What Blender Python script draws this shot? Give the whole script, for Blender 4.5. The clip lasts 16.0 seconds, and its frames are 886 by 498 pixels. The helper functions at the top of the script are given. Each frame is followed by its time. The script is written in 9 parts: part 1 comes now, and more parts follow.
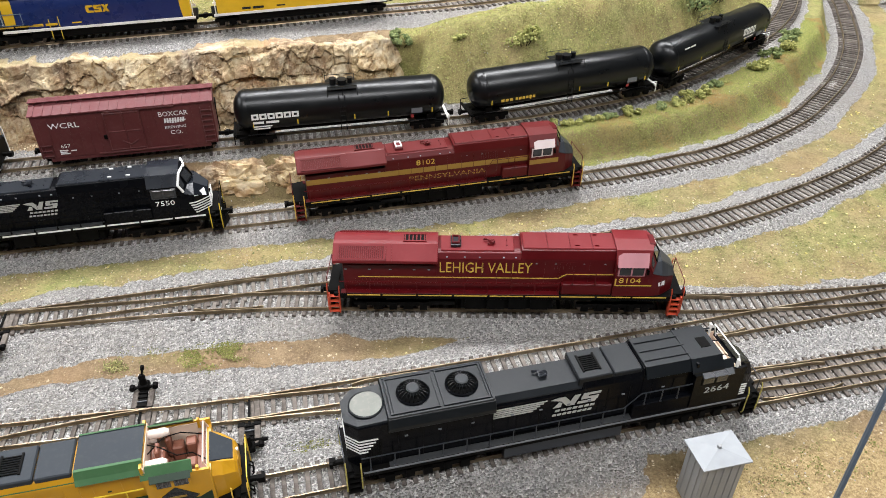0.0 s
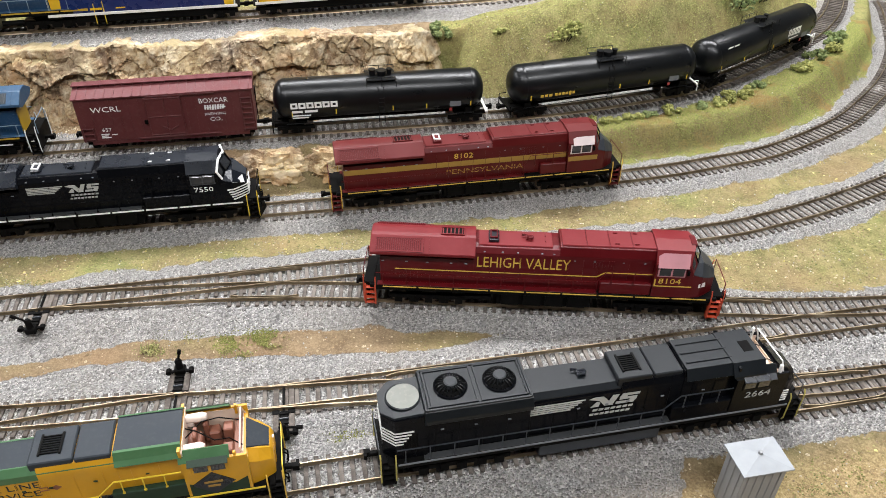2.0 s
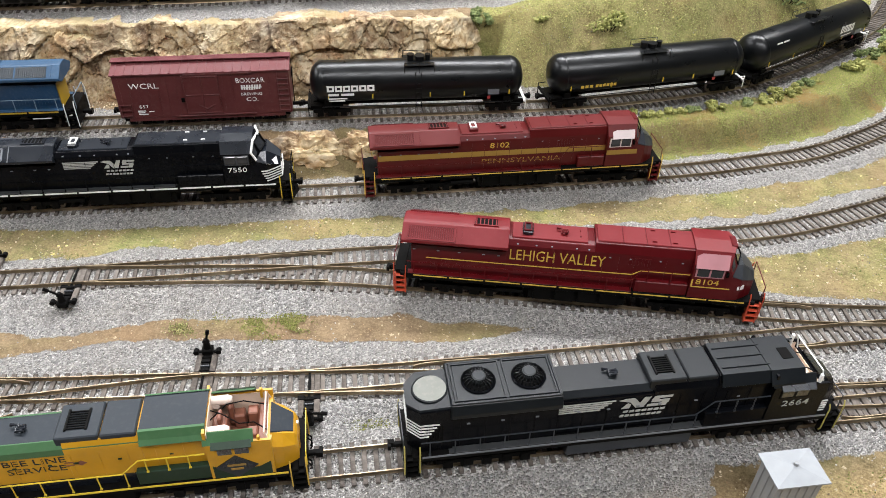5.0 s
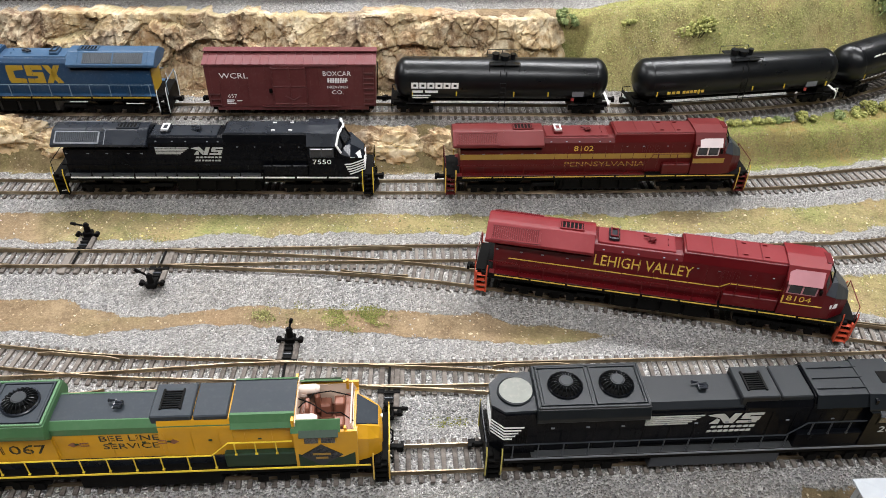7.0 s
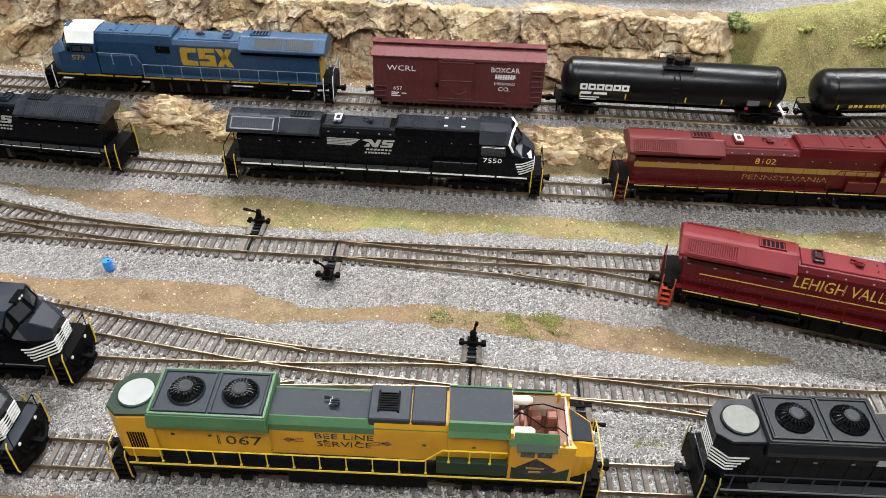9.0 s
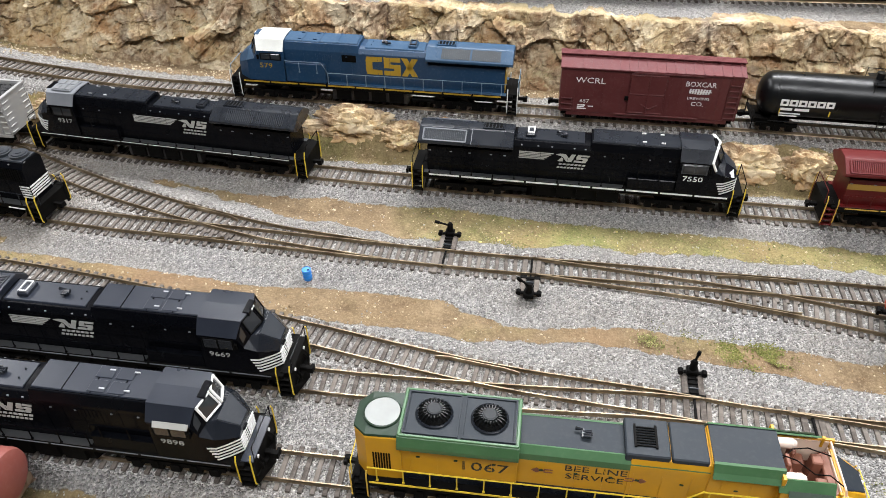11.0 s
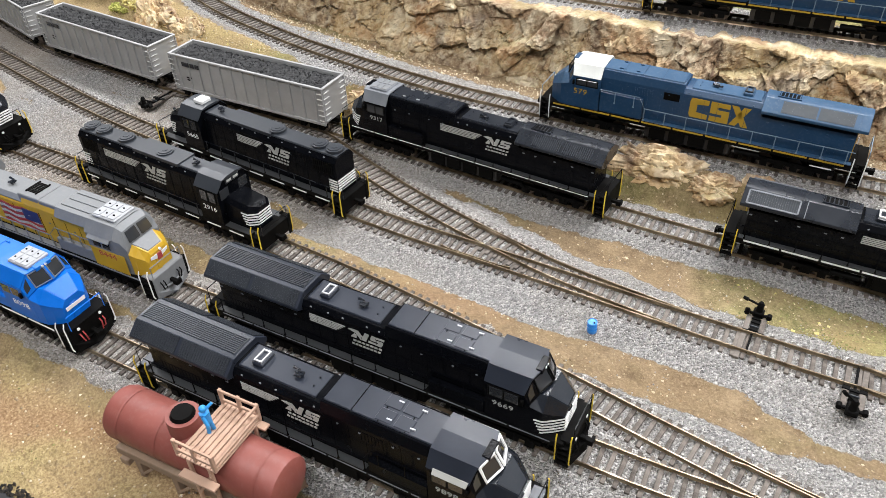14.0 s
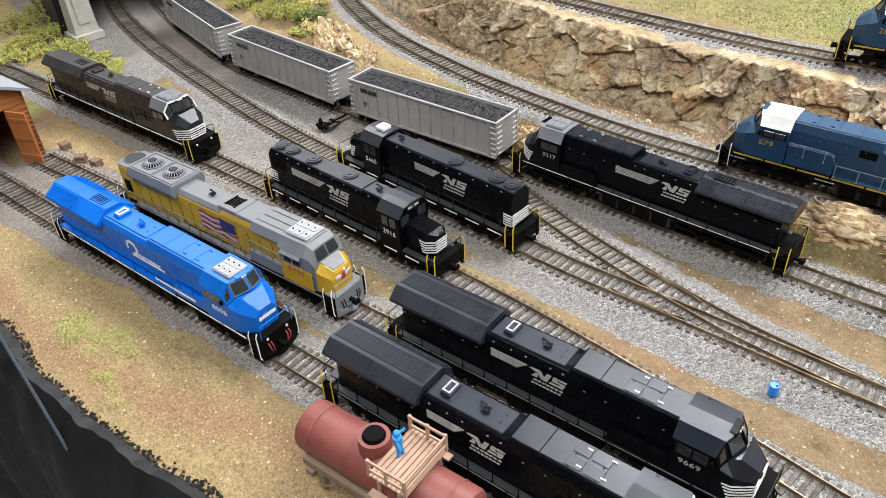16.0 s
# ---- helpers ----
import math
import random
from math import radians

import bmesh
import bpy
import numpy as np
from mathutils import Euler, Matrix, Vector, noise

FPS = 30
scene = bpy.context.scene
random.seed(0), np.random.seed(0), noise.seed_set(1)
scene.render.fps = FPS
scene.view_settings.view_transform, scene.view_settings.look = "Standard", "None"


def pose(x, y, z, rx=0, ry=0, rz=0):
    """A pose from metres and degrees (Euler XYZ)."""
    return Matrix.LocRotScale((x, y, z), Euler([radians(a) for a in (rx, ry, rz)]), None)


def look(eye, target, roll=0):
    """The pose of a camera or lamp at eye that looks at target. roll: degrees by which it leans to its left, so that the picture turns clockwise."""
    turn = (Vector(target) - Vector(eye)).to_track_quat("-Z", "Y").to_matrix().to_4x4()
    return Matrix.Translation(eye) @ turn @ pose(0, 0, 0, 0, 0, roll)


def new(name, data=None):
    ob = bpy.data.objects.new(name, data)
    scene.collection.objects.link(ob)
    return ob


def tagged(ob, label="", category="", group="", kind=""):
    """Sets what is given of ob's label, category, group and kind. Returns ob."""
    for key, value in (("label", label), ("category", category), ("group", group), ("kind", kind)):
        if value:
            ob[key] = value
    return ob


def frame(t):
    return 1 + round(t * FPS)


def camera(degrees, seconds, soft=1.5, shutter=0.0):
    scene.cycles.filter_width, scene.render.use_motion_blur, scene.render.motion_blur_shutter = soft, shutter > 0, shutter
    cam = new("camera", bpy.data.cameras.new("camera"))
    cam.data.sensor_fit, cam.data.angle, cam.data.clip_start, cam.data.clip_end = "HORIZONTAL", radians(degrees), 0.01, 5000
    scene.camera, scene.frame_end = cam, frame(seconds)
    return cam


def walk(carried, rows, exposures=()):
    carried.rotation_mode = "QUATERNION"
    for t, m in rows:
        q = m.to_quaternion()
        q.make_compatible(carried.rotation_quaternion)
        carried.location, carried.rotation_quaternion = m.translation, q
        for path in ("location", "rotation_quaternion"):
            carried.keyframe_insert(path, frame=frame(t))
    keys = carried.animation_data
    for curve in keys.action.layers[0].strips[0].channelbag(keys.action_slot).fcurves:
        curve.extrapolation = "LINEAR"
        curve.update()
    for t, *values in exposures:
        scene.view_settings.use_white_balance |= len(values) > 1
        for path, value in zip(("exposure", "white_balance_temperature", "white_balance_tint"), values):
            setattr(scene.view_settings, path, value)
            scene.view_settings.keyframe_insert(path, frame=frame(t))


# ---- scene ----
cam = camera(60.5, 16.0, soft=0.5)
PATH = [
    (0, (0.084, 0.109, 0.355), (0.005, 1.708, -0.844), 0.4),
    (0.5, (0.08, 0.107, 0.355), (-0.015, 1.706, -0.843), 0.6),
    (1, (0.078, 0.108, 0.354), (-0.033, 1.705, -0.845), 0.6),
    (1.5, (0.074, 0.108, 0.353), (-0.049, 1.701, -0.849), 0.8),
    (2, (0.074, 0.11, 0.352), (-0.064, 1.697, -0.856), 0.9),
    (2.5, (0.073, 0.113, 0.351), (-0.079, 1.694, -0.864), 0.9),
    (3, (0.073, 0.113, 0.35), (-0.089, 1.689, -0.871), 0.8),
    (3.2, (0.073, 0.114, 0.35), (-0.086, 1.687, -0.874), 0.9),
    (5.3, (0.07, 0.117, 0.348), (-0.161, 1.672, -0.889), 1.6),
    (5.5, (0.068, 0.117, 0.346), (-0.178, 1.67, -0.891), 1.6),
    (6, (0.065, 0.119, 0.347), (-0.214, 1.664, -0.892), 1.6),
    (6.5, (0.061, 0.117, 0.347), (-0.248, 1.656, -0.894), 1.6),
    (7, (0.049, 0.114, 0.348), (-0.288, 1.645, -0.894), 1.6),
    (7.5, (0.026, 0.11, 0.347), (-0.339, 1.632, -0.897), 1.7),
    (8, (0.004, 0.106, 0.347), (-0.395, 1.618, -0.9), 1.7),
    (8.2, (-0.005, 0.106, 0.346), (-0.41, 1.611, -0.907), 2.1),
    (10.3, (-0.088, 0.096, 0.346), (-0.685, 1.532, -0.912), -0.1),
    (10.5, (-0.098, 0.093, 0.344), (-0.706, 1.525, -0.912), -0.1),
    (11, (-0.125, 0.089, 0.344), (-0.769, 1.501, -0.918), -0.4),
    (11.5, (-0.149, 0.085, 0.349), (-0.842, 1.473, -0.914), -0.6),
    (12, (-0.159, 0.092, 0.352), (-0.919, 1.445, -0.909), -0.6),
    (12.5, (-0.164, 0.108, 0.352), (-1.009, 1.41, -0.908), -0.7),
    (13, (-0.156, 0.108, 0.35), (-1.097, 1.343, -0.911), -1.1),
    (13.5, (-0.162, 0.106, 0.346), (-1.193, 1.268, -0.914), -1.7),
    (14, (-0.194, 0.101, 0.347), (-1.304, 1.195, -0.906), -2.2),
    (14.5, (-0.214, 0.097, 0.35), (-1.397, 1.128, -0.89), -2.7),
    (15, (-0.218, 0.082, 0.355), (-1.463, 1.058, -0.869), -3.1),
    (15.5, (-0.221, 0.072, 0.359), (-1.513, 1.005, -0.85), -3.3),
    (16, (-0.226, 0.067, 0.36), (-1.547, 0.976, -0.835), -3.4),
]
walk(cam, [(t, look(eye, target, roll)) for t, eye, target, roll in PATH])

# ---- light: a hall with rows of ceiling lamps ----
world = bpy.data.worlds.new("hall_air")
scene.world = world
world.use_nodes = True
world.node_tree.nodes["Background"].inputs[0].default_value = (0.95, 0.97, 1.0, 1)
world.node_tree.nodes["Background"].inputs[1].default_value = 0.024


def ceiling_lamp(x, y, z, sx, sy, watts, colour):
    data = bpy.data.lights.new("ceiling_lamp", "AREA")
    data.shape, data.size, data.size_y = "RECTANGLE", sx, sy
    data.energy, data.color = watts, colour
    ob = new("ceiling_lamp", data)
    ob.matrix_world = pose(x, y, z)
    return ob


ceiling_lamp(-0.1, 1.45, 1.75, 2.6, 0.22, 110, (0.965, 0.97, 1.0))
ceiling_lamp(0.35, -0.45, 1.75, 2.6, 0.22, 58, (0.965, 0.97, 1.0))
ceiling_lamp(-2.6, 0.6, 1.75, 0.22, 1.6, 53, (0.965, 0.97, 1.0))
scene.view_settings.exposure = 0.0

# ---- materials ----
MATS = {}


def nodes_of(name):
    m = bpy.data.materials.new(name)
    m.use_nodes = True
    nt = m.node_tree
    return m, nt, nt.nodes["Principled BSDF"]


def node(nt, kind, **inputs):
    n = nt.nodes.new(kind)
    for k, v in inputs.items():
        n.inputs[k.replace("_", " ")].default_value = v
    return n


def ramp(nt, fac, stops, interp="LINEAR"):
    r = nt.nodes.new("ShaderNodeValToRGB")
    r.color_ramp.interpolation = interp
    while len(r.color_ramp.elements) < len(stops):
        r.color_ramp.elements.new(0.5)
    for e, (p, c) in zip(r.color_ramp.elements, stops):
        e.position, e.color = p, (*c, 1)
    nt.links.new(fac, r.inputs[0])
    return r.outputs[0]


def mix(nt, fac, a, b, kind="MIX"):
    n = nt.nodes.new("ShaderNodeMix")
    n.data_type, n.blend_type = "RGBA", kind
    for sock, v in ((n.inputs[0], fac), (n.inputs[6], a), (n.inputs[7], b)):
        if isinstance(v, bpy.types.NodeSocket):
            nt.links.new(v, sock)
        elif isinstance(v, (int, float)):
            sock.default_value = v
        else:
            sock.default_value = (*v, 1)
    return n.outputs[2]


def noise_tex(nt, scale, detail=4, rough=0.55, coord=None):
    n = node(nt, "ShaderNodeTexNoise", Scale=scale, Detail=detail, Roughness=rough)
    c = coord or nt.nodes.new("ShaderNodeTexCoord").outputs["Object"]
    nt.links.new(c, n.inputs["Vector"])
    return n


def bump(nt, bsdf, height, dist, strength=1.0):
    b = node(nt, "ShaderNodeBump", Strength=strength, Distance=dist)
    nt.links.new(height, b.inputs["Height"])
    nt.links.new(b.outputs[0], bsdf.inputs["Normal"])
    return b


def paint(name, colour, rough=0.42, dust=0.12, metal=0.0, coat=0.0, spec=0.5):
    """Model paint: a colour with faint mottling, a film of dust and fine unevenness."""
    if name in MATS:
        return MATS[name]
    m, nt, bsdf = nodes_of(name)
    n1, n2 = noise_tex(nt, 70), noise_tex(nt, 420, 3)
    c = [min(1.0, v) for v in colour]
    base = ramp(nt, n1.outputs[0], [(0.3, [v * 0.88 for v in c]), (0.7, [min(1, v * 1.08) for v in c])])
    film = ramp(nt, n2.outputs[0], [(0.5, (0, 0, 0)), (0.85, (dust, dust, dust))])
    nt.links.new(mix(nt, film, base, (0.42, 0.38, 0.33)), bsdf.inputs["Base Color"])
    r = ramp(nt, n1.outputs[0], [(0.3, [rough * 0.85] * 3), (0.7, [min(1, rough * 1.2)] * 3)])
    nt.links.new(r, bsdf.inputs["Roughness"])
    bsdf.inputs["Metallic"].default_value = metal
    bsdf.inputs["Coat Weight"].default_value = coat
    bsdf.inputs["Specular IOR Level"].default_value = spec
    bump(nt, bsdf, n1.outputs[0], 0.00003, 0.2)
    MATS[name] = m
    return m


def glass_mat(name, colour, rough=0.06):
    if name in MATS:
        return MATS[name]
    m, nt, bsdf = nodes_of(name)
    bsdf.inputs["Base Color"].default_value = (*colour, 1)
    bsdf.inputs["Roughness"].default_value = rough
    bsdf.inputs["Coat Weight"].default_value = 0.6
    MATS[name] = m
    return m


def ground_mat():
    """Ballast, bare earth and scattered turf, told apart by the cover painted on the ground."""
    m, nt, bsdf = nodes_of("layout_ground")
    obj = nt.nodes.new("ShaderNodeTexCoord").outputs["Object"]
    vor = node(nt, "ShaderNodeTexVoronoi", Scale=880.0)
    nt.links.new(obj, vor.inputs["Vector"])
    stone = ramp(nt, vor.outputs["Color"], [(0.0, (0.13, 0.125, 0.12)), (0.3, (0.295, 0.284, 0.274)), (0.62, (0.435, 0.421, 0.403)), (1.0, (0.74, 0.715, 0.68))])
    big = noise_tex(nt, 14, 5, 0.6, obj)
    stone = mix(nt, ramp(nt, big.outputs[0], [(0.42, (0, 0, 0)), (0.7, (0.30, 0.30, 0.30))]), stone, (0.36, 0.31, 0.25))
    fine, mid, patch = noise_tex(nt, 620, 6, 0.75, obj), noise_tex(nt, 75, 6, 0.65, obj), noise_tex(nt, 17, 5, 0.6, obj)
    earth = ramp(nt, mid.outputs[0], [(0.32, (0.105, 0.068, 0.038)), (0.5, (0.20, 0.14, 0.08)), (0.68, (0.30, 0.22, 0.13))])
    earth = mix(nt, ramp(nt, patch.outputs[0], [(0.42, (0,) * 3), (0.58, (0.75,) * 3)]), earth, (0.22, 0.155, 0.085))
    earth = mix(nt, ramp(nt, fine.outputs[0], [(0.47, (0.0,) * 3), (0.62, (0.6,) * 3)]), earth, (0.37, 0.275, 0.17))
    earth = mix(nt, ramp(nt, fine.outputs[0], [(0.30, (0.75,) * 3), (0.42, (0.0,) * 3)]), earth, (0.12, 0.08, 0.04))
    clay = noise_tex(nt, 9, 3, 0.5, obj)
    earth = mix(nt, ramp(nt, clay.outputs[0], [(0.50, (0.0,) * 3), (0.66, (0.28,) * 3)]), earth, (0.31, 0.175, 0.095))
    turf = ramp(nt, mid.outputs[0], [(0.32, (0.10, 0.115, 0.035)), (0.5, (0.195, 0.202, 0.065)), (0.66, (0.295, 0.272, 0.11))])
    turf = mix(nt, ramp(nt, patch.outputs[0], [(0.46, (0,) * 3), (0.66, (0.6,) * 3)]), turf, (0.36, 0.255, 0.11))
    turf = mix(nt, ramp(nt, patch.outputs[0], [(0.34, (0.6,) * 3), (0.46, (0.0,) * 3)]), turf, (0.21, 0.26, 0.07))
    turf = mix(nt, ramp(nt, fine.outputs[0], [(0.46, (0.0,) * 3), (0.62, (0.75,) * 3)]), turf, (0.345, 0.30, 0.13))
    turf = mix(nt, ramp(nt, fine.outputs[0], [(0.30, (0.8,) * 3), (0.43, (0.0,) * 3)]), turf, (0.055, 0.06, 0.018))
    cover = nt.nodes.new("ShaderNodeVertexColor")
    cover.layer_name = "cover"
    sep = nt.nodes.new("ShaderNodeSeparateColor")
    nt.links.new(cover.outputs[0], sep.inputs[0])
    soft = mix(nt, sep.outputs[1], earth, turf)
    dry = ramp(nt, fine.outputs[0], [(0.34, (0.20, 0.135, 0.06)), (0.5, (0.46, 0.335, 0.155)), (0.64, (0.62, 0.48, 0.25))])
    soft = mix(nt, ramp(nt, sep.outputs[2], [(0.0, (0,) * 3), (1.0, (0.5,) * 3)]), soft, dry)
    dirt = noise_tex(nt, 230, 5, 0.7, obj)
    soft = mix(nt, ramp(nt, dirt.outputs[0], [(0.36, (0.45,) * 3), (0.47, (0.0,) * 3)]), soft, (0.115, 0.078, 0.045))
    red = ramp(nt, fine.outputs[0], [(0.36, (0.16, 0.082, 0.040)), (0.5, (0.275, 0.16, 0.085)), (0.64, (0.42, 0.285, 0.165))])
    soft = mix(nt, ramp(nt, cover.outputs["Alpha"], [(0.1, (0,) * 3), (0.9, (0.7,) * 3)]), soft, red)
    stone = mix(nt, ramp(nt, sep.outputs[2], [(0.0, (0,) * 3), (1.0, (0.55,) * 3)]), stone, (0.40, 0.32, 0.245))

    ragged = noise_tex(nt, 190, 6, 0.72, obj)

    def edge(sock):
        a = nt.nodes.new("ShaderNodeMath")
        a.operation = "MULTIPLY_ADD"
        nt.links.new(ragged.outputs[0], a.inputs[0])
        a.inputs[1].default_value = 1.3
        nt.links.new(sock, a.inputs[2])
        half = nt.nodes.new("ShaderNodeMath")
        half.operation = "MULTIPLY"
        nt.links.new(a.outputs[0], half.inputs[0])
        half.inputs[1].default_value = 0.5
        return ramp(nt, half.outputs[0], [(0.54, (0, 0, 0)), (0.62, (1, 1, 1))])
    e = edge(sep.outputs[0])
    nt.links.new(mix(nt, e, stone, soft), bsdf.inputs["Base Color"])
    bsdf.inputs["Roughness"].default_value = 0.9
    bsdf.inputs["Specular IOR Level"].default_value = 0.25
    foam = mix(nt, 0.55, fine.outputs[0], mid.outputs[0])
    h = mix(nt, e, ramp(nt, vor.outputs["Distance"], [(0.0, (1,) * 3), (0.75, (0,) * 3)]), foam)
    bump(nt, bsdf, h, 0.0026, 1.0)
    return m


def speckle(name, stops, scale, rough=0.9, dist=0.0004):
    """Loose granular stuff with a shade for each grain."""
    m, nt, bsdf = nodes_of(name)
    isl = nt.nodes.new("ShaderNodeNewGeometry").outputs["Random Per Island"]
    nt.links.new(ramp(nt, isl, stops), bsdf.inputs["Base Color"])
    bsdf.inputs["Roughness"].default_value = rough
    n = noise_tex(nt, scale, 3)
    bump(nt, bsdf, n.outputs[0], dist, 0.6)
    return m


def rock_mat(name="cast_rock", k=0.82):
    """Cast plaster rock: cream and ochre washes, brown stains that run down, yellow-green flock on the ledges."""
    m, nt, bsdf = nodes_of(name)
    tc = nt.nodes.new("ShaderNodeTexCoord").outputs["Object"]
    mp = nt.nodes.new("ShaderNodeMapping")
    mp.inputs["Scale"].default_value = (1, 1, 0.3)
    nt.links.new(tc, mp.inputs["Vector"])
    a, b, c = noise_tex(nt, 34, 8, 0.66, mp.outputs[0]), noise_tex(nt, 150, 6, 0.7), noise_tex(nt, 15, 4, 0.55)
    base = ramp(nt, a.outputs[0], [(0.36, (0.13, 0.073, 0.038)), (0.45, (0.35, 0.225, 0.115)), (0.53, (0.54, 0.395, 0.215)), (0.65, (0.74, 0.60, 0.38))])
    base = mix(nt, ramp(nt, c.outputs[0], [(0.50, (0,) * 3), (0.62, (0.38,) * 3)]), base, (0.55, 0.37, 0.15))
    base = mix(nt, ramp(nt, c.outputs[0], [(0.40, (0.7,) * 3), (0.49, (0,) * 3)]), base, (0.235, 0.155, 0.095))
    base = mix(nt, ramp(nt, b.outputs[0], [(0.46, (0,) * 3), (0.64, (0.6,) * 3)]), base, (0.78, 0.655, 0.44))
    base = mix(nt, ramp(nt, b.outputs[0], [(0.33, (0.8,) * 3), (0.44, (0,) * 3)]), base, (0.12, 0.07, 0.038))
    mp2 = nt.nodes.new("ShaderNodeMapping")
    mp2.inputs["Scale"].default_value = (1, 1, 0.10)
    nt.links.new(tc, mp2.inputs["Vector"])
    streak = noise_tex(nt, 95, 3, 0.5, mp2.outputs[0])
    base = mix(nt, ramp(nt, streak.outputs[0], [(0.57, (0,) * 3), (0.70, (0.45,) * 3)]), base, (0.27, 0.165, 0.09))
    rust, ash, cream = noise_tex(nt, 19, 3, 0.5), noise_tex(nt, 26, 4, 0.6), noise_tex(nt, 48, 5, 0.6)
    base = mix(nt, ramp(nt, rust.outputs[0], [(0.56, (0,) * 3), (0.66, (0.6,) * 3)]), base, (0.44, 0.23, 0.10))
    base = mix(nt, ramp(nt, ash.outputs[0], [(0.33, (0.55,) * 3), (0.43, (0,) * 3)]), base, (0.24, 0.20, 0.165))
    base = mix(nt, ramp(nt, cream.outputs[0], [(0.54, (0,) * 3), (0.63, (0.6,) * 3)]), base, (0.76, 0.66, 0.47))
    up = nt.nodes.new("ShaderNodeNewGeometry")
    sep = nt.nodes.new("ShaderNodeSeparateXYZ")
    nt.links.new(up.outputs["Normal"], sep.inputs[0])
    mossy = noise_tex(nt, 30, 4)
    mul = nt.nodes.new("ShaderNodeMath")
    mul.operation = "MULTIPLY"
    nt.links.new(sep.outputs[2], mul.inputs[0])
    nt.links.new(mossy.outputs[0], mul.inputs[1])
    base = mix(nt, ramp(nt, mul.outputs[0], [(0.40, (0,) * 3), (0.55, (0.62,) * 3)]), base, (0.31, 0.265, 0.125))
    base = mix(nt, 1.0, base, (k, k, k), "MULTIPLY")
    nt.links.new(base, bsdf.inputs["Base Color"])
    bsdf.inputs["Roughness"].default_value = 0.8
    add = nt.nodes.new("ShaderNodeMath")
    nt.links.new(a.outputs[0], add.inputs[0])
    nt.links.new(b.outputs[0], add.inputs[1])
    bump(nt, bsdf, add.outputs[0], 0.0022, 0.7)
    return m


def rail_mat():
    m, nt, bsdf = nodes_of("rail_metal")
    n = noise_tex(nt, 55, 4)
    nt.links.new(ramp(nt, n.outputs[0], [(0.3, (0.14, 0.105, 0.066)), (0.55, (0.27, 0.21, 0.135)), (0.75, (0.46, 0.385, 0.27))]), bsdf.inputs["Base Color"])
    bsdf.inputs["Metallic"].default_value = 0.75
    bsdf.inputs["Roughness"].default_value = 0.34
    return m


def tie_mat():
    m, nt, bsdf = nodes_of("weathered_tie")
    rnd = nt.nodes.new("ShaderNodeObjectInfo").outputs["Random"]
    isl = nt.nodes.new("ShaderNodeNewGeometry").outputs["Random Per Island"]
    add = nt.nodes.new("ShaderNodeMath")
    add.operation = "ADD"
    nt.links.new(rnd, add.inputs[0])
    nt.links.new(isl, add.inputs[1])
    fr = nt.nodes.new("ShaderNodeMath")
    fr.operation = "FRACT"
    nt.links.new(add.outputs[0], fr.inputs[0])
    base = ramp(nt, fr.outputs[0], [(0.0, (0.052, 0.042, 0.035)), (0.5, (0.086, 0.071, 0.060)), (1.0, (0.145, 0.125, 0.107))])
    n = noise_tex(nt, 420, 4)
    nt.links.new(mix(nt, ramp(nt, n.outputs[0], [(0.45, (0,) * 3), (0.75, (0.5,) * 3)]), base, (0.24, 0.21, 0.18)), bsdf.inputs["Base Color"])
    bsdf.inputs["Roughness"].default_value = 0.85
    return m


def leaf_mat(name, stops, patch=None):
    m, nt, bsdf = nodes_of(name)
    isl = nt.nodes.new("ShaderNodeNewGeometry").outputs["Random Per Island"]
    n = noise_tex(nt, 300, 3)
    c = mix(nt, 0.35, ramp(nt, isl, stops), ramp(nt, n.outputs[0], stops))
    if patch:
        spot = noise_tex(nt, 24, 4, 0.6, nt.nodes.new("ShaderNodeTexCoord").outputs["Object"])
        c = mix(nt, ramp(nt, spot.outputs[0], [(0.50, (0,) * 3), (0.60, (0.8,) * 3)]), c, patch)
    nt.links.new(c, bsdf.inputs["Base Color"])
    bsdf.inputs["Roughness"].default_value = 0.95
    return m


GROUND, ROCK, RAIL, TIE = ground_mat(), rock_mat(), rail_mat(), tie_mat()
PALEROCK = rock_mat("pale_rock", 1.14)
STONE = speckle("ballast_stone", [(0.0, (0.18, 0.173, 0.168)), (0.3, (0.32, 0.31, 0.30)), (0.75, (0.47, 0.455, 0.436)), (1.0, (0.72, 0.695, 0.665))], 1500)
COAL = speckle("coal_lumps", [(0.0, (0.004, 0.004, 0.0045)), (1.0, (0.022, 0.022, 0.023))], 900, 0.6)
TURF = leaf_mat("turf_fibre", [(0.15, (0.07, 0.085, 0.024)), (0.5, (0.23, 0.23, 0.075)), (0.95, (0.60, 0.54, 0.26))])
LUSH = leaf_mat("lush_moss", [(0.2, (0.20, 0.22, 0.045)), (0.5, (0.36, 0.36, 0.085)), (0.9, (0.56, 0.53, 0.18))])
GREEN = leaf_mat("foam_foliage", [(0.2, (0.12, 0.135, 0.035)), (0.5, (0.25, 0.255, 0.07)), (0.9, (0.46, 0.44, 0.16))])
DARKGREEN = leaf_mat("dark_foliage", [(0.2, (0.07, 0.10, 0.035)), (0.5, (0.14, 0.18, 0.06)), (0.9, (0.27, 0.30, 0.12))])
YELLOWTUFT = leaf_mat("yellow_tuft", [(0.2, (0.45, 0.38, 0.12)), (0.6, (0.62, 0.53, 0.20)), (0.9, (0.75, 0.68, 0.36))])
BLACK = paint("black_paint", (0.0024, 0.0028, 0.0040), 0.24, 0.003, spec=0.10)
# black raised and blued: the lamps' sheen on roofs sits in the colour
SHEENBLACK = paint("sheen_black", (0.0095, 0.0120, 0.0170), 0.27, 0.008)
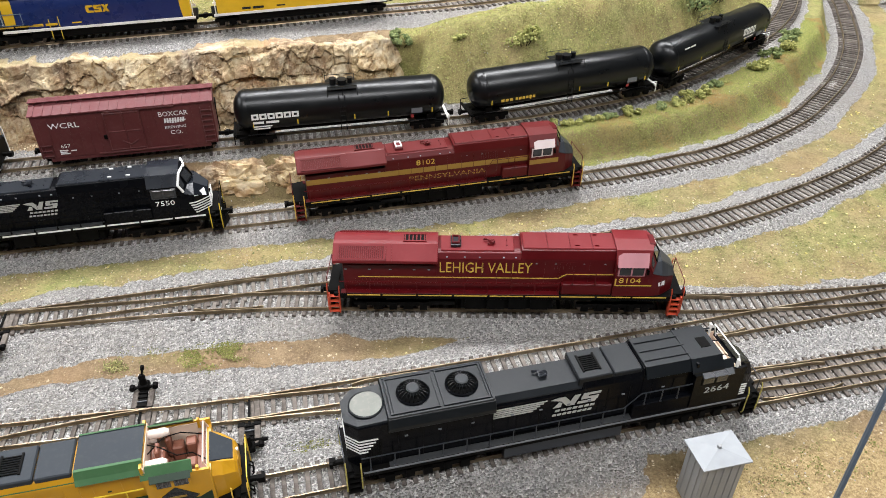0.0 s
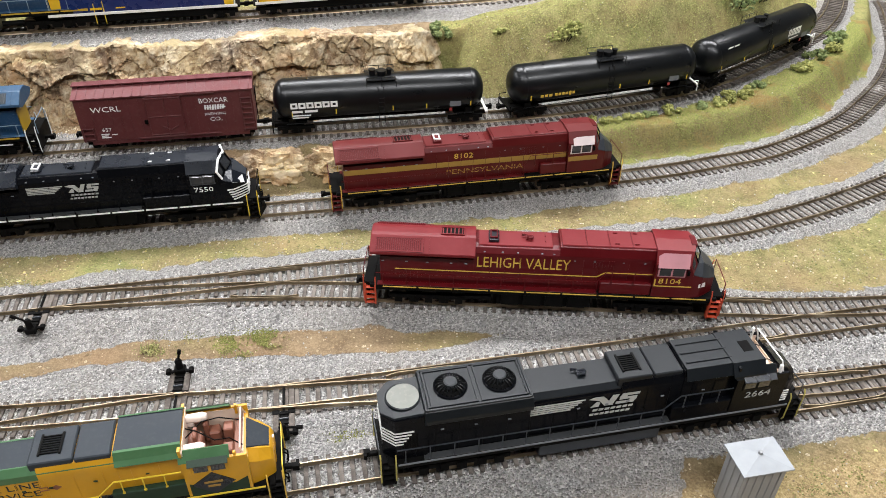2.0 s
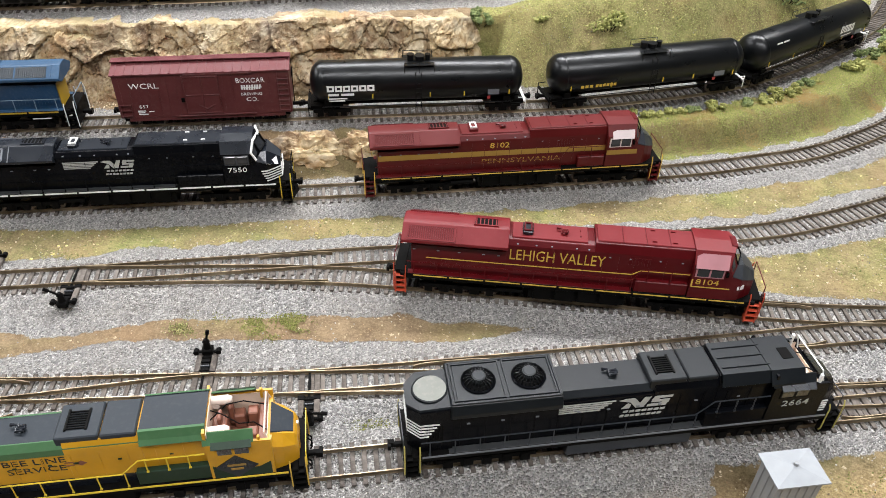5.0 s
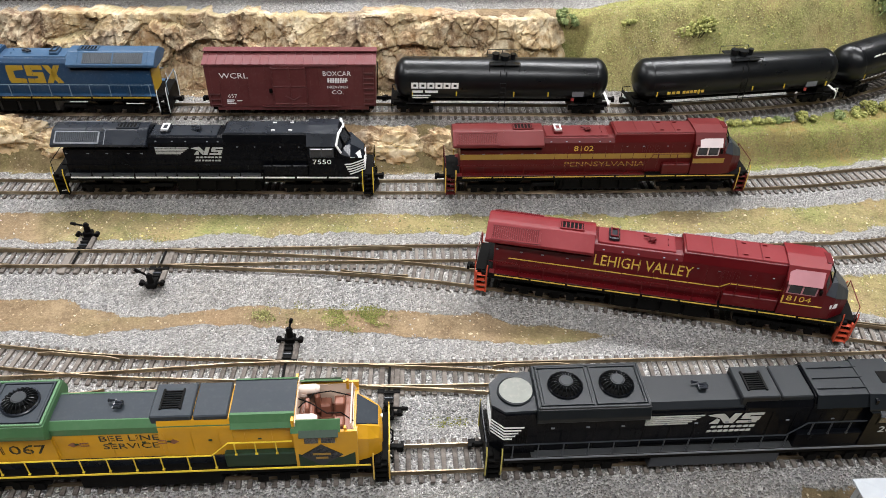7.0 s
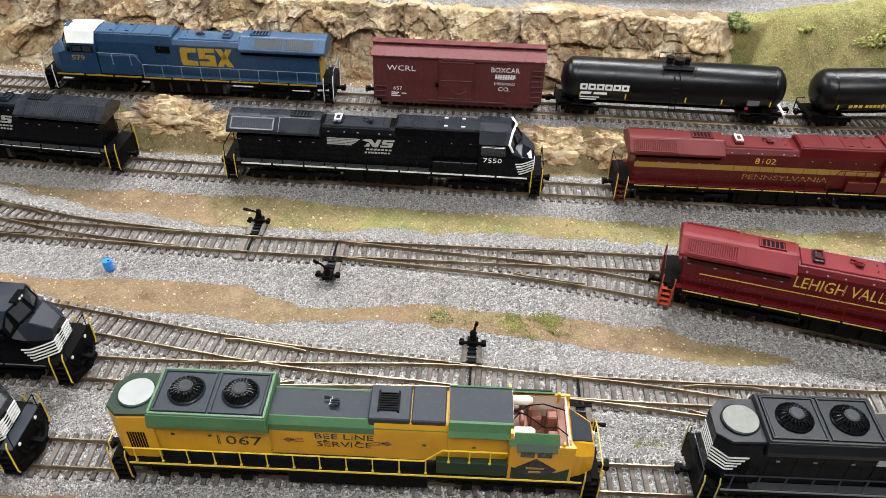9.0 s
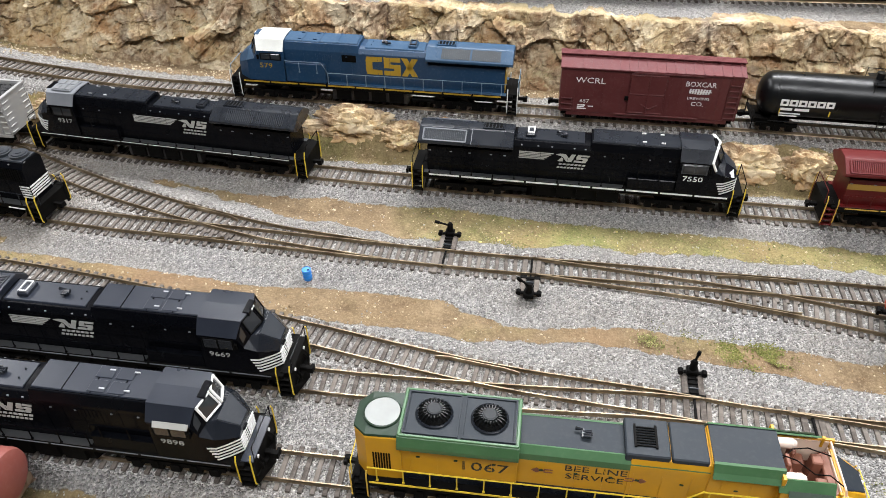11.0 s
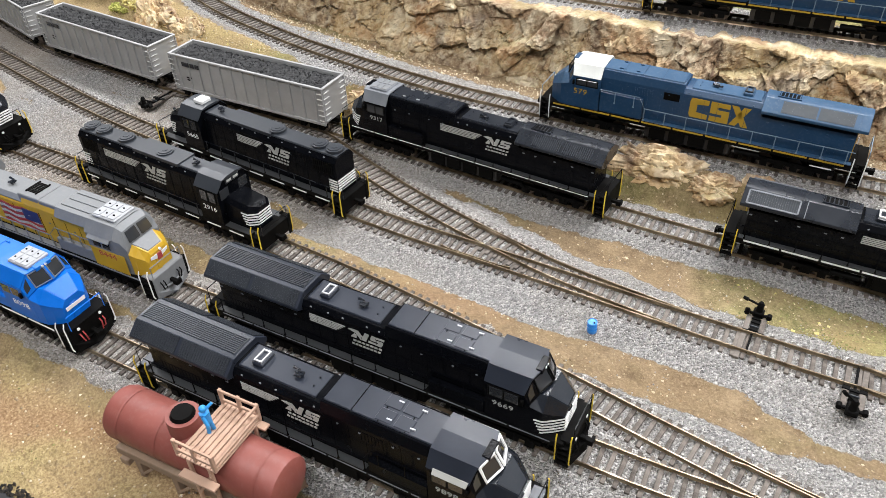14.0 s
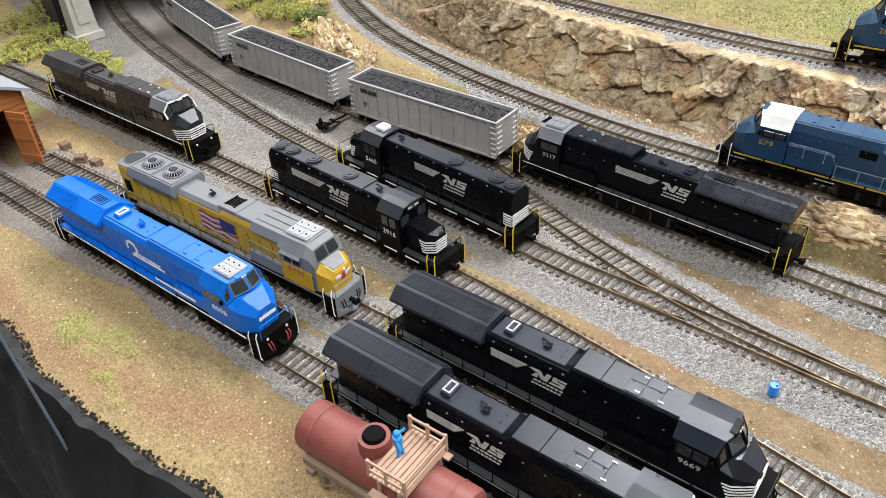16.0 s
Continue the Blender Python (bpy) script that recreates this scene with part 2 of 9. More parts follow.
UNDER = paint("underframe_black", (0.0034, 0.0032, 0.0030), 0.55, 0.006, spec=0.06)
FANGLOSS = paint("fan_gloss", (0.004, 0.0045, 0.005), 0.22, 0.0, spec=0.16)
HUBGREY = paint("hub_grey", (0.024, 0.027, 0.030), 0.5, 0.03, spec=0.25)
STEEL = paint("wheel_steel", (0.20, 0.16, 0.13), 0.4, 0.1, 0.7)
WHITE = paint("white_paint", (0.80, 0.80, 0.78), 0.5, 0.05)
MARKWHITE = paint("mark_white", (0.40, 0.40, 0.375), 0.5, 0.03, spec=0.2)
SILVER = paint("silver_paint", (0.50, 0.51, 0.52), 0.35, 0.08, 0.55)
GLASS = glass_mat("cab_glass", (0.030, 0.032, 0.035))

# ---- shaping helpers: millimetres in, metres out ----
def box(bm, x0, x1, y0, y1, z0, z1):
    v = [bm.verts.new((x, y, z)) for x in (x0, x1) for y in (y0, y1) for z in (z0, z1)]
    for f in ((0, 1, 3, 2), (4, 6, 7, 5), (0, 4, 5, 1), (2, 3, 7, 6), (0, 2, 6, 4), (1, 5, 7, 3)):
        bm.faces.new([v[i] for i in f])
    return v


def rbox(x0, x1, y0, y1, z0, z1, r=0.4, seg=1):
    bm = bmesh.new()
    box(bm, x0, x1, y0, y1, z0, z1)
    bmesh.ops.bevel(bm, geom=bm.edges[:], offset=r, segments=seg, affect="EDGES", profile=0.5)
    return bm


def loft(bm, sections, caps=True):
    """Joins rings of equal point counts along their order."""
    rings = [[bm.verts.new(p) for p in s] for s in sections]
    n = len(rings[0])
    for a, b in zip(rings, rings[1:]):
        for i in range(n):
            j = (i + 1) % n
            bm.faces.new((a[i], a[j], b[j], b[i]))
    if caps:
        bm.faces.new(rings[0][::-1])
        bm.faces.new(rings[-1])
    bmesh.ops.recalc_face_normals(bm, faces=bm.faces[:])
    return bm


def prism(profile, x0, x1, r=0.0):
    """A cross-section of (y, z) drawn out from x0 to x1."""
    bm = bmesh.new()
    loft(bm, [[(x, y, z) for y, z in profile] for x in (x0, x1)])
    if r:
        bmesh.ops.bevel(bm, geom=bm.edges[:], offset=r, segments=1, affect="EDGES", profile=0.5)
    return bm


def roofed(half, z0, eave, top_half, top):
    """A hood's cross-section: upright sides to the eave, then a sloping shoulder up to a nearly flat roof."""
    return [(-half, z0), (half, z0), (half, eave), (top_half, top - 0.6), (top_half * 0.55, top), (-top_half * 0.55, top), (-top_half, top - 0.6), (-half, eave)]


def cyl(bm, p0, p1, r0, r1=None, n=16, caps=True):
    p0, p1 = Vector(p0), Vector(p1)
    r1 = r0 if r1 is None else r1
    d = (p1 - p0).normalized()
    u = d.orthogonal().normalized()
    w = d.cross(u)
    ring = lambda p, r: [p + (u * math.cos(2 * math.pi * i / n) + w * math.sin(2 * math.pi * i / n)) * r for i in range(n)]
    loft(bm, [ring(p0, r0), ring(p1, r1)], caps)
    return bm


def tube(bm, pts, r, n=5):
    pts = [Vector(p) for p in pts]
    rings = []
    u = None
    for i, p in enumerate(pts):
        d = (pts[min(i + 1, len(pts) - 1)] - pts[max(i - 1, 0)]).normalized()
        u = d.orthogonal().normalized() if u is None else (u - d * u.dot(d)).normalized()
        w = d.cross(u)
        rings.append([p + (u * math.cos(2 * math.pi * k / n) + w * math.sin(2 * math.pi * k / n)) * r for k in range(n)])
    return loft(bm, rings)


def mesh_of(name, bm, material, smooth=False, scale=0.001):
    bm.transform(Matrix.Scale(scale, 4))
    me = bpy.data.meshes.new(name)
    bm.to_mesh(me)
    bm.free()
    me.materials.append(material)
    if smooth:
        for p in me.polygons:
            p.use_smooth = True
        me.set_sharp_from_angle(angle=radians(35))
    return me


SHARED = {}


def part(name, bm, material, parent, label="", smooth=False):
    """Links a shape in millimetres as one mesh under a thing or a part."""
    ob = new(name, mesh_of(name, bm, material, smooth))
    ob.parent = parent
    if label:
        tagged(ob, label)
    return ob


def shared_part(key, make, name, material, parent, m=None, label="", smooth=False):
    """Like part(), for shapes that come many times: one mesh, several objects."""
    if key not in SHARED:
        SHARED[key] = mesh_of(name, make(), material, smooth)
    ob = new(name, SHARED[key])
    ob.parent = parent
    if m is not None:
        ob.matrix_basis = m
    if label:
        tagged(ob, label)
    return ob


def thing(name, label, category, group="", kind=""):
    return tagged(new(name), label, category, group, kind)


def shift(x, y, z, rz=0.0, rx=0.0):
    return pose(x * 0.001, y * 0.001, z * 0.001, rx, 0, rz)


def lettering(text, size, material, parent, x, y, z, side, name="lettering", width=1.0, depth=0.06, slant=0.0, lean=0.0):
    """Raised letters, centred at (x, z) on a side wall at y; side -1 faces -y, +1 faces +y. lean tips them to a sloping wall."""
    cu = bpy.data.curves.new(name, "FONT")
    cu.body, cu.size, cu.extrude, cu.align_x, cu.align_y = text, size * 1.38, depth, "CENTER", "CENTER"
    cu.shear, cu.resolution_u = slant, 2
    tmp = new(name, cu)
    bpy.context.view_layer.update()
    me = bpy.data.meshes.new_from_object(tmp)
    bpy.data.objects.remove(tmp)
    me.transform(Matrix.Scale(0.001, 4) @ Matrix.Diagonal((width, 1, 1, 1)))
    me.materials.clear()
    me.materials.append(material)
    ob = new(name, me)
    ob.parent = parent
    ob.matrix_basis = shift(x, y, z, 180 if side > 0 else 0) @ pose(0, 0, 0, 90 - lean)
    return ob


def plates(polys, y, material, parent, side, name="emblem", label="", lean=None, thick=0.12):
    """Thin painted shapes on a side wall: polygons of (x, z) as seen from that side, x to the viewer's right, about the part's own origin."""
    bm = bmesh.new()
    for poly in polys:
        a = [bm.verts.new((px, -thick, pz)) for px, pz in poly]
        b = [bm.verts.new((px, thick, pz)) for px, pz in poly]
        n = len(poly)
        bm.faces.new(a)
        bm.faces.new(b[::-1])
        for i in range(n):
            j = (i + 1) % n
            bm.faces.new((a[j], a[i], b[i], b[j]))
    bmesh.ops.recalc_face_normals(bm, faces=bm.faces[:])
    ob = part(name, bm, material, parent, label)
    x0, z0 = lean or (0, 0)
    ob.matrix_basis = shift(x0, y, z0, 180 if side > 0 else 0)
    if len(polys) > 1:
        tagged(ob, kind="stuff")
    return ob


def inset_quad(q, k, lift=0.0):
    """The corners of a quad drawn in by k millimetres, lifted off its face."""
    q = [Vector(p) for p in q]
    c = sum(q, Vector()) / 4
    n = (q[2] - q[0]).cross(q[3] - q[1]).normalized()
    if n.z < 0:
        n = -n
    return [p + (c - p).normalized() * k + n * lift for p in q]


def plate_on(q, thick=0.5):
    """A thin slab on a slanting face: its corners on the upper side, in order."""
    q = [Vector(p) for p in q]
    n = (q[1] - q[0]).cross(q[2] - q[0]).normalized()
    if n.z < 0:
        n = -n
    bm = bmesh.new()
    top_v = [bm.verts.new(p) for p in q]
    low_v = [bm.verts.new(p - n * thick) for p in q]
    bm.faces.new(top_v)
    bm.faces.new(low_v[::-1])
    for i in range(len(q)):
        j = (i + 1) % len(q)
        bm.faces.new((top_v[i], top_v[j], low_v[j], low_v[i]))
    bmesh.ops.recalc_face_normals(bm, faces=bm.faces[:])
    return bm


def ridge(q, a, b, width, height):
    """A raised strip on a quad from fraction a = (u, v) to b, width across and height off the face."""
    q = [Vector(p) for p in q]
    n = (q[1] - q[0]).cross(q[2] - q[0]).normalized()
    if n.z < 0:
        n = -n
    at = lambda u, v: (q[0] * (1 - u) + q[1] * u) * (1 - v) + (q[3] * (1 - u) + q[2] * u) * v
    p0, p1 = at(*a), at(*b)
    w = (p1 - p0).cross(n).normalized() * width / 2
    return [p0 - w, p0 + w, p1 + w, p1 - w], n * height


def strips_on(q, pairs, width, height):
    """Many raised strips on one quad, in one mesh."""
    bm = bmesh.new()
    for a, b in pairs:
        base, up = ridge(q, a, b, width, height)
        lo = [bm.verts.new(p - up * 0.3) for p in base]
        hi = [bm.verts.new(p + up) for p in base]
        bm.faces.new(hi)
        for i in range(4):
            j = (i + 1) % 4
            bm.faces.new((lo[i], lo[j], hi[j], hi[i]))
    bmesh.ops.recalc_face_normals(bm, faces=bm.faces[:])
    return bm


def rect(x0, x1, z0, z1, sl=0.0):
    return [(x0, z0), (x1, z0), (x1 + sl, z1), (x0 + sl, z1)]

# ---- track lines (metres) ----
def spline(pts, step=0.004):
    """A smooth line through the points, cut into even steps."""
    p = [Vector((*q, 0)) for q in pts]
    p = [2 * p[0] - p[1]] + p + [2 * p[-1] - p[-2]]
    out = []
    for a, b, c, d in zip(p, p[1:], p[2:], p[3:]):
        n = max(2, int((c - b).length / 0.002))
        for i in range(n):
            t = i / n
            out.append(0.5 * ((2 * b) + (c - a) * t + (2 * a - 5 * b + 4 * c - d) * t * t + (3 * b - a - 3 * c + d) * t ** 3))
    out.append(p[-2])
    arr = np.array([(q.x, q.y) for q in out])
    s = np.concatenate([[0], np.cumsum(np.hypot(*np.diff(arr, axis=0).T))])
    even = np.arange(0, s[-1], step)
    return np.stack([np.interp(even, s, arr[:, 0]), np.interp(even, s, arr[:, 1])], 1)


RAISED, UPPER = 0.028, 0.086
LINES = {
    "back": spline([(-1.30, 0.64), (-1.15, 0.565), (-1.059, 0.537), (-0.957, 0.521), (-0.849, 0.520), (-0.765, 0.526), (-0.65, 0.542), (-0.55, 0.566), (-0.298, 0.636), (-0.13, 0.684), (0.064, 0.737), (0.16, 0.772), (0.256, 0.822), (0.34, 0.895), (0.42, 0.99), (0.47, 1.08), (0.51, 1.2)]),
    "second": spline([(-1.62, 0.44), (-1.45, 0.395), (-1.33, 0.377), (-1.2, 0.370), (-1.065, 0.375), (-0.855, 0.417), (-0.682, 0.465), (-0.55, 0.494), (-0.392, 0.530), (-0.24, 0.572), (-0.09, 0.612), (0.05, 0.652), (0.19, 0.695), (0.269, 0.727), (0.327, 0.756), (0.397, 0.811), (0.441, 0.861), (0.491, 0.933), (0.533, 1.019), (0.562, 1.117), (0.577, 1.185), (0.59, 1.3)]),
    "third": spline([(-1.62, 0.37), (-1.4, 0.325), (-1.265, 0.315), (-1.17, 0.316), (-1.086, 0.320), (-0.966, 0.328), (-0.896, 0.335), (-0.796, 0.350), (-0.567, 0.394), (-0.482, 0.415), (-0.410, 0.433), (-0.344, 0.449), (-0.264, 0.470), (-0.186, 0.493), (-0.108, 0.516), (-0.026, 0.540), (0.1, 0.573), (0.238, 0.614), (0.298, 0.640), (0.354, 0.671), (0.416, 0.712), (0.466, 0.753), (0.53, 0.825), (0.59, 0.92), (0.63, 1.02), (0.66, 1.13), (0.68, 1.27)]),
    "crossover": spline([(-0.335, 0.452), (-0.413, 0.4385), (-0.459, 0.4345), (-0.511, 0.4325), (-0.567, 0.4325), (-0.63, 0.437), (-0.70, 0.443), (-0.77, 0.434), (-0.84, 0.4215), (-0.90, 0.405)]),
    "diagonal": spline([(-0.235, 0.4785), (-0.183, 0.4885), (-0.105, 0.5035), (-0.026, 0.5125), (0.10, 0.5185), (0.242, 0.5255), (0.311, 0.533), (0.382, 0.545), (0.47, 0.564), (0.60, 0.60), (0.8, 0.66)]),
    "fourth": spline([(-1.30, 0.135), (-1.241, 0.154), (-1.10, 0.193), (-0.836, 0.266), (-0.69, 0.301), (-0.546, 0.332), (-0.44, 0.349), (-0.337, 0.3605), (-0.284, 0.3665), (-0.215, 0.376), (-0.136, 0.393), (-0.05, 0.411), (0.128, 0.463), (0.204, 0.486), (0.265, 0.505), (0.307, 0.5175), (0.379, 0.538), (0.47, 0.564)]),
    "yard": spline([(-1.0, 0.125), (-0.9, 0.157), (-0.583, 0.252), (-0.45, 0.290), (-0.317, 0.329), (-0.288, 0.3375), (-0.21, 0.363), (-0.14, 0.388), (-0.10, 0.400)]),
    "front": spline([(-1.30, -0.01), (-0.934, 0.093), (-0.75, 0.143), (-0.576, 0.193), (-0.43, 0.235), (-0.287, 0.276), (-0.148, 0.319), (-0.005, 0.361), (0.13, 0.403), (0.265, 0.443), (0.351, 0.468), (0.47, 0.502), (0.8, 0.60)]),
    "link": spline([(-0.06, 0.408), (0.0, 0.420), (0.08, 0.431), (0.16, 0.439), (0.267, 0.4545), (0.355, 0.476), (0.45, 0.4975)]),
    "upper": spline([(-1.5, 0.78), (-1.2, 0.655), (-1.05, 0.622), (-0.9, 0.618), (-0.767, 0.635), (-0.608, 0.668), (-0.53, 0.690), (-0.326, 0.757), (-0.206, 0.796), (-0.057, 0.848), (0.1, 0.905), (0.25, 0.99), (0.4, 1.11)]),
}


def smooth(a, lo, hi):
    t = np.clip((a - lo) / (hi - lo), 0, 1)
    return t * t * (3 - 2 * t)


def far_from(px, py, line, coarse=4):
    """Distance of many points from a line."""
    q = line[::coarse]
    d = np.full(px.shape, 9.0)
    for x, y in q:
        d = np.minimum(d, (px - x) ** 2 + (py - y) ** 2)
    return np.sqrt(d)


def side_of(px, py, line):
    """Whether points lie beyond a line, as seen from the front."""
    order = np.argsort(line[:, 0])
    return py > np.interp(px, line[order, 0], line[order, 1])


def value_noise(px, py, cell, seed):
    r = np.random.RandomState(seed).rand(256, 256)
    u, v = px / cell + 91.3, py / cell + 57.7
    i, j = np.floor(u).astype(int), np.floor(v).astype(int)
    fu, fv = u - i, v - j
    fu, fv = fu * fu * (3 - 2 * fu), fv * fv * (3 - 2 * fv)
    g = lambda a, b: r[(i + a) % 256, (j + b) % 256]
    return (g(0, 0) * (1 - fu) + g(1, 0) * fu) * (1 - fv) + (g(0, 1) * (1 - fu) + g(1, 1) * fu) * fv


def fractal(px, py, cell, seed, octaves=4):
    return sum(value_noise(px, py, cell / 2 ** k, seed + k) / 2 ** k for k in range(octaves)) / sum(0.5 ** k for k in range(octaves))


EDGE = [(-1.6, -0.16), (-1.0, -0.02), (-0.77, 0.038), (-0.69, 0.047), (-0.60, 0.068), (-0.53, 0.094), (-0.40, 0.13), (-0.2, 0.16), (0.1, 0.22), (0.4, 0.30), (0.9, 0.42)]


def front_edge(x):
    return np.interp(x, [p[0] for p in EDGE], [p[1] for p in EDGE]) + 0.003 * np.sin(x * 19) + 0.0012 * np.sin(x * 91)


def land(px, py):
    """Height of the ground, and its cover: bare of ballast, turf share."""
    d = {k: far_from(px, py, v) for k, v in LINES.items()}
    low = np.minimum.reduce([d[k] for k in ("second", "third", "crossover", "diagonal", "fourth", "yard", "front", "link")])
    n1, n2, n3, n4 = fractal(px, py, 0.09, 1), fractal(px, py, 0.03, 9), fractal(px, py, 0.2, 21), fractal(px, py, 0.011, 33)
    h = -0.0035 * smooth(low, 0.016, 0.034) + (0.0045 * (n2 - 0.5) + 0.003 * (n4 - 0.5)) * smooth(low, 0.015, 0.03)
    beyond2 = side_of(px, py, LINES["second"])
    a, b = np.maximum(d["second"] - 0.026, 0), np.maximum(d["back"] - 0.020, 0)
    lip = smooth(px, 0.06, 0.16)
    share = a / (a + b + 1e-6)
    rise = RAISED * (smooth(share, 0.05, 0.95) * (1 - lip) + smooth(share + 0.25 * (n2 - 0.5), 0.0, 0.46) * lip * (0.92 + 0.3 * (n1 - 0.5)))
    h = np.where(beyond2, np.maximum(rise, h) , h)
    beyond1 = side_of(px, py, LINES["back"])
    dn = d["back"]
    cliff = 1 - smooth(px + 0.02 * (n1 - 0.5), 0.008, 0.036)
    wall = RAISED + (UPPER - RAISED) * smooth(dn, 0.066, 0.076)
    slope = RAISED + (UPPER - RAISED) * smooth(dn, 0.02, 0.085) + 0.055 * np.exp(-((dn - 0.15) / 0.06) ** 2) * smooth(px, 0.0, 0.2) * smooth(d["upper"], 0.02, 0.08)
    slope = slope + 0.016 * np.exp(-((px - 0.055) / 0.035) ** 2 - ((dn - 0.058) / 0.03) ** 2)
    slope = slope + (0.024 * (n1 - 0.5) + 0.009 * (n2 - 0.5) + 0.004 * (n4 - 0.5)) * smooth(dn, 0.024, 0.05) * smooth(d["upper"], 0.02, 0.05)
    back = wall * cliff + slope * (1 - cliff) + 0.006 * (n1 - 0.5) * smooth(dn, 0.03, 0.06) * smooth(d["upper"], 0.016, 0.04)
    bank = UPPER + 0.05 * smooth(d["upper"], 0.05, 0.25)
    back = np.where(side_of(px, py, LINES["upper"]) & (px < 0.2), bank + 0.006 * (n1 - 0.5) * smooth(d["upper"], 0.02, 0.05), back)
    h = np.where(beyond1, back, h)
    # front bank and the wooded rise at the far end
    fd = np.where(side_of(px, py, LINES["front"]), 0, d["front"])
    h = h - 0.010 * smooth(fd, 0.03, 0.14) + 0.006 * (n1 - 0.5) * smooth(fd, 0.03, 0.08)
    # cover
    near = np.minimum(low, d["back"])
    near = np.minimum(near, d["upper"] - 0.022 * ~side_of(px, py, LINES["upper"]) * (1 - smooth(px + 0.04 * (n1 - 0.5), 0.0, 0.10)))
    width = 0.0255 + 0.016 * (n1 - 0.5) + 0.010 * (n2 - 0.5) + 0.007 * (n4 - 0.5)
    strip = side_of(px, py, LINES["third"]) & ~beyond2
    width = width + 0.0045 * strip
    bare = smooth(near, width - 0.0055, width + 0.0055)
    pad = np.exp(-(((px - 0.27) / 0.16) ** 2 + ((py - 0.49) / 0.03) ** 2)) + np.exp(-(((px - 0.10) / 0.12) ** 2 + ((py - 0.47) / 0.02) ** 2))
    bare = bare * (1 - smooth(pad + 0.3 * (n1 - 0.5), 0.5, 0.62))
    bx = [-0.60, -0.51, -0.42, -0.385, -0.34, -0.283, -0.247, -0.208, -0.168, -0.132, -0.076, -0.021, 0.035, 0.084]
    up_y = np.interp(px, bx, [0.345, 0.365, 0.384, 0.395, 0.412, 0.428, 0.424, 0.429, 0.448, 0.459, 0.472, 0.481, 0.485, 0.488])
    dn_y = np.interp(px, bx, [0.333, 0.347, 0.365, 0.370, 0.379, 0.393, 0.402, 0.417, 0.430, 0.438, 0.448, 0.456, 0.467, 0.487])
    wob = 0.014 * (n2 - 0.5) + 0.008 * (n4 - 0.5)
    strip_in = smooth(py + wob, dn_y - 0.0045, dn_y + 0.0045) * (1 - smooth(py + wob, up_y - 0.0045, up_y + 0.0045))
    mid = (px > -0.60) & (px < 0.10) & ~side_of(px, py, LINES["third"]) & side_of(px, py, LINES["fourth"])
    bare = np.where(mid, strip_in, bare)
    bare = bare * (1 - 0.9 * smooth(-px, 0.60, 0.78) * (fd <= 0) * ~beyond2 * (py > 0.21) * (1 - smooth(n3, 0.55, 0.68)))
    lane = side_of(px, py, LINES["front"]) & ~side_of(px, py, LINES["fourth"]) & (px > -0.45)
    bare = np.where(lane, 0.0, bare)
    apron = (fd > 0) & (fd < 0.075 + 0.02 * (n1 - 0.5)) & (px > -0.2) & (px < 0.19 + 0.05 * (n2 - 0.5))
    bare = np.where(apron, 0.0, bare)
    betw = beyond2 & ~beyond1
    turf = np.zeros_like(px)
    strip = side_of(px, py, LINES["third"]) & ~beyond2
    turf = np.where(strip, smooth(px, -0.42, -0.28) * 0.75 - 0.12, turf)
    turf = np.where(~side_of(px, py, LINES["third"]) & (px > 0.2), 0.7, turf)
    turf = np.where(mid, -0.1 + 0.25 * smooth(px, -0.25, -0.05), turf)
    turf = np.where(betw, 0.25 + 0.7 * smooth(px, 0.12, 0.2), turf)
    turf = np.where(beyond1, np.where(px > -0.03, 0.95, 0.45), turf)
    turf = np.where(beyond1 & (px < 0.0) & (dn < 0.10), -0.1, turf)
    turf = np.where(beyond1 & (d["upper"] > 0.03) & side_of(px, py, LINES["upper"]), 0.9, turf)
    turf = np.where(fd > 0.0, np.where(fd > 0.10, 0.42, 0.22), turf)
    turf = np.where((px < -1.12) & (py < 0.26), 0.9, turf)
    face = betw * lip * (1 - smooth(share, 0.25, 0.5))
    turf = turf - face * 0.25 * smooth(n1, 0.35, 0.6)
    turf = np.clip(turf + 0.9 * (n3 - 0.5) + 0.9 * (n2 - 0.5) + 0.5 * (n1 - 0.5), 0, 1)
    return h, bare, turf


def front_gap(px, py):
    return np.where(side_of(px, py, LINES["front"]), 0, far_from(px, py, LINES["front"]))


def clay(px, py):
    """A band of red clay beside the front track."""
    n = fractal(px, py, 0.07, 71)
    band = np.exp(-((front_gap(px, py) - 0.052 - 0.03 * smooth(-px, 0.45, 0.75) + 0.05 * (n - 0.5)) / 0.013) ** 2) * (px < 0.0)
    spots = smooth(fractal(px, py, 0.05, 83), 0.52, 0.66) * (front_gap(px, py) <= 0) * (py < 0.56) * 0.15
    return np.clip(np.maximum(band * smooth(n, 0.1, 0.42), spots), 0, 1)


def straw(px, py):
    slope = 0.4 * side_of(px, py, LINES["back"]) * smooth(px, 0.0, 0.06) * fractal(px, py, 0.08, 19)
    return np.clip(dusty(px, py) + smooth(front_gap(px, py), 0.03, 0.05) + slope, 0, 1)


def dusty(px, py):
    """How far brown dust lies over the ballast: the far end of the yard."""
    return smooth(-px, 0.42, 0.85) * smooth(fractal(px, py, 0.12, 63), 0.25, 0.6) * (py < 0.5)


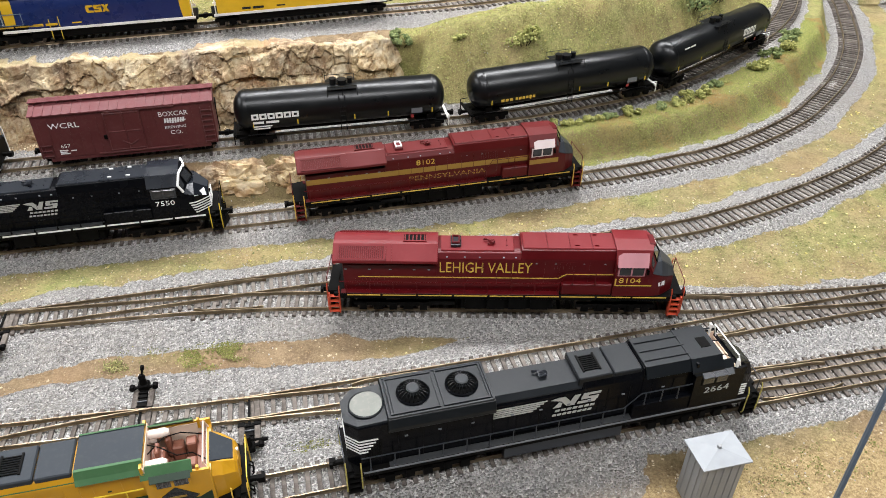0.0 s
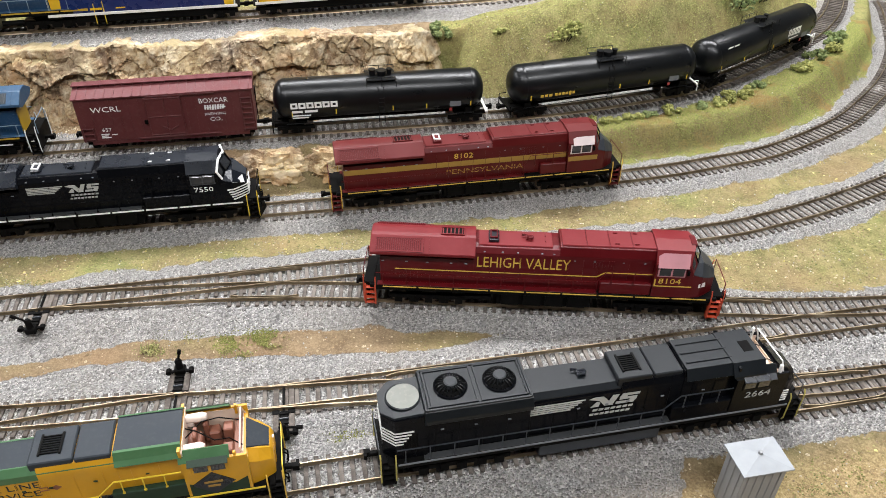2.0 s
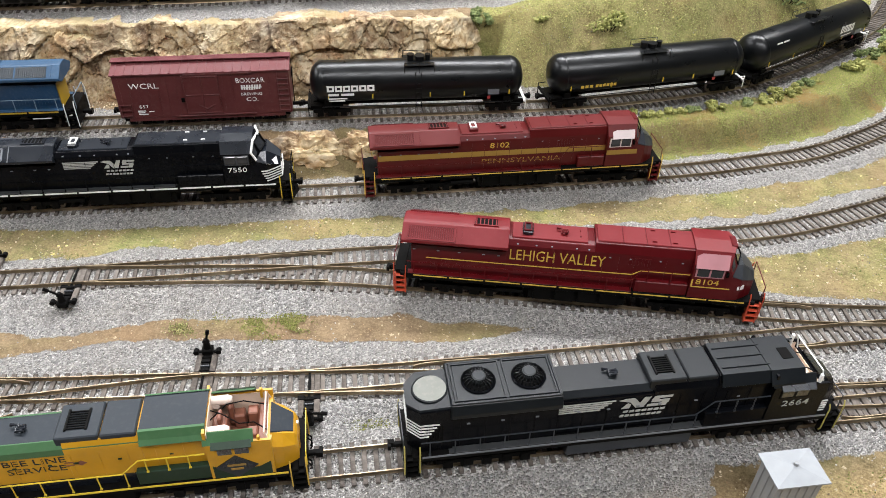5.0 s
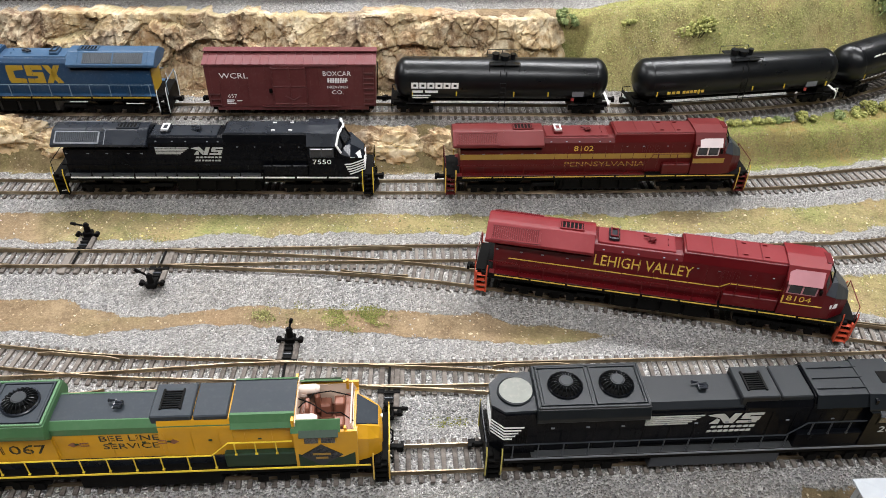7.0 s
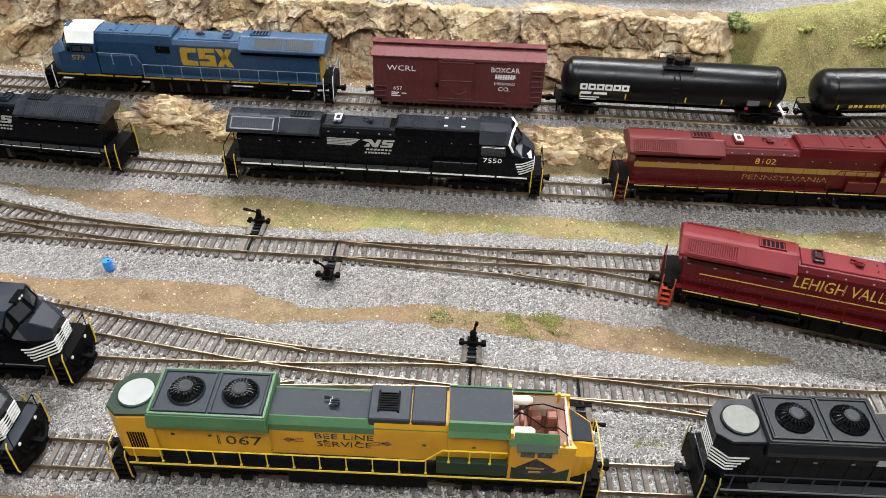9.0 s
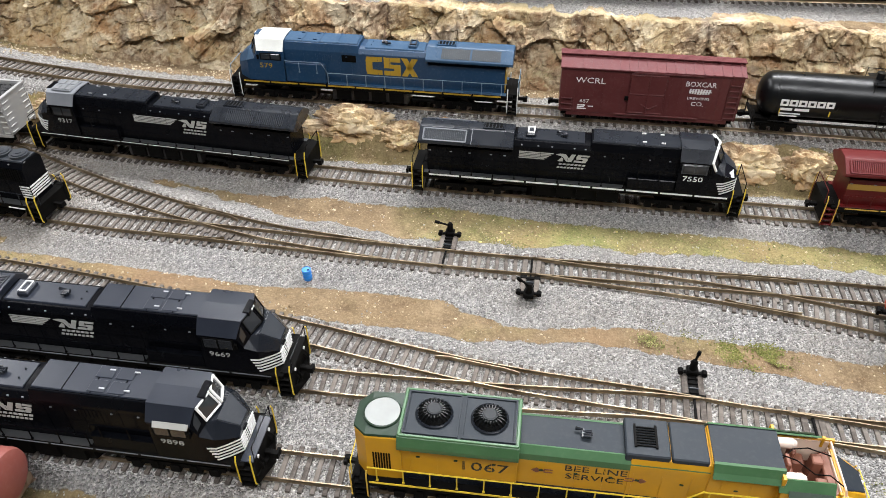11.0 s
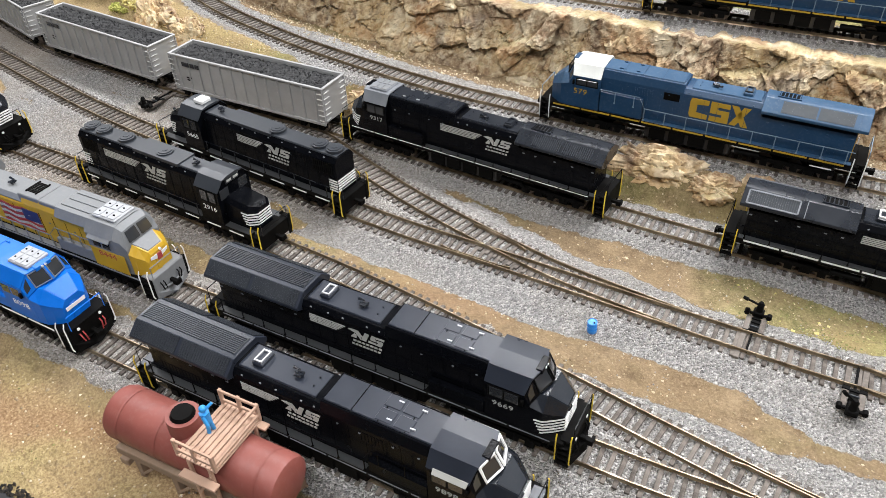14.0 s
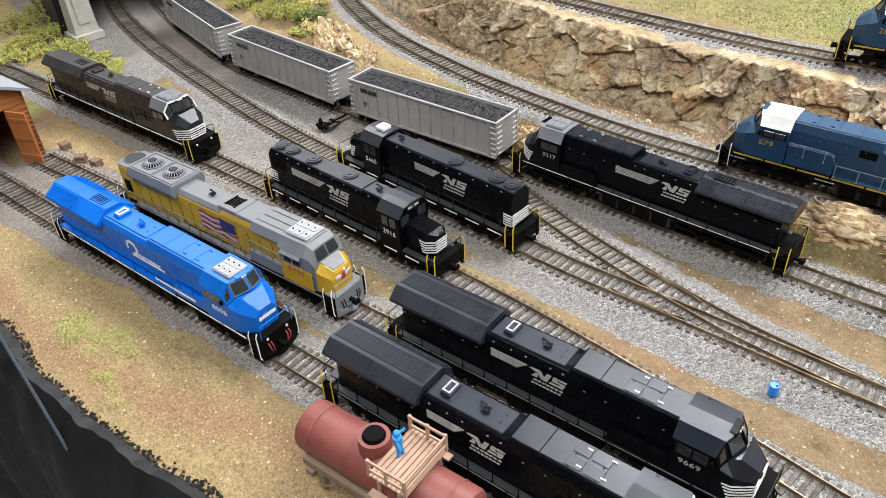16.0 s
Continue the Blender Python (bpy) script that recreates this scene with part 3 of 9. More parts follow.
def grid_mesh(name, xs, ys, fn, material):
    px, py = np.meshgrid(xs, ys)
    h, bare, turf = fn(px, py)
    keep = py > front_edge(px)
    co = np.stack([px.ravel(), py.ravel(), h.ravel()], 1)
    idx = np.arange(px.size).reshape(px.shape)
    q = np.stack([idx[:-1, :-1], idx[:-1, 1:], idx[1:, 1:], idx[1:, :-1]], -1).reshape(-1, 4)
    q = q[keep.ravel()[q].all(1)]
    used = np.unique(q)
    remap = np.zeros(px.size, int)
    remap[used] = np.arange(len(used))
    me = bpy.data.meshes.new(name)
    me.from_pydata(co[used].tolist(), [], remap[q].tolist())
    me.materials.append(material)
    for p in me.polygons:
        p.use_smooth = True
    col = me.color_attributes.new("cover", "FLOAT_COLOR", "POINT")
    rgba = np.stack([bare.ravel(), turf.ravel(), straw(px, py).ravel(), clay(px, py).ravel()], 1)[used]
    col.data.foreach_set("color", rgba.astype(np.float32).ravel())
    return new(name, me)


XS = np.concatenate([np.arange(-1.70, -1.2, 0.008), np.arange(-1.2, 0.55, 0.0029), np.arange(0.55, 0.95, 0.008)])
YS = np.concatenate([np.arange(-0.2, 0.02, 0.006), np.arange(0.02, 0.92, 0.0029), np.arange(0.92, 1.5, 0.006)])
ground = tagged(grid_mesh("ground", XS, YS, land, GROUND), "model railway baseboard scenery with grey ballast, tan earth and olive turf", "ground", kind="structure")

# ---- hall around the layout ----
WALLP = paint("hall_wall", (0.46, 0.445, 0.415), 0.8, 0.05)
FLOORP = paint("hall_floor", (0.22, 0.21, 0.20), 0.6, 0.1)
DRAPE = paint("black_drape", (0.011, 0.011, 0.012), 0.5, 0.01, spec=0.35)


def slab(name, x0, x1, y0, y1, z0, z1, material, label, category):
    bm = bmesh.new()
    box(bm, x0, x1, y0, y1, z0, z1)
    return tagged(new(name, mesh_of(name, bm, material, scale=1.0)), label, category, kind="structure")


slab("floor", -5, 5, -4, 5, -1.15, -1.10, FLOORP, "plain grey hall floor", "floor")
slab("ceiling", -5, 5, -4, 5, 1.80, 1.85, WALLP, "plain off-white hall ceiling", "ceiling")
slab("wall_north", -5, 5, 5, 5.1, -1.1, 1.8, WALLP, "plain off-white hall wall", "wall")
slab("wall_south", -5, 5, -4.1, -4, -1.1, 1.8, WALLP, "plain off-white hall wall", "wall")
slab("wall_east", 5, 5.1, -4, 5, -1.1, 1.8, WALLP, "plain off-white hall wall", "wall")
slab("wall_west", -5.1, -5, -4, 5, -1.1, 1.8, WALLP, "plain off-white hall wall", "wall")


# ---- track ----
def track(name, line, z, s0, s1, label, tie_len=28.0, near=None, rails=True, ties=True, skip=None):
    """A line of ties with two rails. near: the stretch of x in which each tie is a piece of its own."""
    top = tagged(new(name), label, "railway track", kind="structure")
    d = np.gradient(line, axis=0)
    d /= np.hypot(d[:, 0], d[:, 1])[:, None]
    nrm = np.stack([-d[:, 1], d[:, 0]], 1)
    s = np.concatenate([[0], np.cumsum(np.hypot(*np.diff(line, axis=0).T))])
    if rails:
        for off in (-1, 1):
            prof = [(-0.6, 1.2), (0.6, 1.2), (0.35, 1.6), (0.15, 1.9), (0.15, 3.1), (0.35, 3.35), (0.35, 4.0), (-0.35, 4.0), (-0.35, 3.35), (-0.15, 3.1), (-0.15, 1.9), (-0.35, 1.6)]
            bm = bmesh.new()
            secs = []
            for p, n in zip(line[::2], nrm[::2]):
                if not (s0 <= p[0] <= s1):
                    continue
                c = p * 1000 + n * 8.6 * off
                secs.append([(c[0] + n[0] * a, c[1] + n[1] * a, z * 1000 + b) for a, b in prof])
            loft(bm, secs)
            part("rail", bm, RAIL, top, "brassy weathered rail")
    if ties:
        rnd = random.Random(name)
        rest = bmesh.new()
        count = 0
        for k in np.arange(0, s[-1], 0.0064):
            x, y = np.interp(k, s, line[:, 0]), np.interp(k, s, line[:, 1])
            if not (s0 <= x <= s1) or (skip and skip[0] < x < skip[1]):
                continue
            a = math.degrees(math.atan2(np.interp(k, s, d[:, 1]), np.interp(k, s, d[:, 0]))) + rnd.uniform(-1.2, 1.2)
            m = pose(x, y, z + rnd.uniform(-0.0001, 0.0002), 0, 0, a)
            if near and near[0] < x < near[1] and count < 300:
                count += 1
                shared_part(("tie", tie_len), lambda: rbox(-1.3, 1.3, -tie_len / 2, tie_len / 2, -1.2, 1.4, 0.18), "tie", TIE, top, m)
            else:
                v = box(rest, -1.3, 1.3, -tie_len / 2, tie_len / 2, -1.2, 1.4)
                mm = Matrix.Translation(m.translation * 1000) @ m.to_3x3().to_4x4()
                for q in v:
                    q.co = mm @ q.co
        if rest.verts:
            tagged(part("ties", rest, TIE, top), kind="stuff")
        else:
            rest.free()
    return top


def on_line(key, x, reverse=False, base=0.076, z=0.0):
    """The pose of a vehicle with its middle at x on a line, its bogies on the rails. z: height of the line."""
    line = LINES[key]
    i = int(np.argmin(np.abs(line[:, 0] - x)))
    n = int(base / 0.004)
    a, b = line[max(i - n, 0)], line[min(i + n, len(line) - 1)]
    if a[0] > b[0]:
        a, b = b, a
    c = (a + b) / 2
    ang = math.degrees(math.atan2(b[1] - a[1], b[0] - a[0])) + (180 if reverse else 0)
    return pose(c[0], c[1], z + 0.004, 0, 0, ang)


# ---- rolling stock ----
def truck(parent, x, axles=3, pitch=21.0, r=5.6):
    """A bogie: side frames with springs and journal boxes, and its wheels."""
    half = pitch * (axles - 1) / 2
    bm = bmesh.new()
    for s in (-1, 1):
        y0, y1 = sorted((s * 11.2, s * 13.4))
        box(bm, -half - 6, half + 6, y0, y1, 6.0, 9.2)
        for k in range(axles):
            a = -half + pitch * k
            box(bm, a - 2.6, a + 2.6, *sorted((s * 11.2, s * 14.4)), 3.2, 8.4)
        for k in range(axles - 1):
            a = -half + pitch * (k + 0.5)
            box(bm, a - 3.4, a + 3.4, y0, y1, 2.6, 6.2)
            box(bm, a - 1.4, a + 1.4, *sorted((s * 13.2, s * 14.2)), 4.0, 9.5)
    box(bm, -half, half, -9, 9, 7.2, 10.5)
    t = part("truck", bm, UNDER, parent, "dark weathered bogie frame")
    t.matrix_basis = shift(x, 0, 0)
    for k in range(axles):
        for s in (-1, 1):
            def wheel():
                b = bmesh.new()
                cyl(b, (0, -1.3, 0), (0, 1.3, 0), r, r, 18)
                cyl(b, (0, 1.2, 0), (0, 1.9, 0), r + 0.7, r + 0.7, 18)
                cyl(b, (0, -1.9, 0), (0, -1.2, 0), r * 0.4, r * 0.45, 12)
                return b
            shared_part(("wheel", r), wheel, "wheel", STEEL, t, shift(-half + pitch * k, s * 8.6, r, 180 if s > 0 else 0), smooth=True)
    return t


def coupler(parent, x, z=9.5, s=1):
    def make():
        b = rbox(-1, 5.5, -1.3, 1.3, -1.3, 1.3, 0.3)
        box(b, 4.6, 8.2, -2.2, 0.6, -1.9, 1.9)
        box(b, 6.6, 8.4, 0.4, 2.4, -1.7, 1.7)
        return b
    return shared_part("coupler", make, "coupler", UNDER, parent, shift(x, 0, z, 0 if s > 0 else 180))


def rail_run(parent, pts, material, r=0.33, name="handrail"):
    return part(name, tube(bmesh.new(), pts, r), material, parent)


def stanchion(parent, x, y, z0, z1, material):
    def make():
        b = bmesh.new()
        tube(b, [(0, 0, 0), (0, 0, z1 - z0)], 0.36, 5)
        box(b, -0.6, 0.6, -0.4, 0.4, 0, 0.9)
        return b
    return shared_part(("stanchion", z1 - z0, material.name), make, "stanchion", material, parent, shift(x, y, z0))


def steps(parent, x, y, s, frame_mat, tread_mat):
    """The stepwell at one corner: two stringers and four treads."""
    b = bmesh.new()
    for dx in (-3.4, 3.4):
        box(b, dx - 0.45, dx + 0.45, -1.7, 1.7, 2.0, 18.6)
    w = part("stepwell", b, frame_mat, parent)
    w.matrix_basis = shift(x, y, 0)
    for k in range(4):
        shared_part(("tread", tread_mat.name), lambda: rbox(-3.0, 3.0, -1.8, 1.8, -0.35, 0.35, 0.1), "tread", tread_mat, w, shift(0, s * 0.4, 3.4 + 4.4 * k))
    return w


def fan(parent, x, y, z, r, cap_mat, ring_mat=None, blades=22, fin_mat=None):
    """A radiator fan: a domed cap of glossy radial fins round a plain hub, on a low collar."""
    def ring():
        b = bmesh.new()
        n = 32
        prof = [(r * 1.03, 0), (r * 1.03, 1.0), (r * 0.97, 1.5), (r * 0.9, 1.2), (r * 0.9, 0)]
        rings = [[(math.cos(2 * math.pi * i / n) * a, math.sin(2 * math.pi * i / n) * a, c) for a, c in prof] for i in range(n)]
        loft(b, rings + [rings[0]], caps=False)
        return b

    def vane():
        b = bmesh.new()
        line = [(r * 0.38, 3.9), (r * 0.62, 4.0), (r * 0.80, 3.5), (r * 0.92, 2.4), (r * 0.95, 0.8)]
        for i in range(blades):
            m = Matrix.Rotation(2 * math.pi * i / blades, 4, "Z")
            w = 0.32
            secs = []
            for a, c in line:
                secs.append([m @ Vector(p) for p in ((a, -w, c - 0.7), (a, w, c - 0.7), (a, w * 0.6, c), (a, -w * 0.6, c))])
            loft(b, secs)
        return b

    def hub():
        b = cyl(bmesh.new(), (0, 0, 0.2), (0, 0, 4.3), r * 0.41, r * 0.41, 24)
        cyl(b, (0, 0, 4.2), (0, 0, 4.6), r * 0.40, r * 0.33, 24)
        return b
    f = shared_part(("fanring", r, (ring_mat or cap_mat).name), ring, "fan", ring_mat or cap_mat, parent, shift(x, y, z), smooth=True)
    fin_mat = fin_mat or FANGLOSS
    tagged(shared_part(("vane", r, fin_mat.name), vane, "fin_ring", fin_mat, f, label="glossy black radial fins" if fin_mat is FANGLOSS else "grey radial fins"), kind="stuff")
    shared_part(("hub", r), hub, "hub", HUBGREY, f, label="dark grey hub cap")
    shared_part(("well", r), lambda: cyl(bmesh.new(), (0, 0, 0.05), (0, 0, 1.6), r * 0.9, r * 0.7, 24), "fan_well", UNDER, f)
    return f


def horn(parent, x, z, material):
    def make():
        b = bmesh.new()
        for y, a in ((-2.0, 3.6), (-0.7, 4.4), (0.7, 4.0), (2.0, -3.4)):
            cyl(b, (0, y, 1.6), (a, y, 1.8), 0.35, 0.9, 8)
        box(b, -0.5, 0.5, -2.6, 2.6, 0.9, 1.6)
        box(b, -0.4, 0.4, -0.5, 0.5, -0.3, 1.0)
        return b
    return shared_part(("horn", material.name), make, "horn", material, parent, shift(x, 0, z))


def stack(parent, x, z, material, lip):
    b = rbox(x - 3.4, x + 3.4, -5.5, 5.5, z - 0.5, z + 2.6, 0.5)
    st = part("exhaust", b, material, parent)
    bm = bmesh.new()
    for a in ((x - 2.6, x + 2.6, -4.4, -3.4), (x - 2.6, x + 2.6, 3.4, 4.4), (x - 2.6, x - 1.7, -3.4, 3.4), (x + 1.7, x + 2.6, -3.4, 3.4)):
        box(bm, *a, z + 2.4, z + 3.6)
    part("exhaust_lip", bm, lip, st)
    return st


def louvre(parent, x0, x1, y, z0, z1, material, n, side, name="louvre", lean=0.0):
    """Slats on a side wall; lean: outward run of the wall from z0 to z1."""
    b = bmesh.new()
    for k in range(n):
        a = x0 + (x1 - x0) * (k + 0.5) / n
        w = (x1 - x0) / n * 0.32
        v = box(b, a - w, a + w, -0.25, 0.25, z0, z1)
        for q in v:
            q.co.y += side * (y + lean * (q.co.z - z0) / (z1 - z0))
    return tagged(part(name, b, material, parent), kind="stuff")


def horse_mark(parent, x, z, y, side, h=12.0, w=47.0, wide=1.0, ladder=24.0):
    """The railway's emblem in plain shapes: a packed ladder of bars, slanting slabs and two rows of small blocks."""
    polys = []
    u = w / 47.0
    for k in range(5):
        zz = h * (0.985 - k * 0.098)
        polys.append(rect(-ladder * u, (-0.5 - k * 1.5) * u, zz - h * 0.060, zz))
    x0 = 3.0 * u
    polys += [[(x0 - 2 * u, h * 0.93), (x0 + 1.0 * u, h), (x0 + 4.6 * u, h), (x0 + 9.4 * u, h * 0.5), (x0 + 5.6 * u, h * 0.5), (x0 + 3.0 * u, h * 0.80)],
              [(x0 - 0.6 * u, h * 0.5), (x0 + 3.0 * u, h * 0.5), (x0 + 3.4 * u, h * 0.70), (x0 + 2.0 * u, h * 0.76)],
              [(x0 + 7.2 * u, h * 0.72), (x0 + 9.2 * u, h * 0.54), (x0 + 11.6 * u, h), (x0 + 8.8 * u, h)]]
    s0 = x0 + 11.0 * u
    for a0, a1, z0, z1 in ((-0.6, 7.6, 0.5, 0.62), (5.4, 8.4, 0.62, 0.70), (0.9, 8.6, 0.70, 0.81), (1.0, 4.0, 0.81, 0.89), (1.6, 9.6, 0.89, 1.0)):
        polys.append(rect(s0 + a0 * u, s0 + a1 * u, h * z0, h * z1, 0.4 * u))
    for row, n, a0 in ((0.25, 7, 0.6), (0.03, 8, -0.6)):
        step = 18.6 / n
        for k in range(n):
            a = x0 + (a0 + k * step) * u
            polys.append(rect(a, a + step * 0.74 * u, h * (row + 0.02), h * (row + 0.125), 0.3 * u))
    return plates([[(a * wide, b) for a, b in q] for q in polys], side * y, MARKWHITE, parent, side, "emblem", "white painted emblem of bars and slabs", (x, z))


def nose_bars(parent, x0, x1, y, z0, material, sides=(-1, 1), n=4, pitch=1.9, th=1.0):
    for s in sides:
        polys = [rect(-(x1 - x0) / 2, (x1 - x0) / 2, k * pitch, k * pitch + th) for k in range(n)]
        plates(polys, s * y, material, parent, s, "nose_striping", "white nose stripes", ((x0 + x1) / 2, z0))


def ge_loco(name, label, L):
    """A wide-cab road engine with flared radiator wings. Front is +x, the rail head z = 0."""
    e = thing(name, label, "locomotive", "locomotives on the layout")
    body, roof, cabm, rails, stepm = L["body"], L.get("roof", L["body"]), L.get("cab", L["body"]), L["rails"], L.get("steps", UNDER)
    fr = rbox(-117, 117, -16.6, 16.6, 15.0, 19.4, 0.3)
    box(fr, -121, -117.2, -14.5, 14.5, 5.0, 19.2)
    box(fr, 117.2, 121, -14.5, 14.5, 5.0, 19.2)
    part("underframe", fr, L.get("sill", UNDER), e)
    part("fuel_tank", prism([(-9, 2.6), (9, 2.6), (14, 5), (14.2, 14.8), (-14.2, 14.8), (-14, 5)], -30, 34, 0.3), L.get("tank", UNDER), e, "dark fuel tank")
    for s in (-1, 1):
        b = bmesh.new()
        y0, y1 = sorted((s * 16.6, s * 16.95))
        for k in range(9):
            box(b, -108 + k * 24.4, -108 + k * 24.4 + 22.8, y0, y1, *L.get("stripe_z", (17.6, 18.8)))
        part("sill_stripe", b, L["stripe"], e, L.get("stripe_label", ""))
        b = bmesh.new()
        for k in range(4):
            box(b, -27 + k * 15, -15 + k * 15, *sorted((s * 14.0, s * 16.0)), 6.0, 14.8)
        cyl(b, (-34, s * 12, 9), (-52, s * 12, 9), 2.2, 2.2, 10)
        part("air_equipment", b, UNDER, e)
    truck(e, -77)
    truck(e, 77)
    # hoods
    part("engine_hood", prism(roofed(12.2, 19.4, 46.0, 9.8, 50.0), -47, 10, 0.25), body, e)
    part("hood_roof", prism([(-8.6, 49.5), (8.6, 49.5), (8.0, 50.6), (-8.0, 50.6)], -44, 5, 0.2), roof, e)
    part("radiator_base", prism([(-12.2, 19.4), (12.2, 19.4), (12.2, 40.5), (-12.2, 40.5)], -110, -46.6, 0.25), body, e)
    wing_z = L.get("wing_z", 42.0)
    kind = L.get("radiator", "slope")
    ht, hz = (9.0, 54.0) if kind in ("ribbed", "plain") else (6.0, 54.0)
    x0, x1 = -116.0, -46.0
    eave = wing_z + 5.0
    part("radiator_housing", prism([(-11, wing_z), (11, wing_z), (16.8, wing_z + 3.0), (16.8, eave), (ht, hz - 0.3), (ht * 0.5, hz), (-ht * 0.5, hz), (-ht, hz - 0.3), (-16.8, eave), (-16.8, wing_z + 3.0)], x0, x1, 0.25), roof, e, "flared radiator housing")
    gr, pn = L.get("grille", SHEENBLACK), L.get("panel", L.get("grille", SHEENBLACK))
    for s in (-1, 1):
        face = [(x0, s * 16.8, eave), (x1, s * 16.8, eave), (x1, s * ht, hz - 0.3), (x0, s * ht, hz - 0.3)]
        sub = lambda a, b, c, d: [Vector(face[0]).lerp(Vector(face[1]), u).lerp(Vector(face[3]).lerp(Vector(face[2]), u), v) for u, v in ((a, c), (b, c), (b, d), (a, d))]
        n_up = Vector((0, s * 1.0, 1.25)).normalized()
        if kind == "slope":
            q = [p + n_up * 0.12 for p in sub(0.05, 0.50, 0.10, 0.86)]
            part("radiator_panel", plate_on(q), pn, e)
            part("radiator_grille", strips_on(q, [((k / 23 + 0.02, 0.04), (k / 23 + 0.02, 0.96)) for k in range(23)], 0.75, 0.6), gr, e, "radiator grille slats")
            part("grille_frame", strips_on(q, [((0, 0), (1, 0)), ((0, 1), (1, 1)), ((0, 0), (0, 1)), ((1, 0), (1, 1))], 1.0, 0.7), L.get("grille_frame", roof), e)
            part("panel_seam", strips_on(sub(0, 1, 0, 1), [((0.56, 0.0), (0.56, 1.0))], 0.5, 0.3), L.get("grille_frame", roof), e)
        elif kind == "plain":
            part("panel_seam", strips_on(sub(0, 1, 0, 1), [((0.5, 0.0), (0.5, 1.0)), ((0.02, 0.03), (0.98, 0.03))], 0.5, 0.3), roof, e)
        elif kind == "ribbed":
            for a, b in ((0.03, 0.47), (0.51, 0.97)):
                q = [p + n_up * 0.1 for p in sub(a, b, 0.05, 0.98)]
                part("radiator_panel", plate_on(q), pn, e)
                part("radiator_grille", strips_on(q, [((0.0, (k + 0.5) / 17), (1.0, (k + 0.5) / 17)) for k in range(17)] + [((c, 0.0), (c, 1.0)) for c in (0.0, 0.25, 0.5, 0.75, 1.0)], 0.42, 0.55), gr, e, "radiator grille ribs")
        else:
            for a, b in ((0.14, 0.47), (0.49, 0.82)):
                q = [p + n_up * 0.15 for p in sub(a, b, 0.12, 0.90)]
                part("radiator_panel", plate_on(q), pn, e)
                part("radiator_grille", strips_on(q, [((k / 15 + 0.03, 0.03), (k / 15 + 0.03, 0.97)) for k in range(15)], 0.5, 0.3), gr, e, "fine radiator screen")
            part("panel_seam", strips_on(sub(0, 1, 0, 1), [((0.09, 0.0), (0.09, 1.0)), ((0.88, 0.0), (0.88, 1.0))], 0.5, 0.3), L.get("grille_frame", roof), e)
        for a in (-108, -92, -78, -62, -52):
            part("lift_tab", rbox(a - 0.9, a + 0.9, *sorted((s * 12.2, s * 12.7)), 36.6, 37.3, 0.1), L.get("tab", body), e)
    if kind == "ribbed":
        q = [(x0 + 2, -ht * 0.7, hz + 0.05), (x1 - 2, -ht * 0.7, hz + 0.05), (x1 - 2, ht * 0.7, hz + 0.05), (x0 + 2, ht * 0.7, hz + 0.05)]
        part("roof_grille", strips_on(q, [((0.0, (k + 0.5) / 10), (1.0, (k + 0.5) / 10)) for k in range(10)] + [((c, 0.0), (c, 1.0)) for c in (0.0, 0.12, 0.25, 0.37, 0.5, 0.62, 0.75, 0.87, 1.0)], 0.45, 0.5), gr, e, "ribbed roof panel")
    else:
        vx = L.get("vent_x", -69)
        vy = 0.0
        part("roof_vent", plate_on([(vx, vy - 3.6, hz + 0.25), (vx + 15, vy - 3.6, hz + 0.25), (vx + 15, vy + 3.6, hz + 0.25), (vx, vy + 3.6, hz + 0.25)], 0.6), UNDER, e, "dark roof vent screen")
        bm = bmesh.new()
        for k in range(6):
            box(bm, vx + 0.6 + k * 2.6, vx + 1.3 + k * 2.6, vy - 3.4, vy + 3.4, hz + 0.2, hz + 0.6)
        for a, b2, c, d2 in ((vx - 0.5, vx + 15.5, vy - 4.2, vy - 3.5), (vx - 0.5, vx + 15.5, vy + 3.5, vy + 4.2), (vx - 0.5, vx + 0.2, vy - 3.5, vy + 3.5), (vx + 14.8, vx + 15.5, vy - 3.5, vy + 3.5)):
            box(bm, a, b2, c, d2, hz - 0.2, hz + 0.8)
        part("vent_frame", bm, roof, e)
    part("equipment_hood", prism(roofed(12.2, 19.5, 46.5, 10.2, 53.0), 9.6, 73.6, 0.25), body, e)
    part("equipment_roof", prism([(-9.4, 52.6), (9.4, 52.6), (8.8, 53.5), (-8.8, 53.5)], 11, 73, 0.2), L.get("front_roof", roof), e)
    for k, a in enumerate((27, 42, 57)):
        bm = bmesh.new()
        box(bm, a, a + 0.5, -9.2, 9.2, 53.4, 53.75)
        part("roof_seam", bm, SHEENBLACK if roof in (BLACK, SHEENBLACK) else body, e)
    # small lugs; silver or white paint on them draws the roof's glints
    bm = bmesh.new()
    for a, y in ((47, -6), (60, -6), (47, 6), (60, 6)):
        box(bm, a - 1.4, a + 1.4, y - 0.4, y + 0.4, 53.4, 54.3)
    part("lift_lug", bm, L.get("lug", SILVER), e)
    for a in (44.5, 55.0) if L.get("hatches") else ():
        for y in (-4.6, 4.6):
            part("roof_hatch", rbox(a - 4.6, a + 4.6, y - 3.9, y + 3.9, 53.4, 54.0, 0.3), L.get("front_roof", roof), e)
    for s in (-1, 1):
        part("battery_box", rbox(L.get("box_x", 38), 72, *sorted((s * 12.2, s * 16.0)), 19.4, L.get("box_z", 28.5), 0.5), L.get("box", body), e)
        bm = bmesh.new()
        for a in (-36, -26, -16, -6, 4, 16, 26, 36, 46, 56):
            hw = 12.2
            box(bm, a - 0.15, a + 0.15, *sorted((s * hw, s * (hw + 0.22))), 21, 44)
        part("door_seam", bm, L.get("seam", body), e)
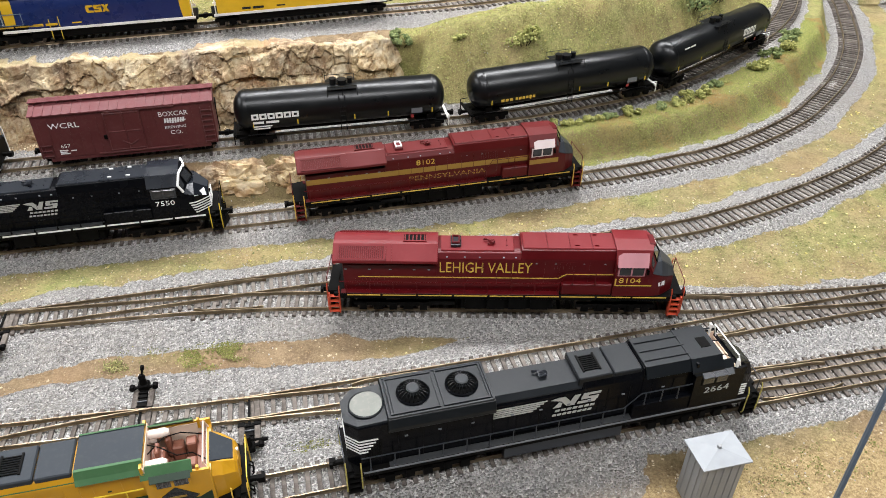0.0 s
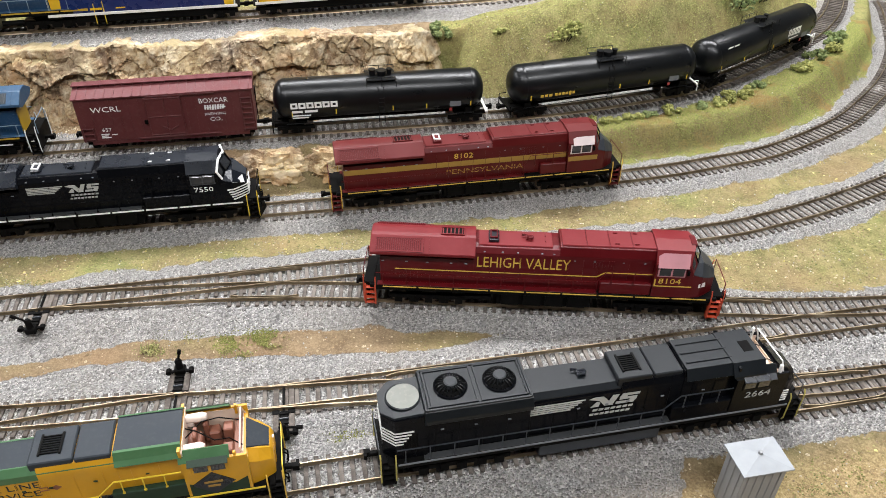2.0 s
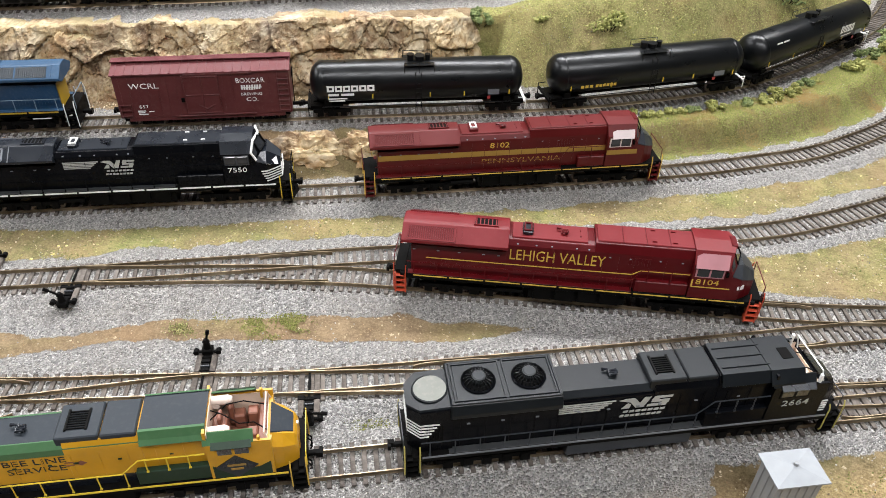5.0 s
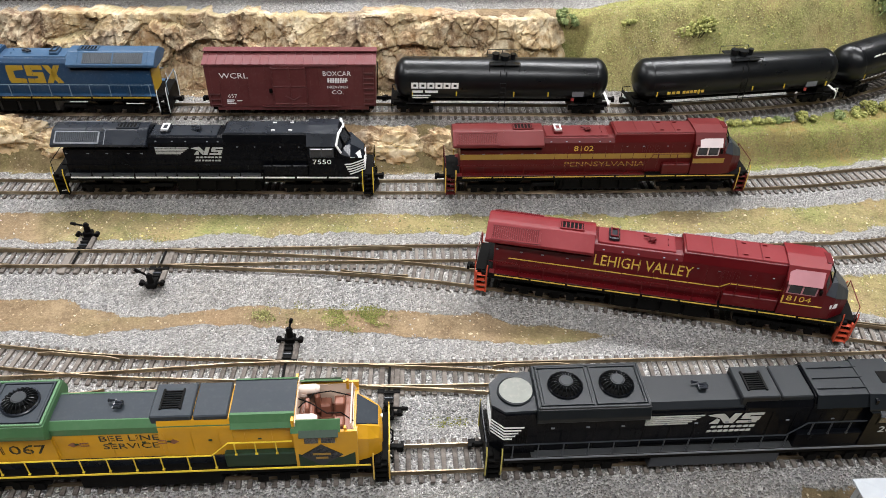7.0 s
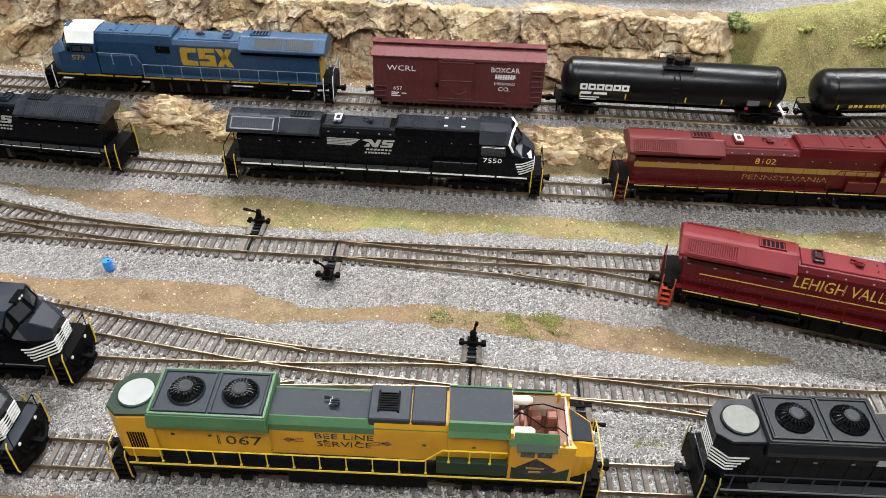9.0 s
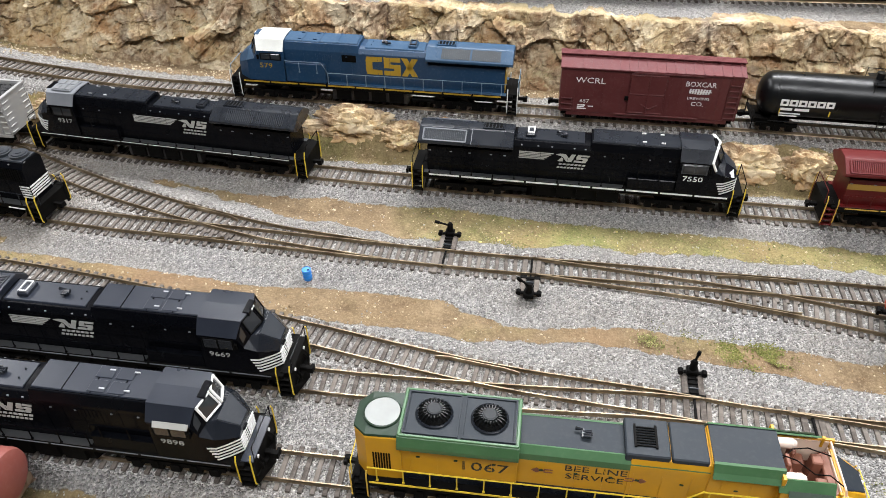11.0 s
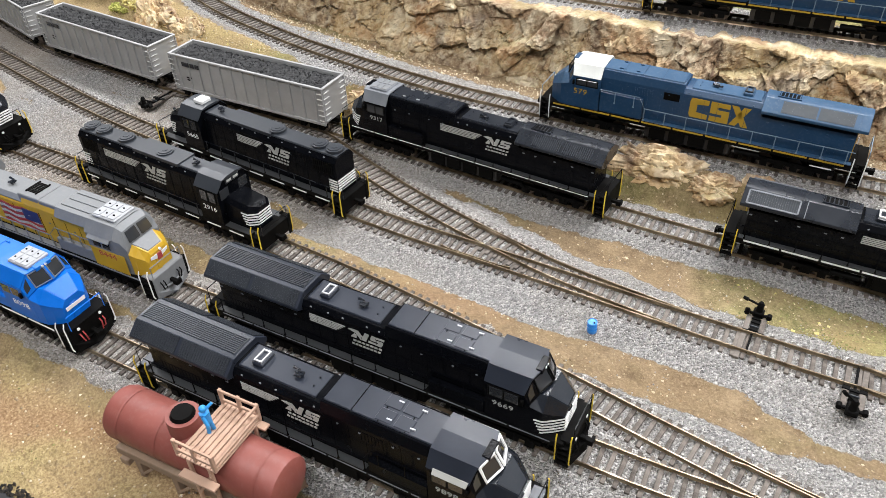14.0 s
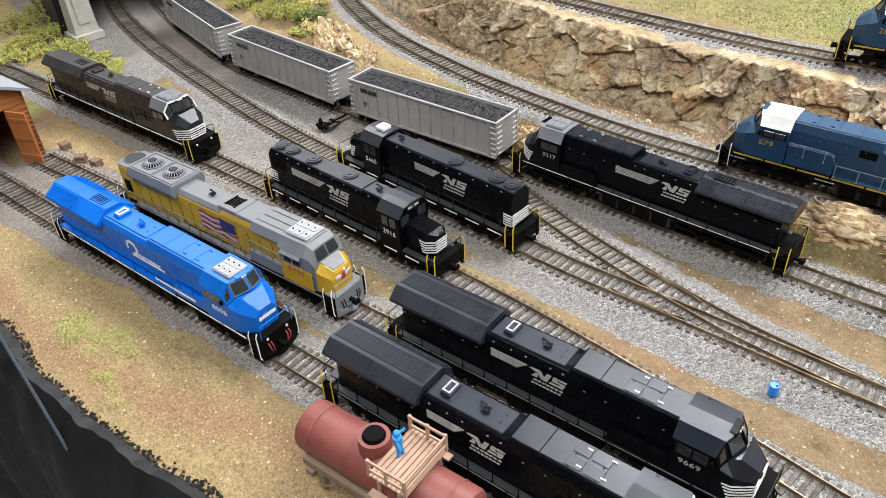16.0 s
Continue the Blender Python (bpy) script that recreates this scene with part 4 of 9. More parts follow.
        if L.get("side_louvre", True):
            louvre(e, -104, -74, 12.2, 23, 29, body, 12, s, "louvre")
        louvre(e, 32, 46, 12.2, 38, 44, body, 7, s, "louvre")
        part("walkway", rbox(-112, 36, *sorted((s * 12.3, s * 16.5)), 19.2, 19.75, 0.1), L.get("walk", WALKGREY), e, "dull tread plate walkway")
        for a in (-40, -28, -18, -2, 6):
            part("eye_bolt", rbox(a - 0.6, a + 0.6, *sorted((s * 11.0, s * 11.8)), 46.6, 47.4, 0.1), L.get("tab", body), e)
        for a in (20, 33, 52, 66):
            part("eye_bolt", rbox(a - 0.6, a + 0.6, *sorted((s * 12.2, s * 12.7)), 42.6, 43.3, 0.1), L.get("tab", body), e)
        if L.get("hood_vent"):
            part("hood_vent", rbox(12, 24, *sorted((s * 12.1, s * 12.5)), 38.5, 44.5, 0.15), UNDER, e, "dark side screen")
    # cab: full-width roof with sloping sides, raked two-pane windscreen that comes to a point
    bm = bmesh.new()
    c0 = 72.6
    ring_a = [(c0, -16.6, 19.4), (c0, 16.6, 19.4), (c0, 16.6, 46.6), (c0, 11.4, 53.9), (c0, 0, 54.7), (c0, -11.4, 53.9), (c0, -16.6, 46.6)]
    ring_b = [(96.0, -16.6, 19.4), (96.0, 16.6, 19.4), (94.0, 16.6, 46.2), (96.0, 11.2, 53.4), (99.2, 0, 54.4), (96.0, -11.2, 53.4), (94.0, -16.6, 46.2)]
    ring_c = [(99.0, -16.4, 19.4), (99.0, 16.4, 19.4), (97.6, 16.4, 39.6), (100.4, 11.4, 43.6), (104.4, 0, 45.0), (100.4, -11.4, 43.6), (97.6, -16.4, 39.6)]
    loft(bm, [ring_a, ring_b, ring_c])
    cab = part("cab", bm, cabm, e)
    for s in (-1, 1):
        edge = [(c0 - 0.3, s * 16.9, 46.2), (94.6, s * 16.9, 45.9), (96.6, s * 11.3, 54.0), (c0 - 0.3, s * 11.5, 54.4)]
        part("cab_roof", plate_on(edge, 0.9), L.get("cab_roof", roof), cab, L.get("cab_roof_label", ""))
        part("cab_roof", plate_on([(c0 - 0.3, s * 11.5, 54.4), (96.6, s * 11.3, 54.0), (99.9, 0, 55.0), (c0 - 0.3, 0, 55.3)], 0.9), L.get("cab_roof", roof), cab, L.get("cab_roof_label", ""))
        wz = L.get("win_z", (36.4, 44.6))
        part("window_frame", rbox(74.2, 92.4, *sorted((s * 16.3, s * 16.85)), wz[0], wz[1], 0.2), L.get("winframe", UNDER), cab)
        for a in (75.2, 83.8):
            part("side_window", rbox(a, a + 7.6, *sorted((s * 16.4, s * 17.0)), wz[0] + 0.8, wz[1] - 0.8, 0.2), GLASS, cab)
        part("mirror", rbox(93.0, 94.6, *sorted((s * 16.8, s * 18.6)), 39.0, 42.6, 0.2), UNDER, cab)
        if L.get("awning"):
            part("awning", plate_on([(L.get("awning_x", 73.4), s * 18.2, 44.6), (93.6, s * 18.2, 44.6), (94.2, s * L.get("awning_y", 12.6), L.get("awning_z", 52.6)), (L.get("awning_x", 73.4), s * L.get("awning_y", 12.6), L.get("awning_z", 52.6))], 0.6), L["awning"], cab, "pale sun awning")
        quad = [ring_b[3] if s > 0 else ring_b[5], ring_b[4], ring_c[4], ring_c[3] if s > 0 else ring_c[5]]
        part("windscreen", plate_on(inset_quad(quad, 1.9, 0.25), 0.5), GLASS, cab)
        trim = inset_quad(quad, 1.2, 0.3)
        rail_run(cab, trim + trim[:1], L.get("screen_trim", L.get("gasket", UNDER)), 0.85 if L.get("screen_trim") else 0.4, "windscreen_trim")
        if L.get("brow"):
            rail_run(cab, [(99.4, 0, 55.0), (96.4, s * 11.2, 54.2), (94.6, s * 16.4, 46.6), (97.8, s * 16.2, 40.2)], L["brow"], 0.95, "cab_brow")
        corner = [ring_b[2], ring_b[3], ring_c[3], ring_c[2]] if s > 0 else [ring_b[6], ring_b[5], ring_c[5], ring_c[6]]
        part("corner_window", plate_on(inset_quad(corner, 2.4, 0.2), 0.4), GLASS, cab)
    part("number_board", rbox(95.5, 99.4, -5.4, 5.4, 52.6, 55.2, 0.3), L.get("board", cabm), cab)
    for y in (-1.1, 1.1):
        part("headlight", cyl(bmesh.new(), (99.2, y, 54.2), (99.9, y, 54.2), 0.7, 0.8, 10), WHITE, cab)
    # nose: upright sides that close in to the front, facetted top
    shape = ((97.8, 16.4, 38.6, 11.2, 43.4), (104.6, 15.5, 36.2, 9.0, 43.6), (109.4, 12.4, 33.8, 7.2, 39.6), (114.4, 8.4, 31.4, 5.0, 35.6))
    bm = bmesh.new()
    loft(bm, [[(x, -h, 19.4), (x, h, 19.4), (x, h, zs), (x, -h, zs)] for x, h, zs, th, zt in shape])
    nose = part("nose", bm, L.get("nose", cabm), e)
    bm = bmesh.new()
    loft(bm, [[(x, -h, zs - 0.6), (x, h, zs - 0.6), (x, h, zs), (x, th, zt), (x, -th, zt), (x, -h, zs)] for x, h, zs, th, zt in shape])
    part("nose_top", bm, L.get("nose_shoulder", L.get("nose_top", SHEENBLACK)), nose, "dark anti-glare nose top")
    part("nose_panel", plate_on([(104.9, -8.4, 43.6), (104.9, 8.4, 43.6), (114.0, 4.6, 36.15), (114.0, -4.6, 36.15)], 0.4), L.get("nose_top", DARKGREY), nose)
    part("front_door", rbox(114.2, 115.0, -3.4, 0.6, 19.4, 31.6, 0.2), L.get("nose", cabm), nose)
    for y in (-5.6, 5.6):
        part("ditch_light", cyl(bmesh.new(), (120.6, y * 1.5, 17.0), (121.6, y * 1.5, 17.0), 1.0, 1.0, 10), WHITE, e)
    for y, dz in ((-9, 0), (-6.5, 1), (6.5, 1), (9, 0)):
        part("air_hose", tube(bmesh.new(), [(121.2, y, 13.5), (123.0, y, 11.5), (123.0, y * 0.9, 7.5 - dz), (122.0, y * 0.8, 6.5 - dz)], 0.45), L.get("hose", UNDER), e)
    if L.get("bars"):
        for s in (-1, 1):
            for k in range(5):
                bm = bmesh.new()
                z0 = 20.6 + k * 2.2
                pts = [(103.6 - k * 0.9, 15.85 + k * 0.12), (104.7, 15.7), (109.5, 12.6), (114.5, 8.6)]
                for (xa, ya), (xb, yb) in zip(pts, pts[1:]):
                    vs = [bm.verts.new(v) for v in ((xa, s * ya, z0), (xb, s * yb, z0), (xb, s * yb, z0 + 1.1), (xa, s * ya, z0 + 1.1), (xa, s * (ya + 0.16), z0), (xb, s * (yb + 0.16), z0), (xb, s * (yb + 0.16), z0 + 1.1), (xa, s * (ya + 0.16), z0 + 1.1))]
                    for f in ((0, 1, 2, 3), (4, 5, 6, 7), (0, 1, 5, 4), (3, 2, 6, 7)):
                        bm.faces.new([vs[i] for i in f])
                bmesh.ops.recalc_face_normals(bm, faces=bm.faces[:])
                part("nose_stripe", bm, WHITE, e, "white nose stripe")
        for k in range(5):
            part("nose_stripe", rbox(114.3, 115.1, -8.5, 8.5, 20.6 + k * 2.2, 21.7 + k * 2.2, 0.05), WHITE, e, "white nose stripe")
    if L.get("flash"):
        for s in (-1, 1):
            bm = plate_on([Vector(p) + Vector((0.1, s * 0.25, 0.2)) for p in ((104.4, s * 15.5, 35.6), (112.8, s * 9.7, 32.0), (111.6, s * 6.5, 37.4))], 0.3)
            part("nose_flash", bm, WHITE, e, "white nose flash")
    # running gear at the ends
    for s in (-1, 1):
        for end in (-1, 1):
            steps(e, end * 117.0, s * 15.0, s, stepm, L.get("tread", stepm))
            for a, top_z in ((121.2, 27.0), (113.2, 25.0)):
                rail_run(e, [(end * a, s * 16.0, 4), (end * a, s * 16.9, 6), (end * a, s * 16.9, top_z - 3), (end * a, s * 15.6, top_z)], L.get("grab", rails), 0.42, "grab_rail")
        zr = 29.4
        rail_run(e, [(-112.5, s * 16.2, zr), (36, s * 16.2, zr), (41, s * 16.2, 38.0), (72, s * 16.2, 38.0)], rails)
        for k in range(10):
            stanchion(e, -108 + k * 16.0, s * 16.2, 19.4, zr, rails)
        stanchion(e, 45, s * 16.2, 28.4, 38.0, rails)
        stanchion(e, 60, s * 16.2, 28.4, 38.0, rails)
    rail_run(e, [(121.4, -13, 19), (121.4, -13, 30), (121.4, 13, 30), (121.4, 13, 19)], rails, 0.34, "end_rail")
    rail_run(e, [(-121.4, -13, 19), (-121.4, -13, 30), (-121.4, 13, 30), (-121.4, 13, 19)], rails, 0.34, "end_rail")
    bm = bmesh.new()
    loft(bm, [[(120.8, -14, 1.5), (120.8, -14, 8), (124.0, 0, 8.5), (120.8, 14, 8), (120.8, 14, 1.5), (125.0, 0, 1.2)], [(121.4, -14, 1.5), (121.4, -14, 8), (124.6, 0, 8.5), (121.4, 14, 8), (121.4, 14, 1.5), (125.6, 0, 1.2)]])
    part("pilot_plow", bm, L.get("pilot", UNDER), e)
    for end in (-1, 1):
        part("end_deck", rbox(end * 118 - 3.4, end * 118 + 3.4, -14.4, 14.4, 19.3, 20.0, 0.2), L.get("deck", UNDER), e)
    coupler(e, 120.5)
    coupler(e, -120.5, s=-1)
    stack(e, L.get("stack_x", -34), 50.4, L.get("stackm", roof), L.get("lip", SILVER))
    horn(e, L.get("horn_x", -12), 50.6, L.get("hornm", SHEENBLACK))
    bm = bmesh.new()
    for k in range(2):
        for y in (-1, 1):
            box(bm, 0, 0.6, y * 3 - 0.3, y * 3 + 0.3, 50.4, 51.4)
    part("roof_lug", bm, roof, e)
    for s in (-1, 1):
        if L.get("number"):
            lettering(L["number"], L.get("num_size", 4.4), L["num_mat"], e, s * L.get("num_s", 0) + L.get("num_x", 88), s * 16.75, L.get("num_z", 33.0), s, "road_number", 1.25)
    return e


def emd_loco(name, label, L):
    """A wide-cab road engine with a tapered rear end, two large radiator fans and a raised round cover. Front is +x."""
    e = thing(name, label, "locomotive", "locomotives on the layout")
    body, roof, rails, stepm = L["body"], L["roof"], L["rails"], L.get("steps", UNDER)
    trim = L.get("trim", roof)
    fr = rbox(-117, 117, -16.6, 16.6, 14.0, 18.6, 0.3)
    box(fr, -121, -117.2, -14.5, 14.5, 5.0, 18.4)
    box(fr, 117.2, 121, -14.5, 14.5, 5.0, 18.4)
    part("underframe", fr, L.get("sill", UNDER), e)
    for s in (-1, 1):
        part("sill_stripe", rbox(-112, 112, *sorted((s * 16.5, s * 16.95)), 17.0, 18.2, 0.05), L["stripe"], e)
    part("fuel_tank", prism([(-10, 2.4), (10, 2.4), (15.6, 5), (15.6, 13.6), (-15.6, 13.6), (-15.6, 5)], -34, 36, 0.4), L.get("tank", UNDER), e, "long dark fuel tank")
    truck(e, -77)
    truck(e, 77)
    # tapered rear end with its round cover
    bm = bmesh.new()
    def ring(x, h, z):
        return [(x, -h, 18.6), (x, h, 18.6), (x, h, z - 1.2), (x, h - 1.0, z), (x, -h + 1.0, z), (x, -h, z - 1.2)]
    loft(bm, [ring(-119.0, 7.6, 48.4), ring(-112.8, 13.6, 49.6), ring(-96, 13.6, 50.4)])
    part("rear_hood", bm, body, e)
    bm = bmesh.new()
    loft(bm, [[(x, -h, z), (x, h, z), (x, h - 0.6, z + 0.8), (x, -h + 0.6, z + 0.8)] for x, h, z in ((-119.3, 7.4, 48.3), (-113.0, 13.4, 49.5), (-96.5, 13.4, 50.3))])
    part("rear_roof", bm, L.get("rear_top", trim), e)
    part("round_cover", cyl(bmesh.new(), (-106.6, 0, 49.5), (-106.7, 0, 51.7), 8.6, 8.6, 40), L.get("disc", SILVER), e, "round pale metal blower cover", smooth=True)
    part("cover_rim", (lambda b: loft(b, [[(-106.6 + math.cos(t) * r, math.sin(t) * r, z) for r, z in ((8.5, 49.6), (9.2, 49.6), (9.2, 51.4), (8.5, 51.8))] for t in [2 * math.pi * k / 40 for k in range(41)]], caps=False))(bmesh.new()), L.get("rear_top", trim), e, smooth=True)
    # radiator block, flared
    part("radiator_base", prism([(-12.4, 18.6), (12.4, 18.6), (12.4, 41), (-12.4, 41)], -97, -41, 0.2), body, e)
    part("radiator_block", prism([(-12.4, 40.6), (12.4, 40.6), (16.6, 45.5), (16.6, 48.0), (14.6, 53.0), (-14.6, 53.0), (-16.6, 48.0), (-16.6, 45.5)], -97.4, -40.6, 0.3), trim, e, "flared radiator housing")
    for x in (-96.5, -41.6):
        part("radiator_rim", rbox(x - 0.7, x + 0.7, -14.0, 14.0, 52.8, 53.9, 0.2), L.get("rim", trim), e)
    for s in (-1, 1):
        part("radiator_rim", rbox(-96.6, -41.5, *sorted((s * 13.1, s * 14.4)), 52.8, 53.9, 0.2), L.get("rim", trim), e)
    part("radiator_top", rbox(-95, -43, -12.8, 12.8, 52.7, 53.4, 0.2), roof, e)
    part("fan_panel", rbox(-94, -70, -11.6, 11.6, 53.2, 53.7, 0.2), L.get("fanpanel", roof), e)
    part("fan_panel", rbox(-67, -44, -11.6, 11.6, 53.2, 53.7, 0.2), L.get("fanpanel", roof), e)
    for a, b2 in ((-95.3, -69.3), (-67.7, -42.7)):
        bm = bmesh.new()
        for q in ((a, b2, -12.6, -11.8), (a, b2, 11.8, 12.6), (a, a + 0.8, -11.8, 11.8), (b2 - 0.8, b2, -11.8, 11.8)):
            box(bm, *q, 53.3, 54.3)
        part("panel_frame", bm, L.get("fanframe", roof), e)
    fan(e, -81.6, 0, 53.5, 8.7, L.get("fanm", BLACK), L.get("fanring", None), fin_mat=L.get("fins"))
    fan(e, -55.4, 0, 53.5, 8.7, L.get("fanm", BLACK), L.get("fanring", None), fin_mat=L.get("fins"))
    # long hood
    part("engine_hood", prism(roofed(11.6, 18.6, 44.0, 8.8, 48.6), -42, 10, 0.25), body, e)
    part("hood_roof", prism([(-11.0, 45.2), (-8.4, 48.2), (8.4, 48.2), (11.0, 45.2), (11.2, 46.2), (8.6, 49.2), (-8.6, 49.2), (-11.2, 46.2)], -41.5, 9.0), L.get("hoodroof", roof), e)
    if L.get("shoulder"):
        for s in (-1, 1):
            part("hood_shoulder", prism([(s * 11.4, 42.4), (s * 12.0, 42.4), (s * 11.8, 46.4), (s * 9.0, 49.6), (s * 8.2, 49.4), (s * 11.0, 46.0)], -41.5, 45), L["shoulder"], e)
    part("vent_box", rbox(7, 27, -10.6, 10.6, 45, 52.6, 0.6), L.get("ventm", roof), e)
    bm = bmesh.new()
    for k in range(8):
        box(bm, 12 , 20.5, -5.6 + k * 1.45, -5.0 + k * 1.45, 52.5, 53.3)
    box(bm, 11, 12, -6.4, 6.4, 52.4, 53.4)
    box(bm, 20.5, 21.5, -6.4, 6.4, 52.4, 53.4)
    part("exhaust_grille", bm, UNDER, e)
    part("hood_mid", prism(roofed(12.0, 18.6, 45.5, 10.4, 50.6), 9.8, 46, 0.25), body, e)
    part("equipment_lid", rbox(27.6, 44, -10.8, 10.8, 49.0, 52.4, 0.6), roof, e)
    part("equipment_hood", prism(roofed(12.6, 18.6, 46.0, 10.8, 52.4), 45, 75, 0.25), body, e)
    part("equipment_roof", prism([(-14.4, 46.5), (-11.2, 52.4), (11.2, 52.4), (14.4, 46.5), (14.8, 47.0), (11.4, 53.2), (-11.4, 53.2), (-14.8, 47.0)], 45.5, 76), L.get("front_roof", roof), e)
    if L.get("shoulder"):
        for s in (-1, 1):
            part("roof_side", prism([(s * 15.0, 46.8), (s * 11.6, 53.4), (s * 10.4, 53.7), (s * 15.4, 47.2)], 45.4, 76.1), L["shoulder"], e)
    for k in range(0 if L.get("plain_roof") else 3):
        bm = bmesh.new()
        for y in (-7, 0, 7):
            box(bm, 47 + k * 9, 55.6 + k * 9, y - 0.4, y + 0.4, 53.1, 53.9)
        part("roof_rib", bm, roof, e)
    for s in (-1, 1):
        part("battery_box", rbox(40, 76, *sorted((s * 12.4, s * 16.0)), 18.6, 28.5, 0.5), L.get("box", body), e)
        part("walkway", rbox(-98, 40, *sorted((s * 12.6, s * 16.5)), 18.4, 18.95, 0.1), L.get("walk", WALKGREY), e, "dull tread plate walkway")
        for a in (-88, -70, -52, -30, -14, 2, 14, 34, 58):
            part("latch", rbox(a - 0.9, a + 0.9, *sorted((s * 12.3, s * 12.95)), 36.0, 36.8, 0.1), L.get("tab", MIDGREY), e)
        louvre(e, -110, -101, 13.6, 26, 38, L.get("louvrem", UNDER), 7, s, "louvre")
        bm = bmesh.new()
        for a in range(-92, 74, 13):
            hw = 12.4 if a < -41 else (11.7 if a < 9 else (12.1 if a < 45 else 12.7))
            box(bm, a - 0.14, a + 0.14, *sorted((s * hw, s * (hw + 0.2))), 19, 42)
        part("door_seam", bm, L.get("seam", UNDER), e)
    # cab
    def cab_ring(x, hw, zt, th, ze):
        return [(x, -hw, 18.6), (x, hw, 18.6), (x, hw, ze), (x, th, zt - 0.5), (x, th * 0.5, zt), (x, -th * 0.5, zt), (x, -th, zt - 0.5), (x, -hw, ze)]
    cabm = L.get("cab", body)
    bm = bmesh.new()
    if L.get("open_cab"):
        # walls only: the roof panel is off and the inside shows
        for s in (-1, 1):
            box(bm, 75, 106, *sorted((s * 15.2, s * 16.6)), 18.6, 44.5)
        box(bm, 74.6, 76, -15.2, 15.2, 18.6, 52)
        box(bm, 104, 106, -15.2, 15.2, 18.6, 40.5)
        box(bm, 76, 104, -15.2, 15.2, 18.6, 26.0)
        cab = part("cab", bm, cabm, e, "cab with its roof panel lifted off")
        for s in (-1, 1):
            part("roof_edge", prism([(s * 16.8, 44.4), (s * 13.0, 49.5), (s * 12.2, 49.2), (s * 15.6, 44.4)], 74, 98), L.get("cab_roof", roof), cab)
            part("pillar", rbox(99.6, 101.0, *sorted((s * 14.2, s * 16.0)), 40, L.get("pillar_z", 46.5), 0.2), L.get("pillar", cabm), cab)
            part("seat", rbox(86, 92, *sorted((s * 5.4, s * 11.5)), 28, 38, 0.8), L["seat"], cab, "brown seat")
            part("seat_back", rbox(84.0, 86.5, *sorted((s * 5.4, s * 11.5)), 32, 45, 0.8), L["seat"], cab)
            part("console", rbox(94, 99, *sorted((s * 3.0, s * 9.0)), 28, 41 + s, 0.6), L["seat"], cab)
            part("cab_clip", (lambda b: (cyl(b, (75.5, s * 9.6, 46.4), (84.5, s * 9.6, 46.4), 2.3, 2.6, 14), cyl(b, (84.4, s * 9.6, 46.4), (86.6, s * 9.6, 46.4), 2.7, 1.5, 14), b)[2])(bmesh.new()), L["puck"], cab, "pale round-headed plastic clip", True)
        part("cab_floor", rbox(76.2, 103.8, -15, 15, 26.1, 28.4, 0.2), L["seat"], cab)
        part("gear_block", rbox(77, 84, -5, 5, 28, 42, 0.8), L["seat"], cab, "brown moulded block")
        part("door_post", rbox(80, 82, -3.4, 3.4, 40, 47, 0.4), L["seat"], cab)
        for k, zig in enumerate((((76, 3, 47), (83, -3, 50.5), (91, -7, 47), (98, -6, 46), (104, -9, 43)), ((76, -2, 45), (84, 6, 47), (92, 9, 45), (103, 8, 42)))):
            part("wire", tube(bmesh.new(), list(zig), 0.34), UNDER, cab, "loose black wire")
        lin = bmesh.new()
        for s in (-1, 1):
            box(lin, 76.4, 103.6, *sorted((s * 14.7, s * 15.3)), 25, 43.6)
        box(lin, 75.9, 76.5, -14.7, 14.7, 25, 50)
        box(lin, 103.4, 104.1, -14.7, 14.7, 25, 40)
        part("cab_lining", lin, L.get("lining", L["interior"]), cab, "bare pale inner walls of the cab")
        for s in (-1, 1):
            part("wall_arm", rbox(76, 80, *sorted((s * 7.6, s * 12.4)), 42.0, 45.0, 0.4), L["puck"], cab)
        if L.get("roof_plate"):
            b = bmesh.new()
            loft(b, [[(x, -16.9, 46.2), (x, -12.2, 52.6), (x, 12.2, 52.6), (x, 16.9, 46.2), (x, 16.7, 47.2), (x, 12.0, 53.6), (x, -12.0, 53.6), (x, -16.7, 47.2)] for x in (72, 91)])
            part("roof_plate", b, L["roof_plate"], cab, "dark loose cab roof plate")
            # black slab laid on the plate to draw the shade inside a hole
            part("roof_gap", rbox(82, 88, -5, 3, 53.2, 53.9, 0.1), UNDER, cab, "black patch standing in for the roof plate's dark hole")
        part("screen_frame", tube(bmesh.new(), [(104.8, -13.8, 40), (L.get("frame_x", 101.4), -13.0, L.get("frame_z", 50)), (L.get("frame_x", 101.4), 13.0, L.get("frame_z", 50)), (104.8, 13.8, 40)], L.get("frame_r", 0.6), 6), L.get("frame", L.get("pillar", cabm)), cab)
        part("control_desk", rbox(99, 103.4, -13, 13, 28, 39, 0.6), L["seat"], cab)
    else:
        loft(bm, [cab_ring(75, 16.6, 54.0, 11.6, 46.0), cab_ring(99.0, 16.6, 54.0, 11.6, 46.0), cab_ring(103.5, 15.2, 51.0, 10.6, 44.0), cab_ring(107.0, 14.4, 41.0, 9.0, 38.5)])
        cab = part("cab", bm, cabm, e)
        bm = bmesh.new()
        loft(bm, [[(x, -16.9, 45.9), (x, -11.6, 53.4), (x, -6, 54.6), (x, 6, 54.6), (x, 11.6, 53.4), (x, 16.9, 45.9), (x, 11, 52.6), (x, -11, 52.6)] for x in (74.6, 99.2)])
        part("cab_roof", bm, L.get("cab_roof", roof), cab)
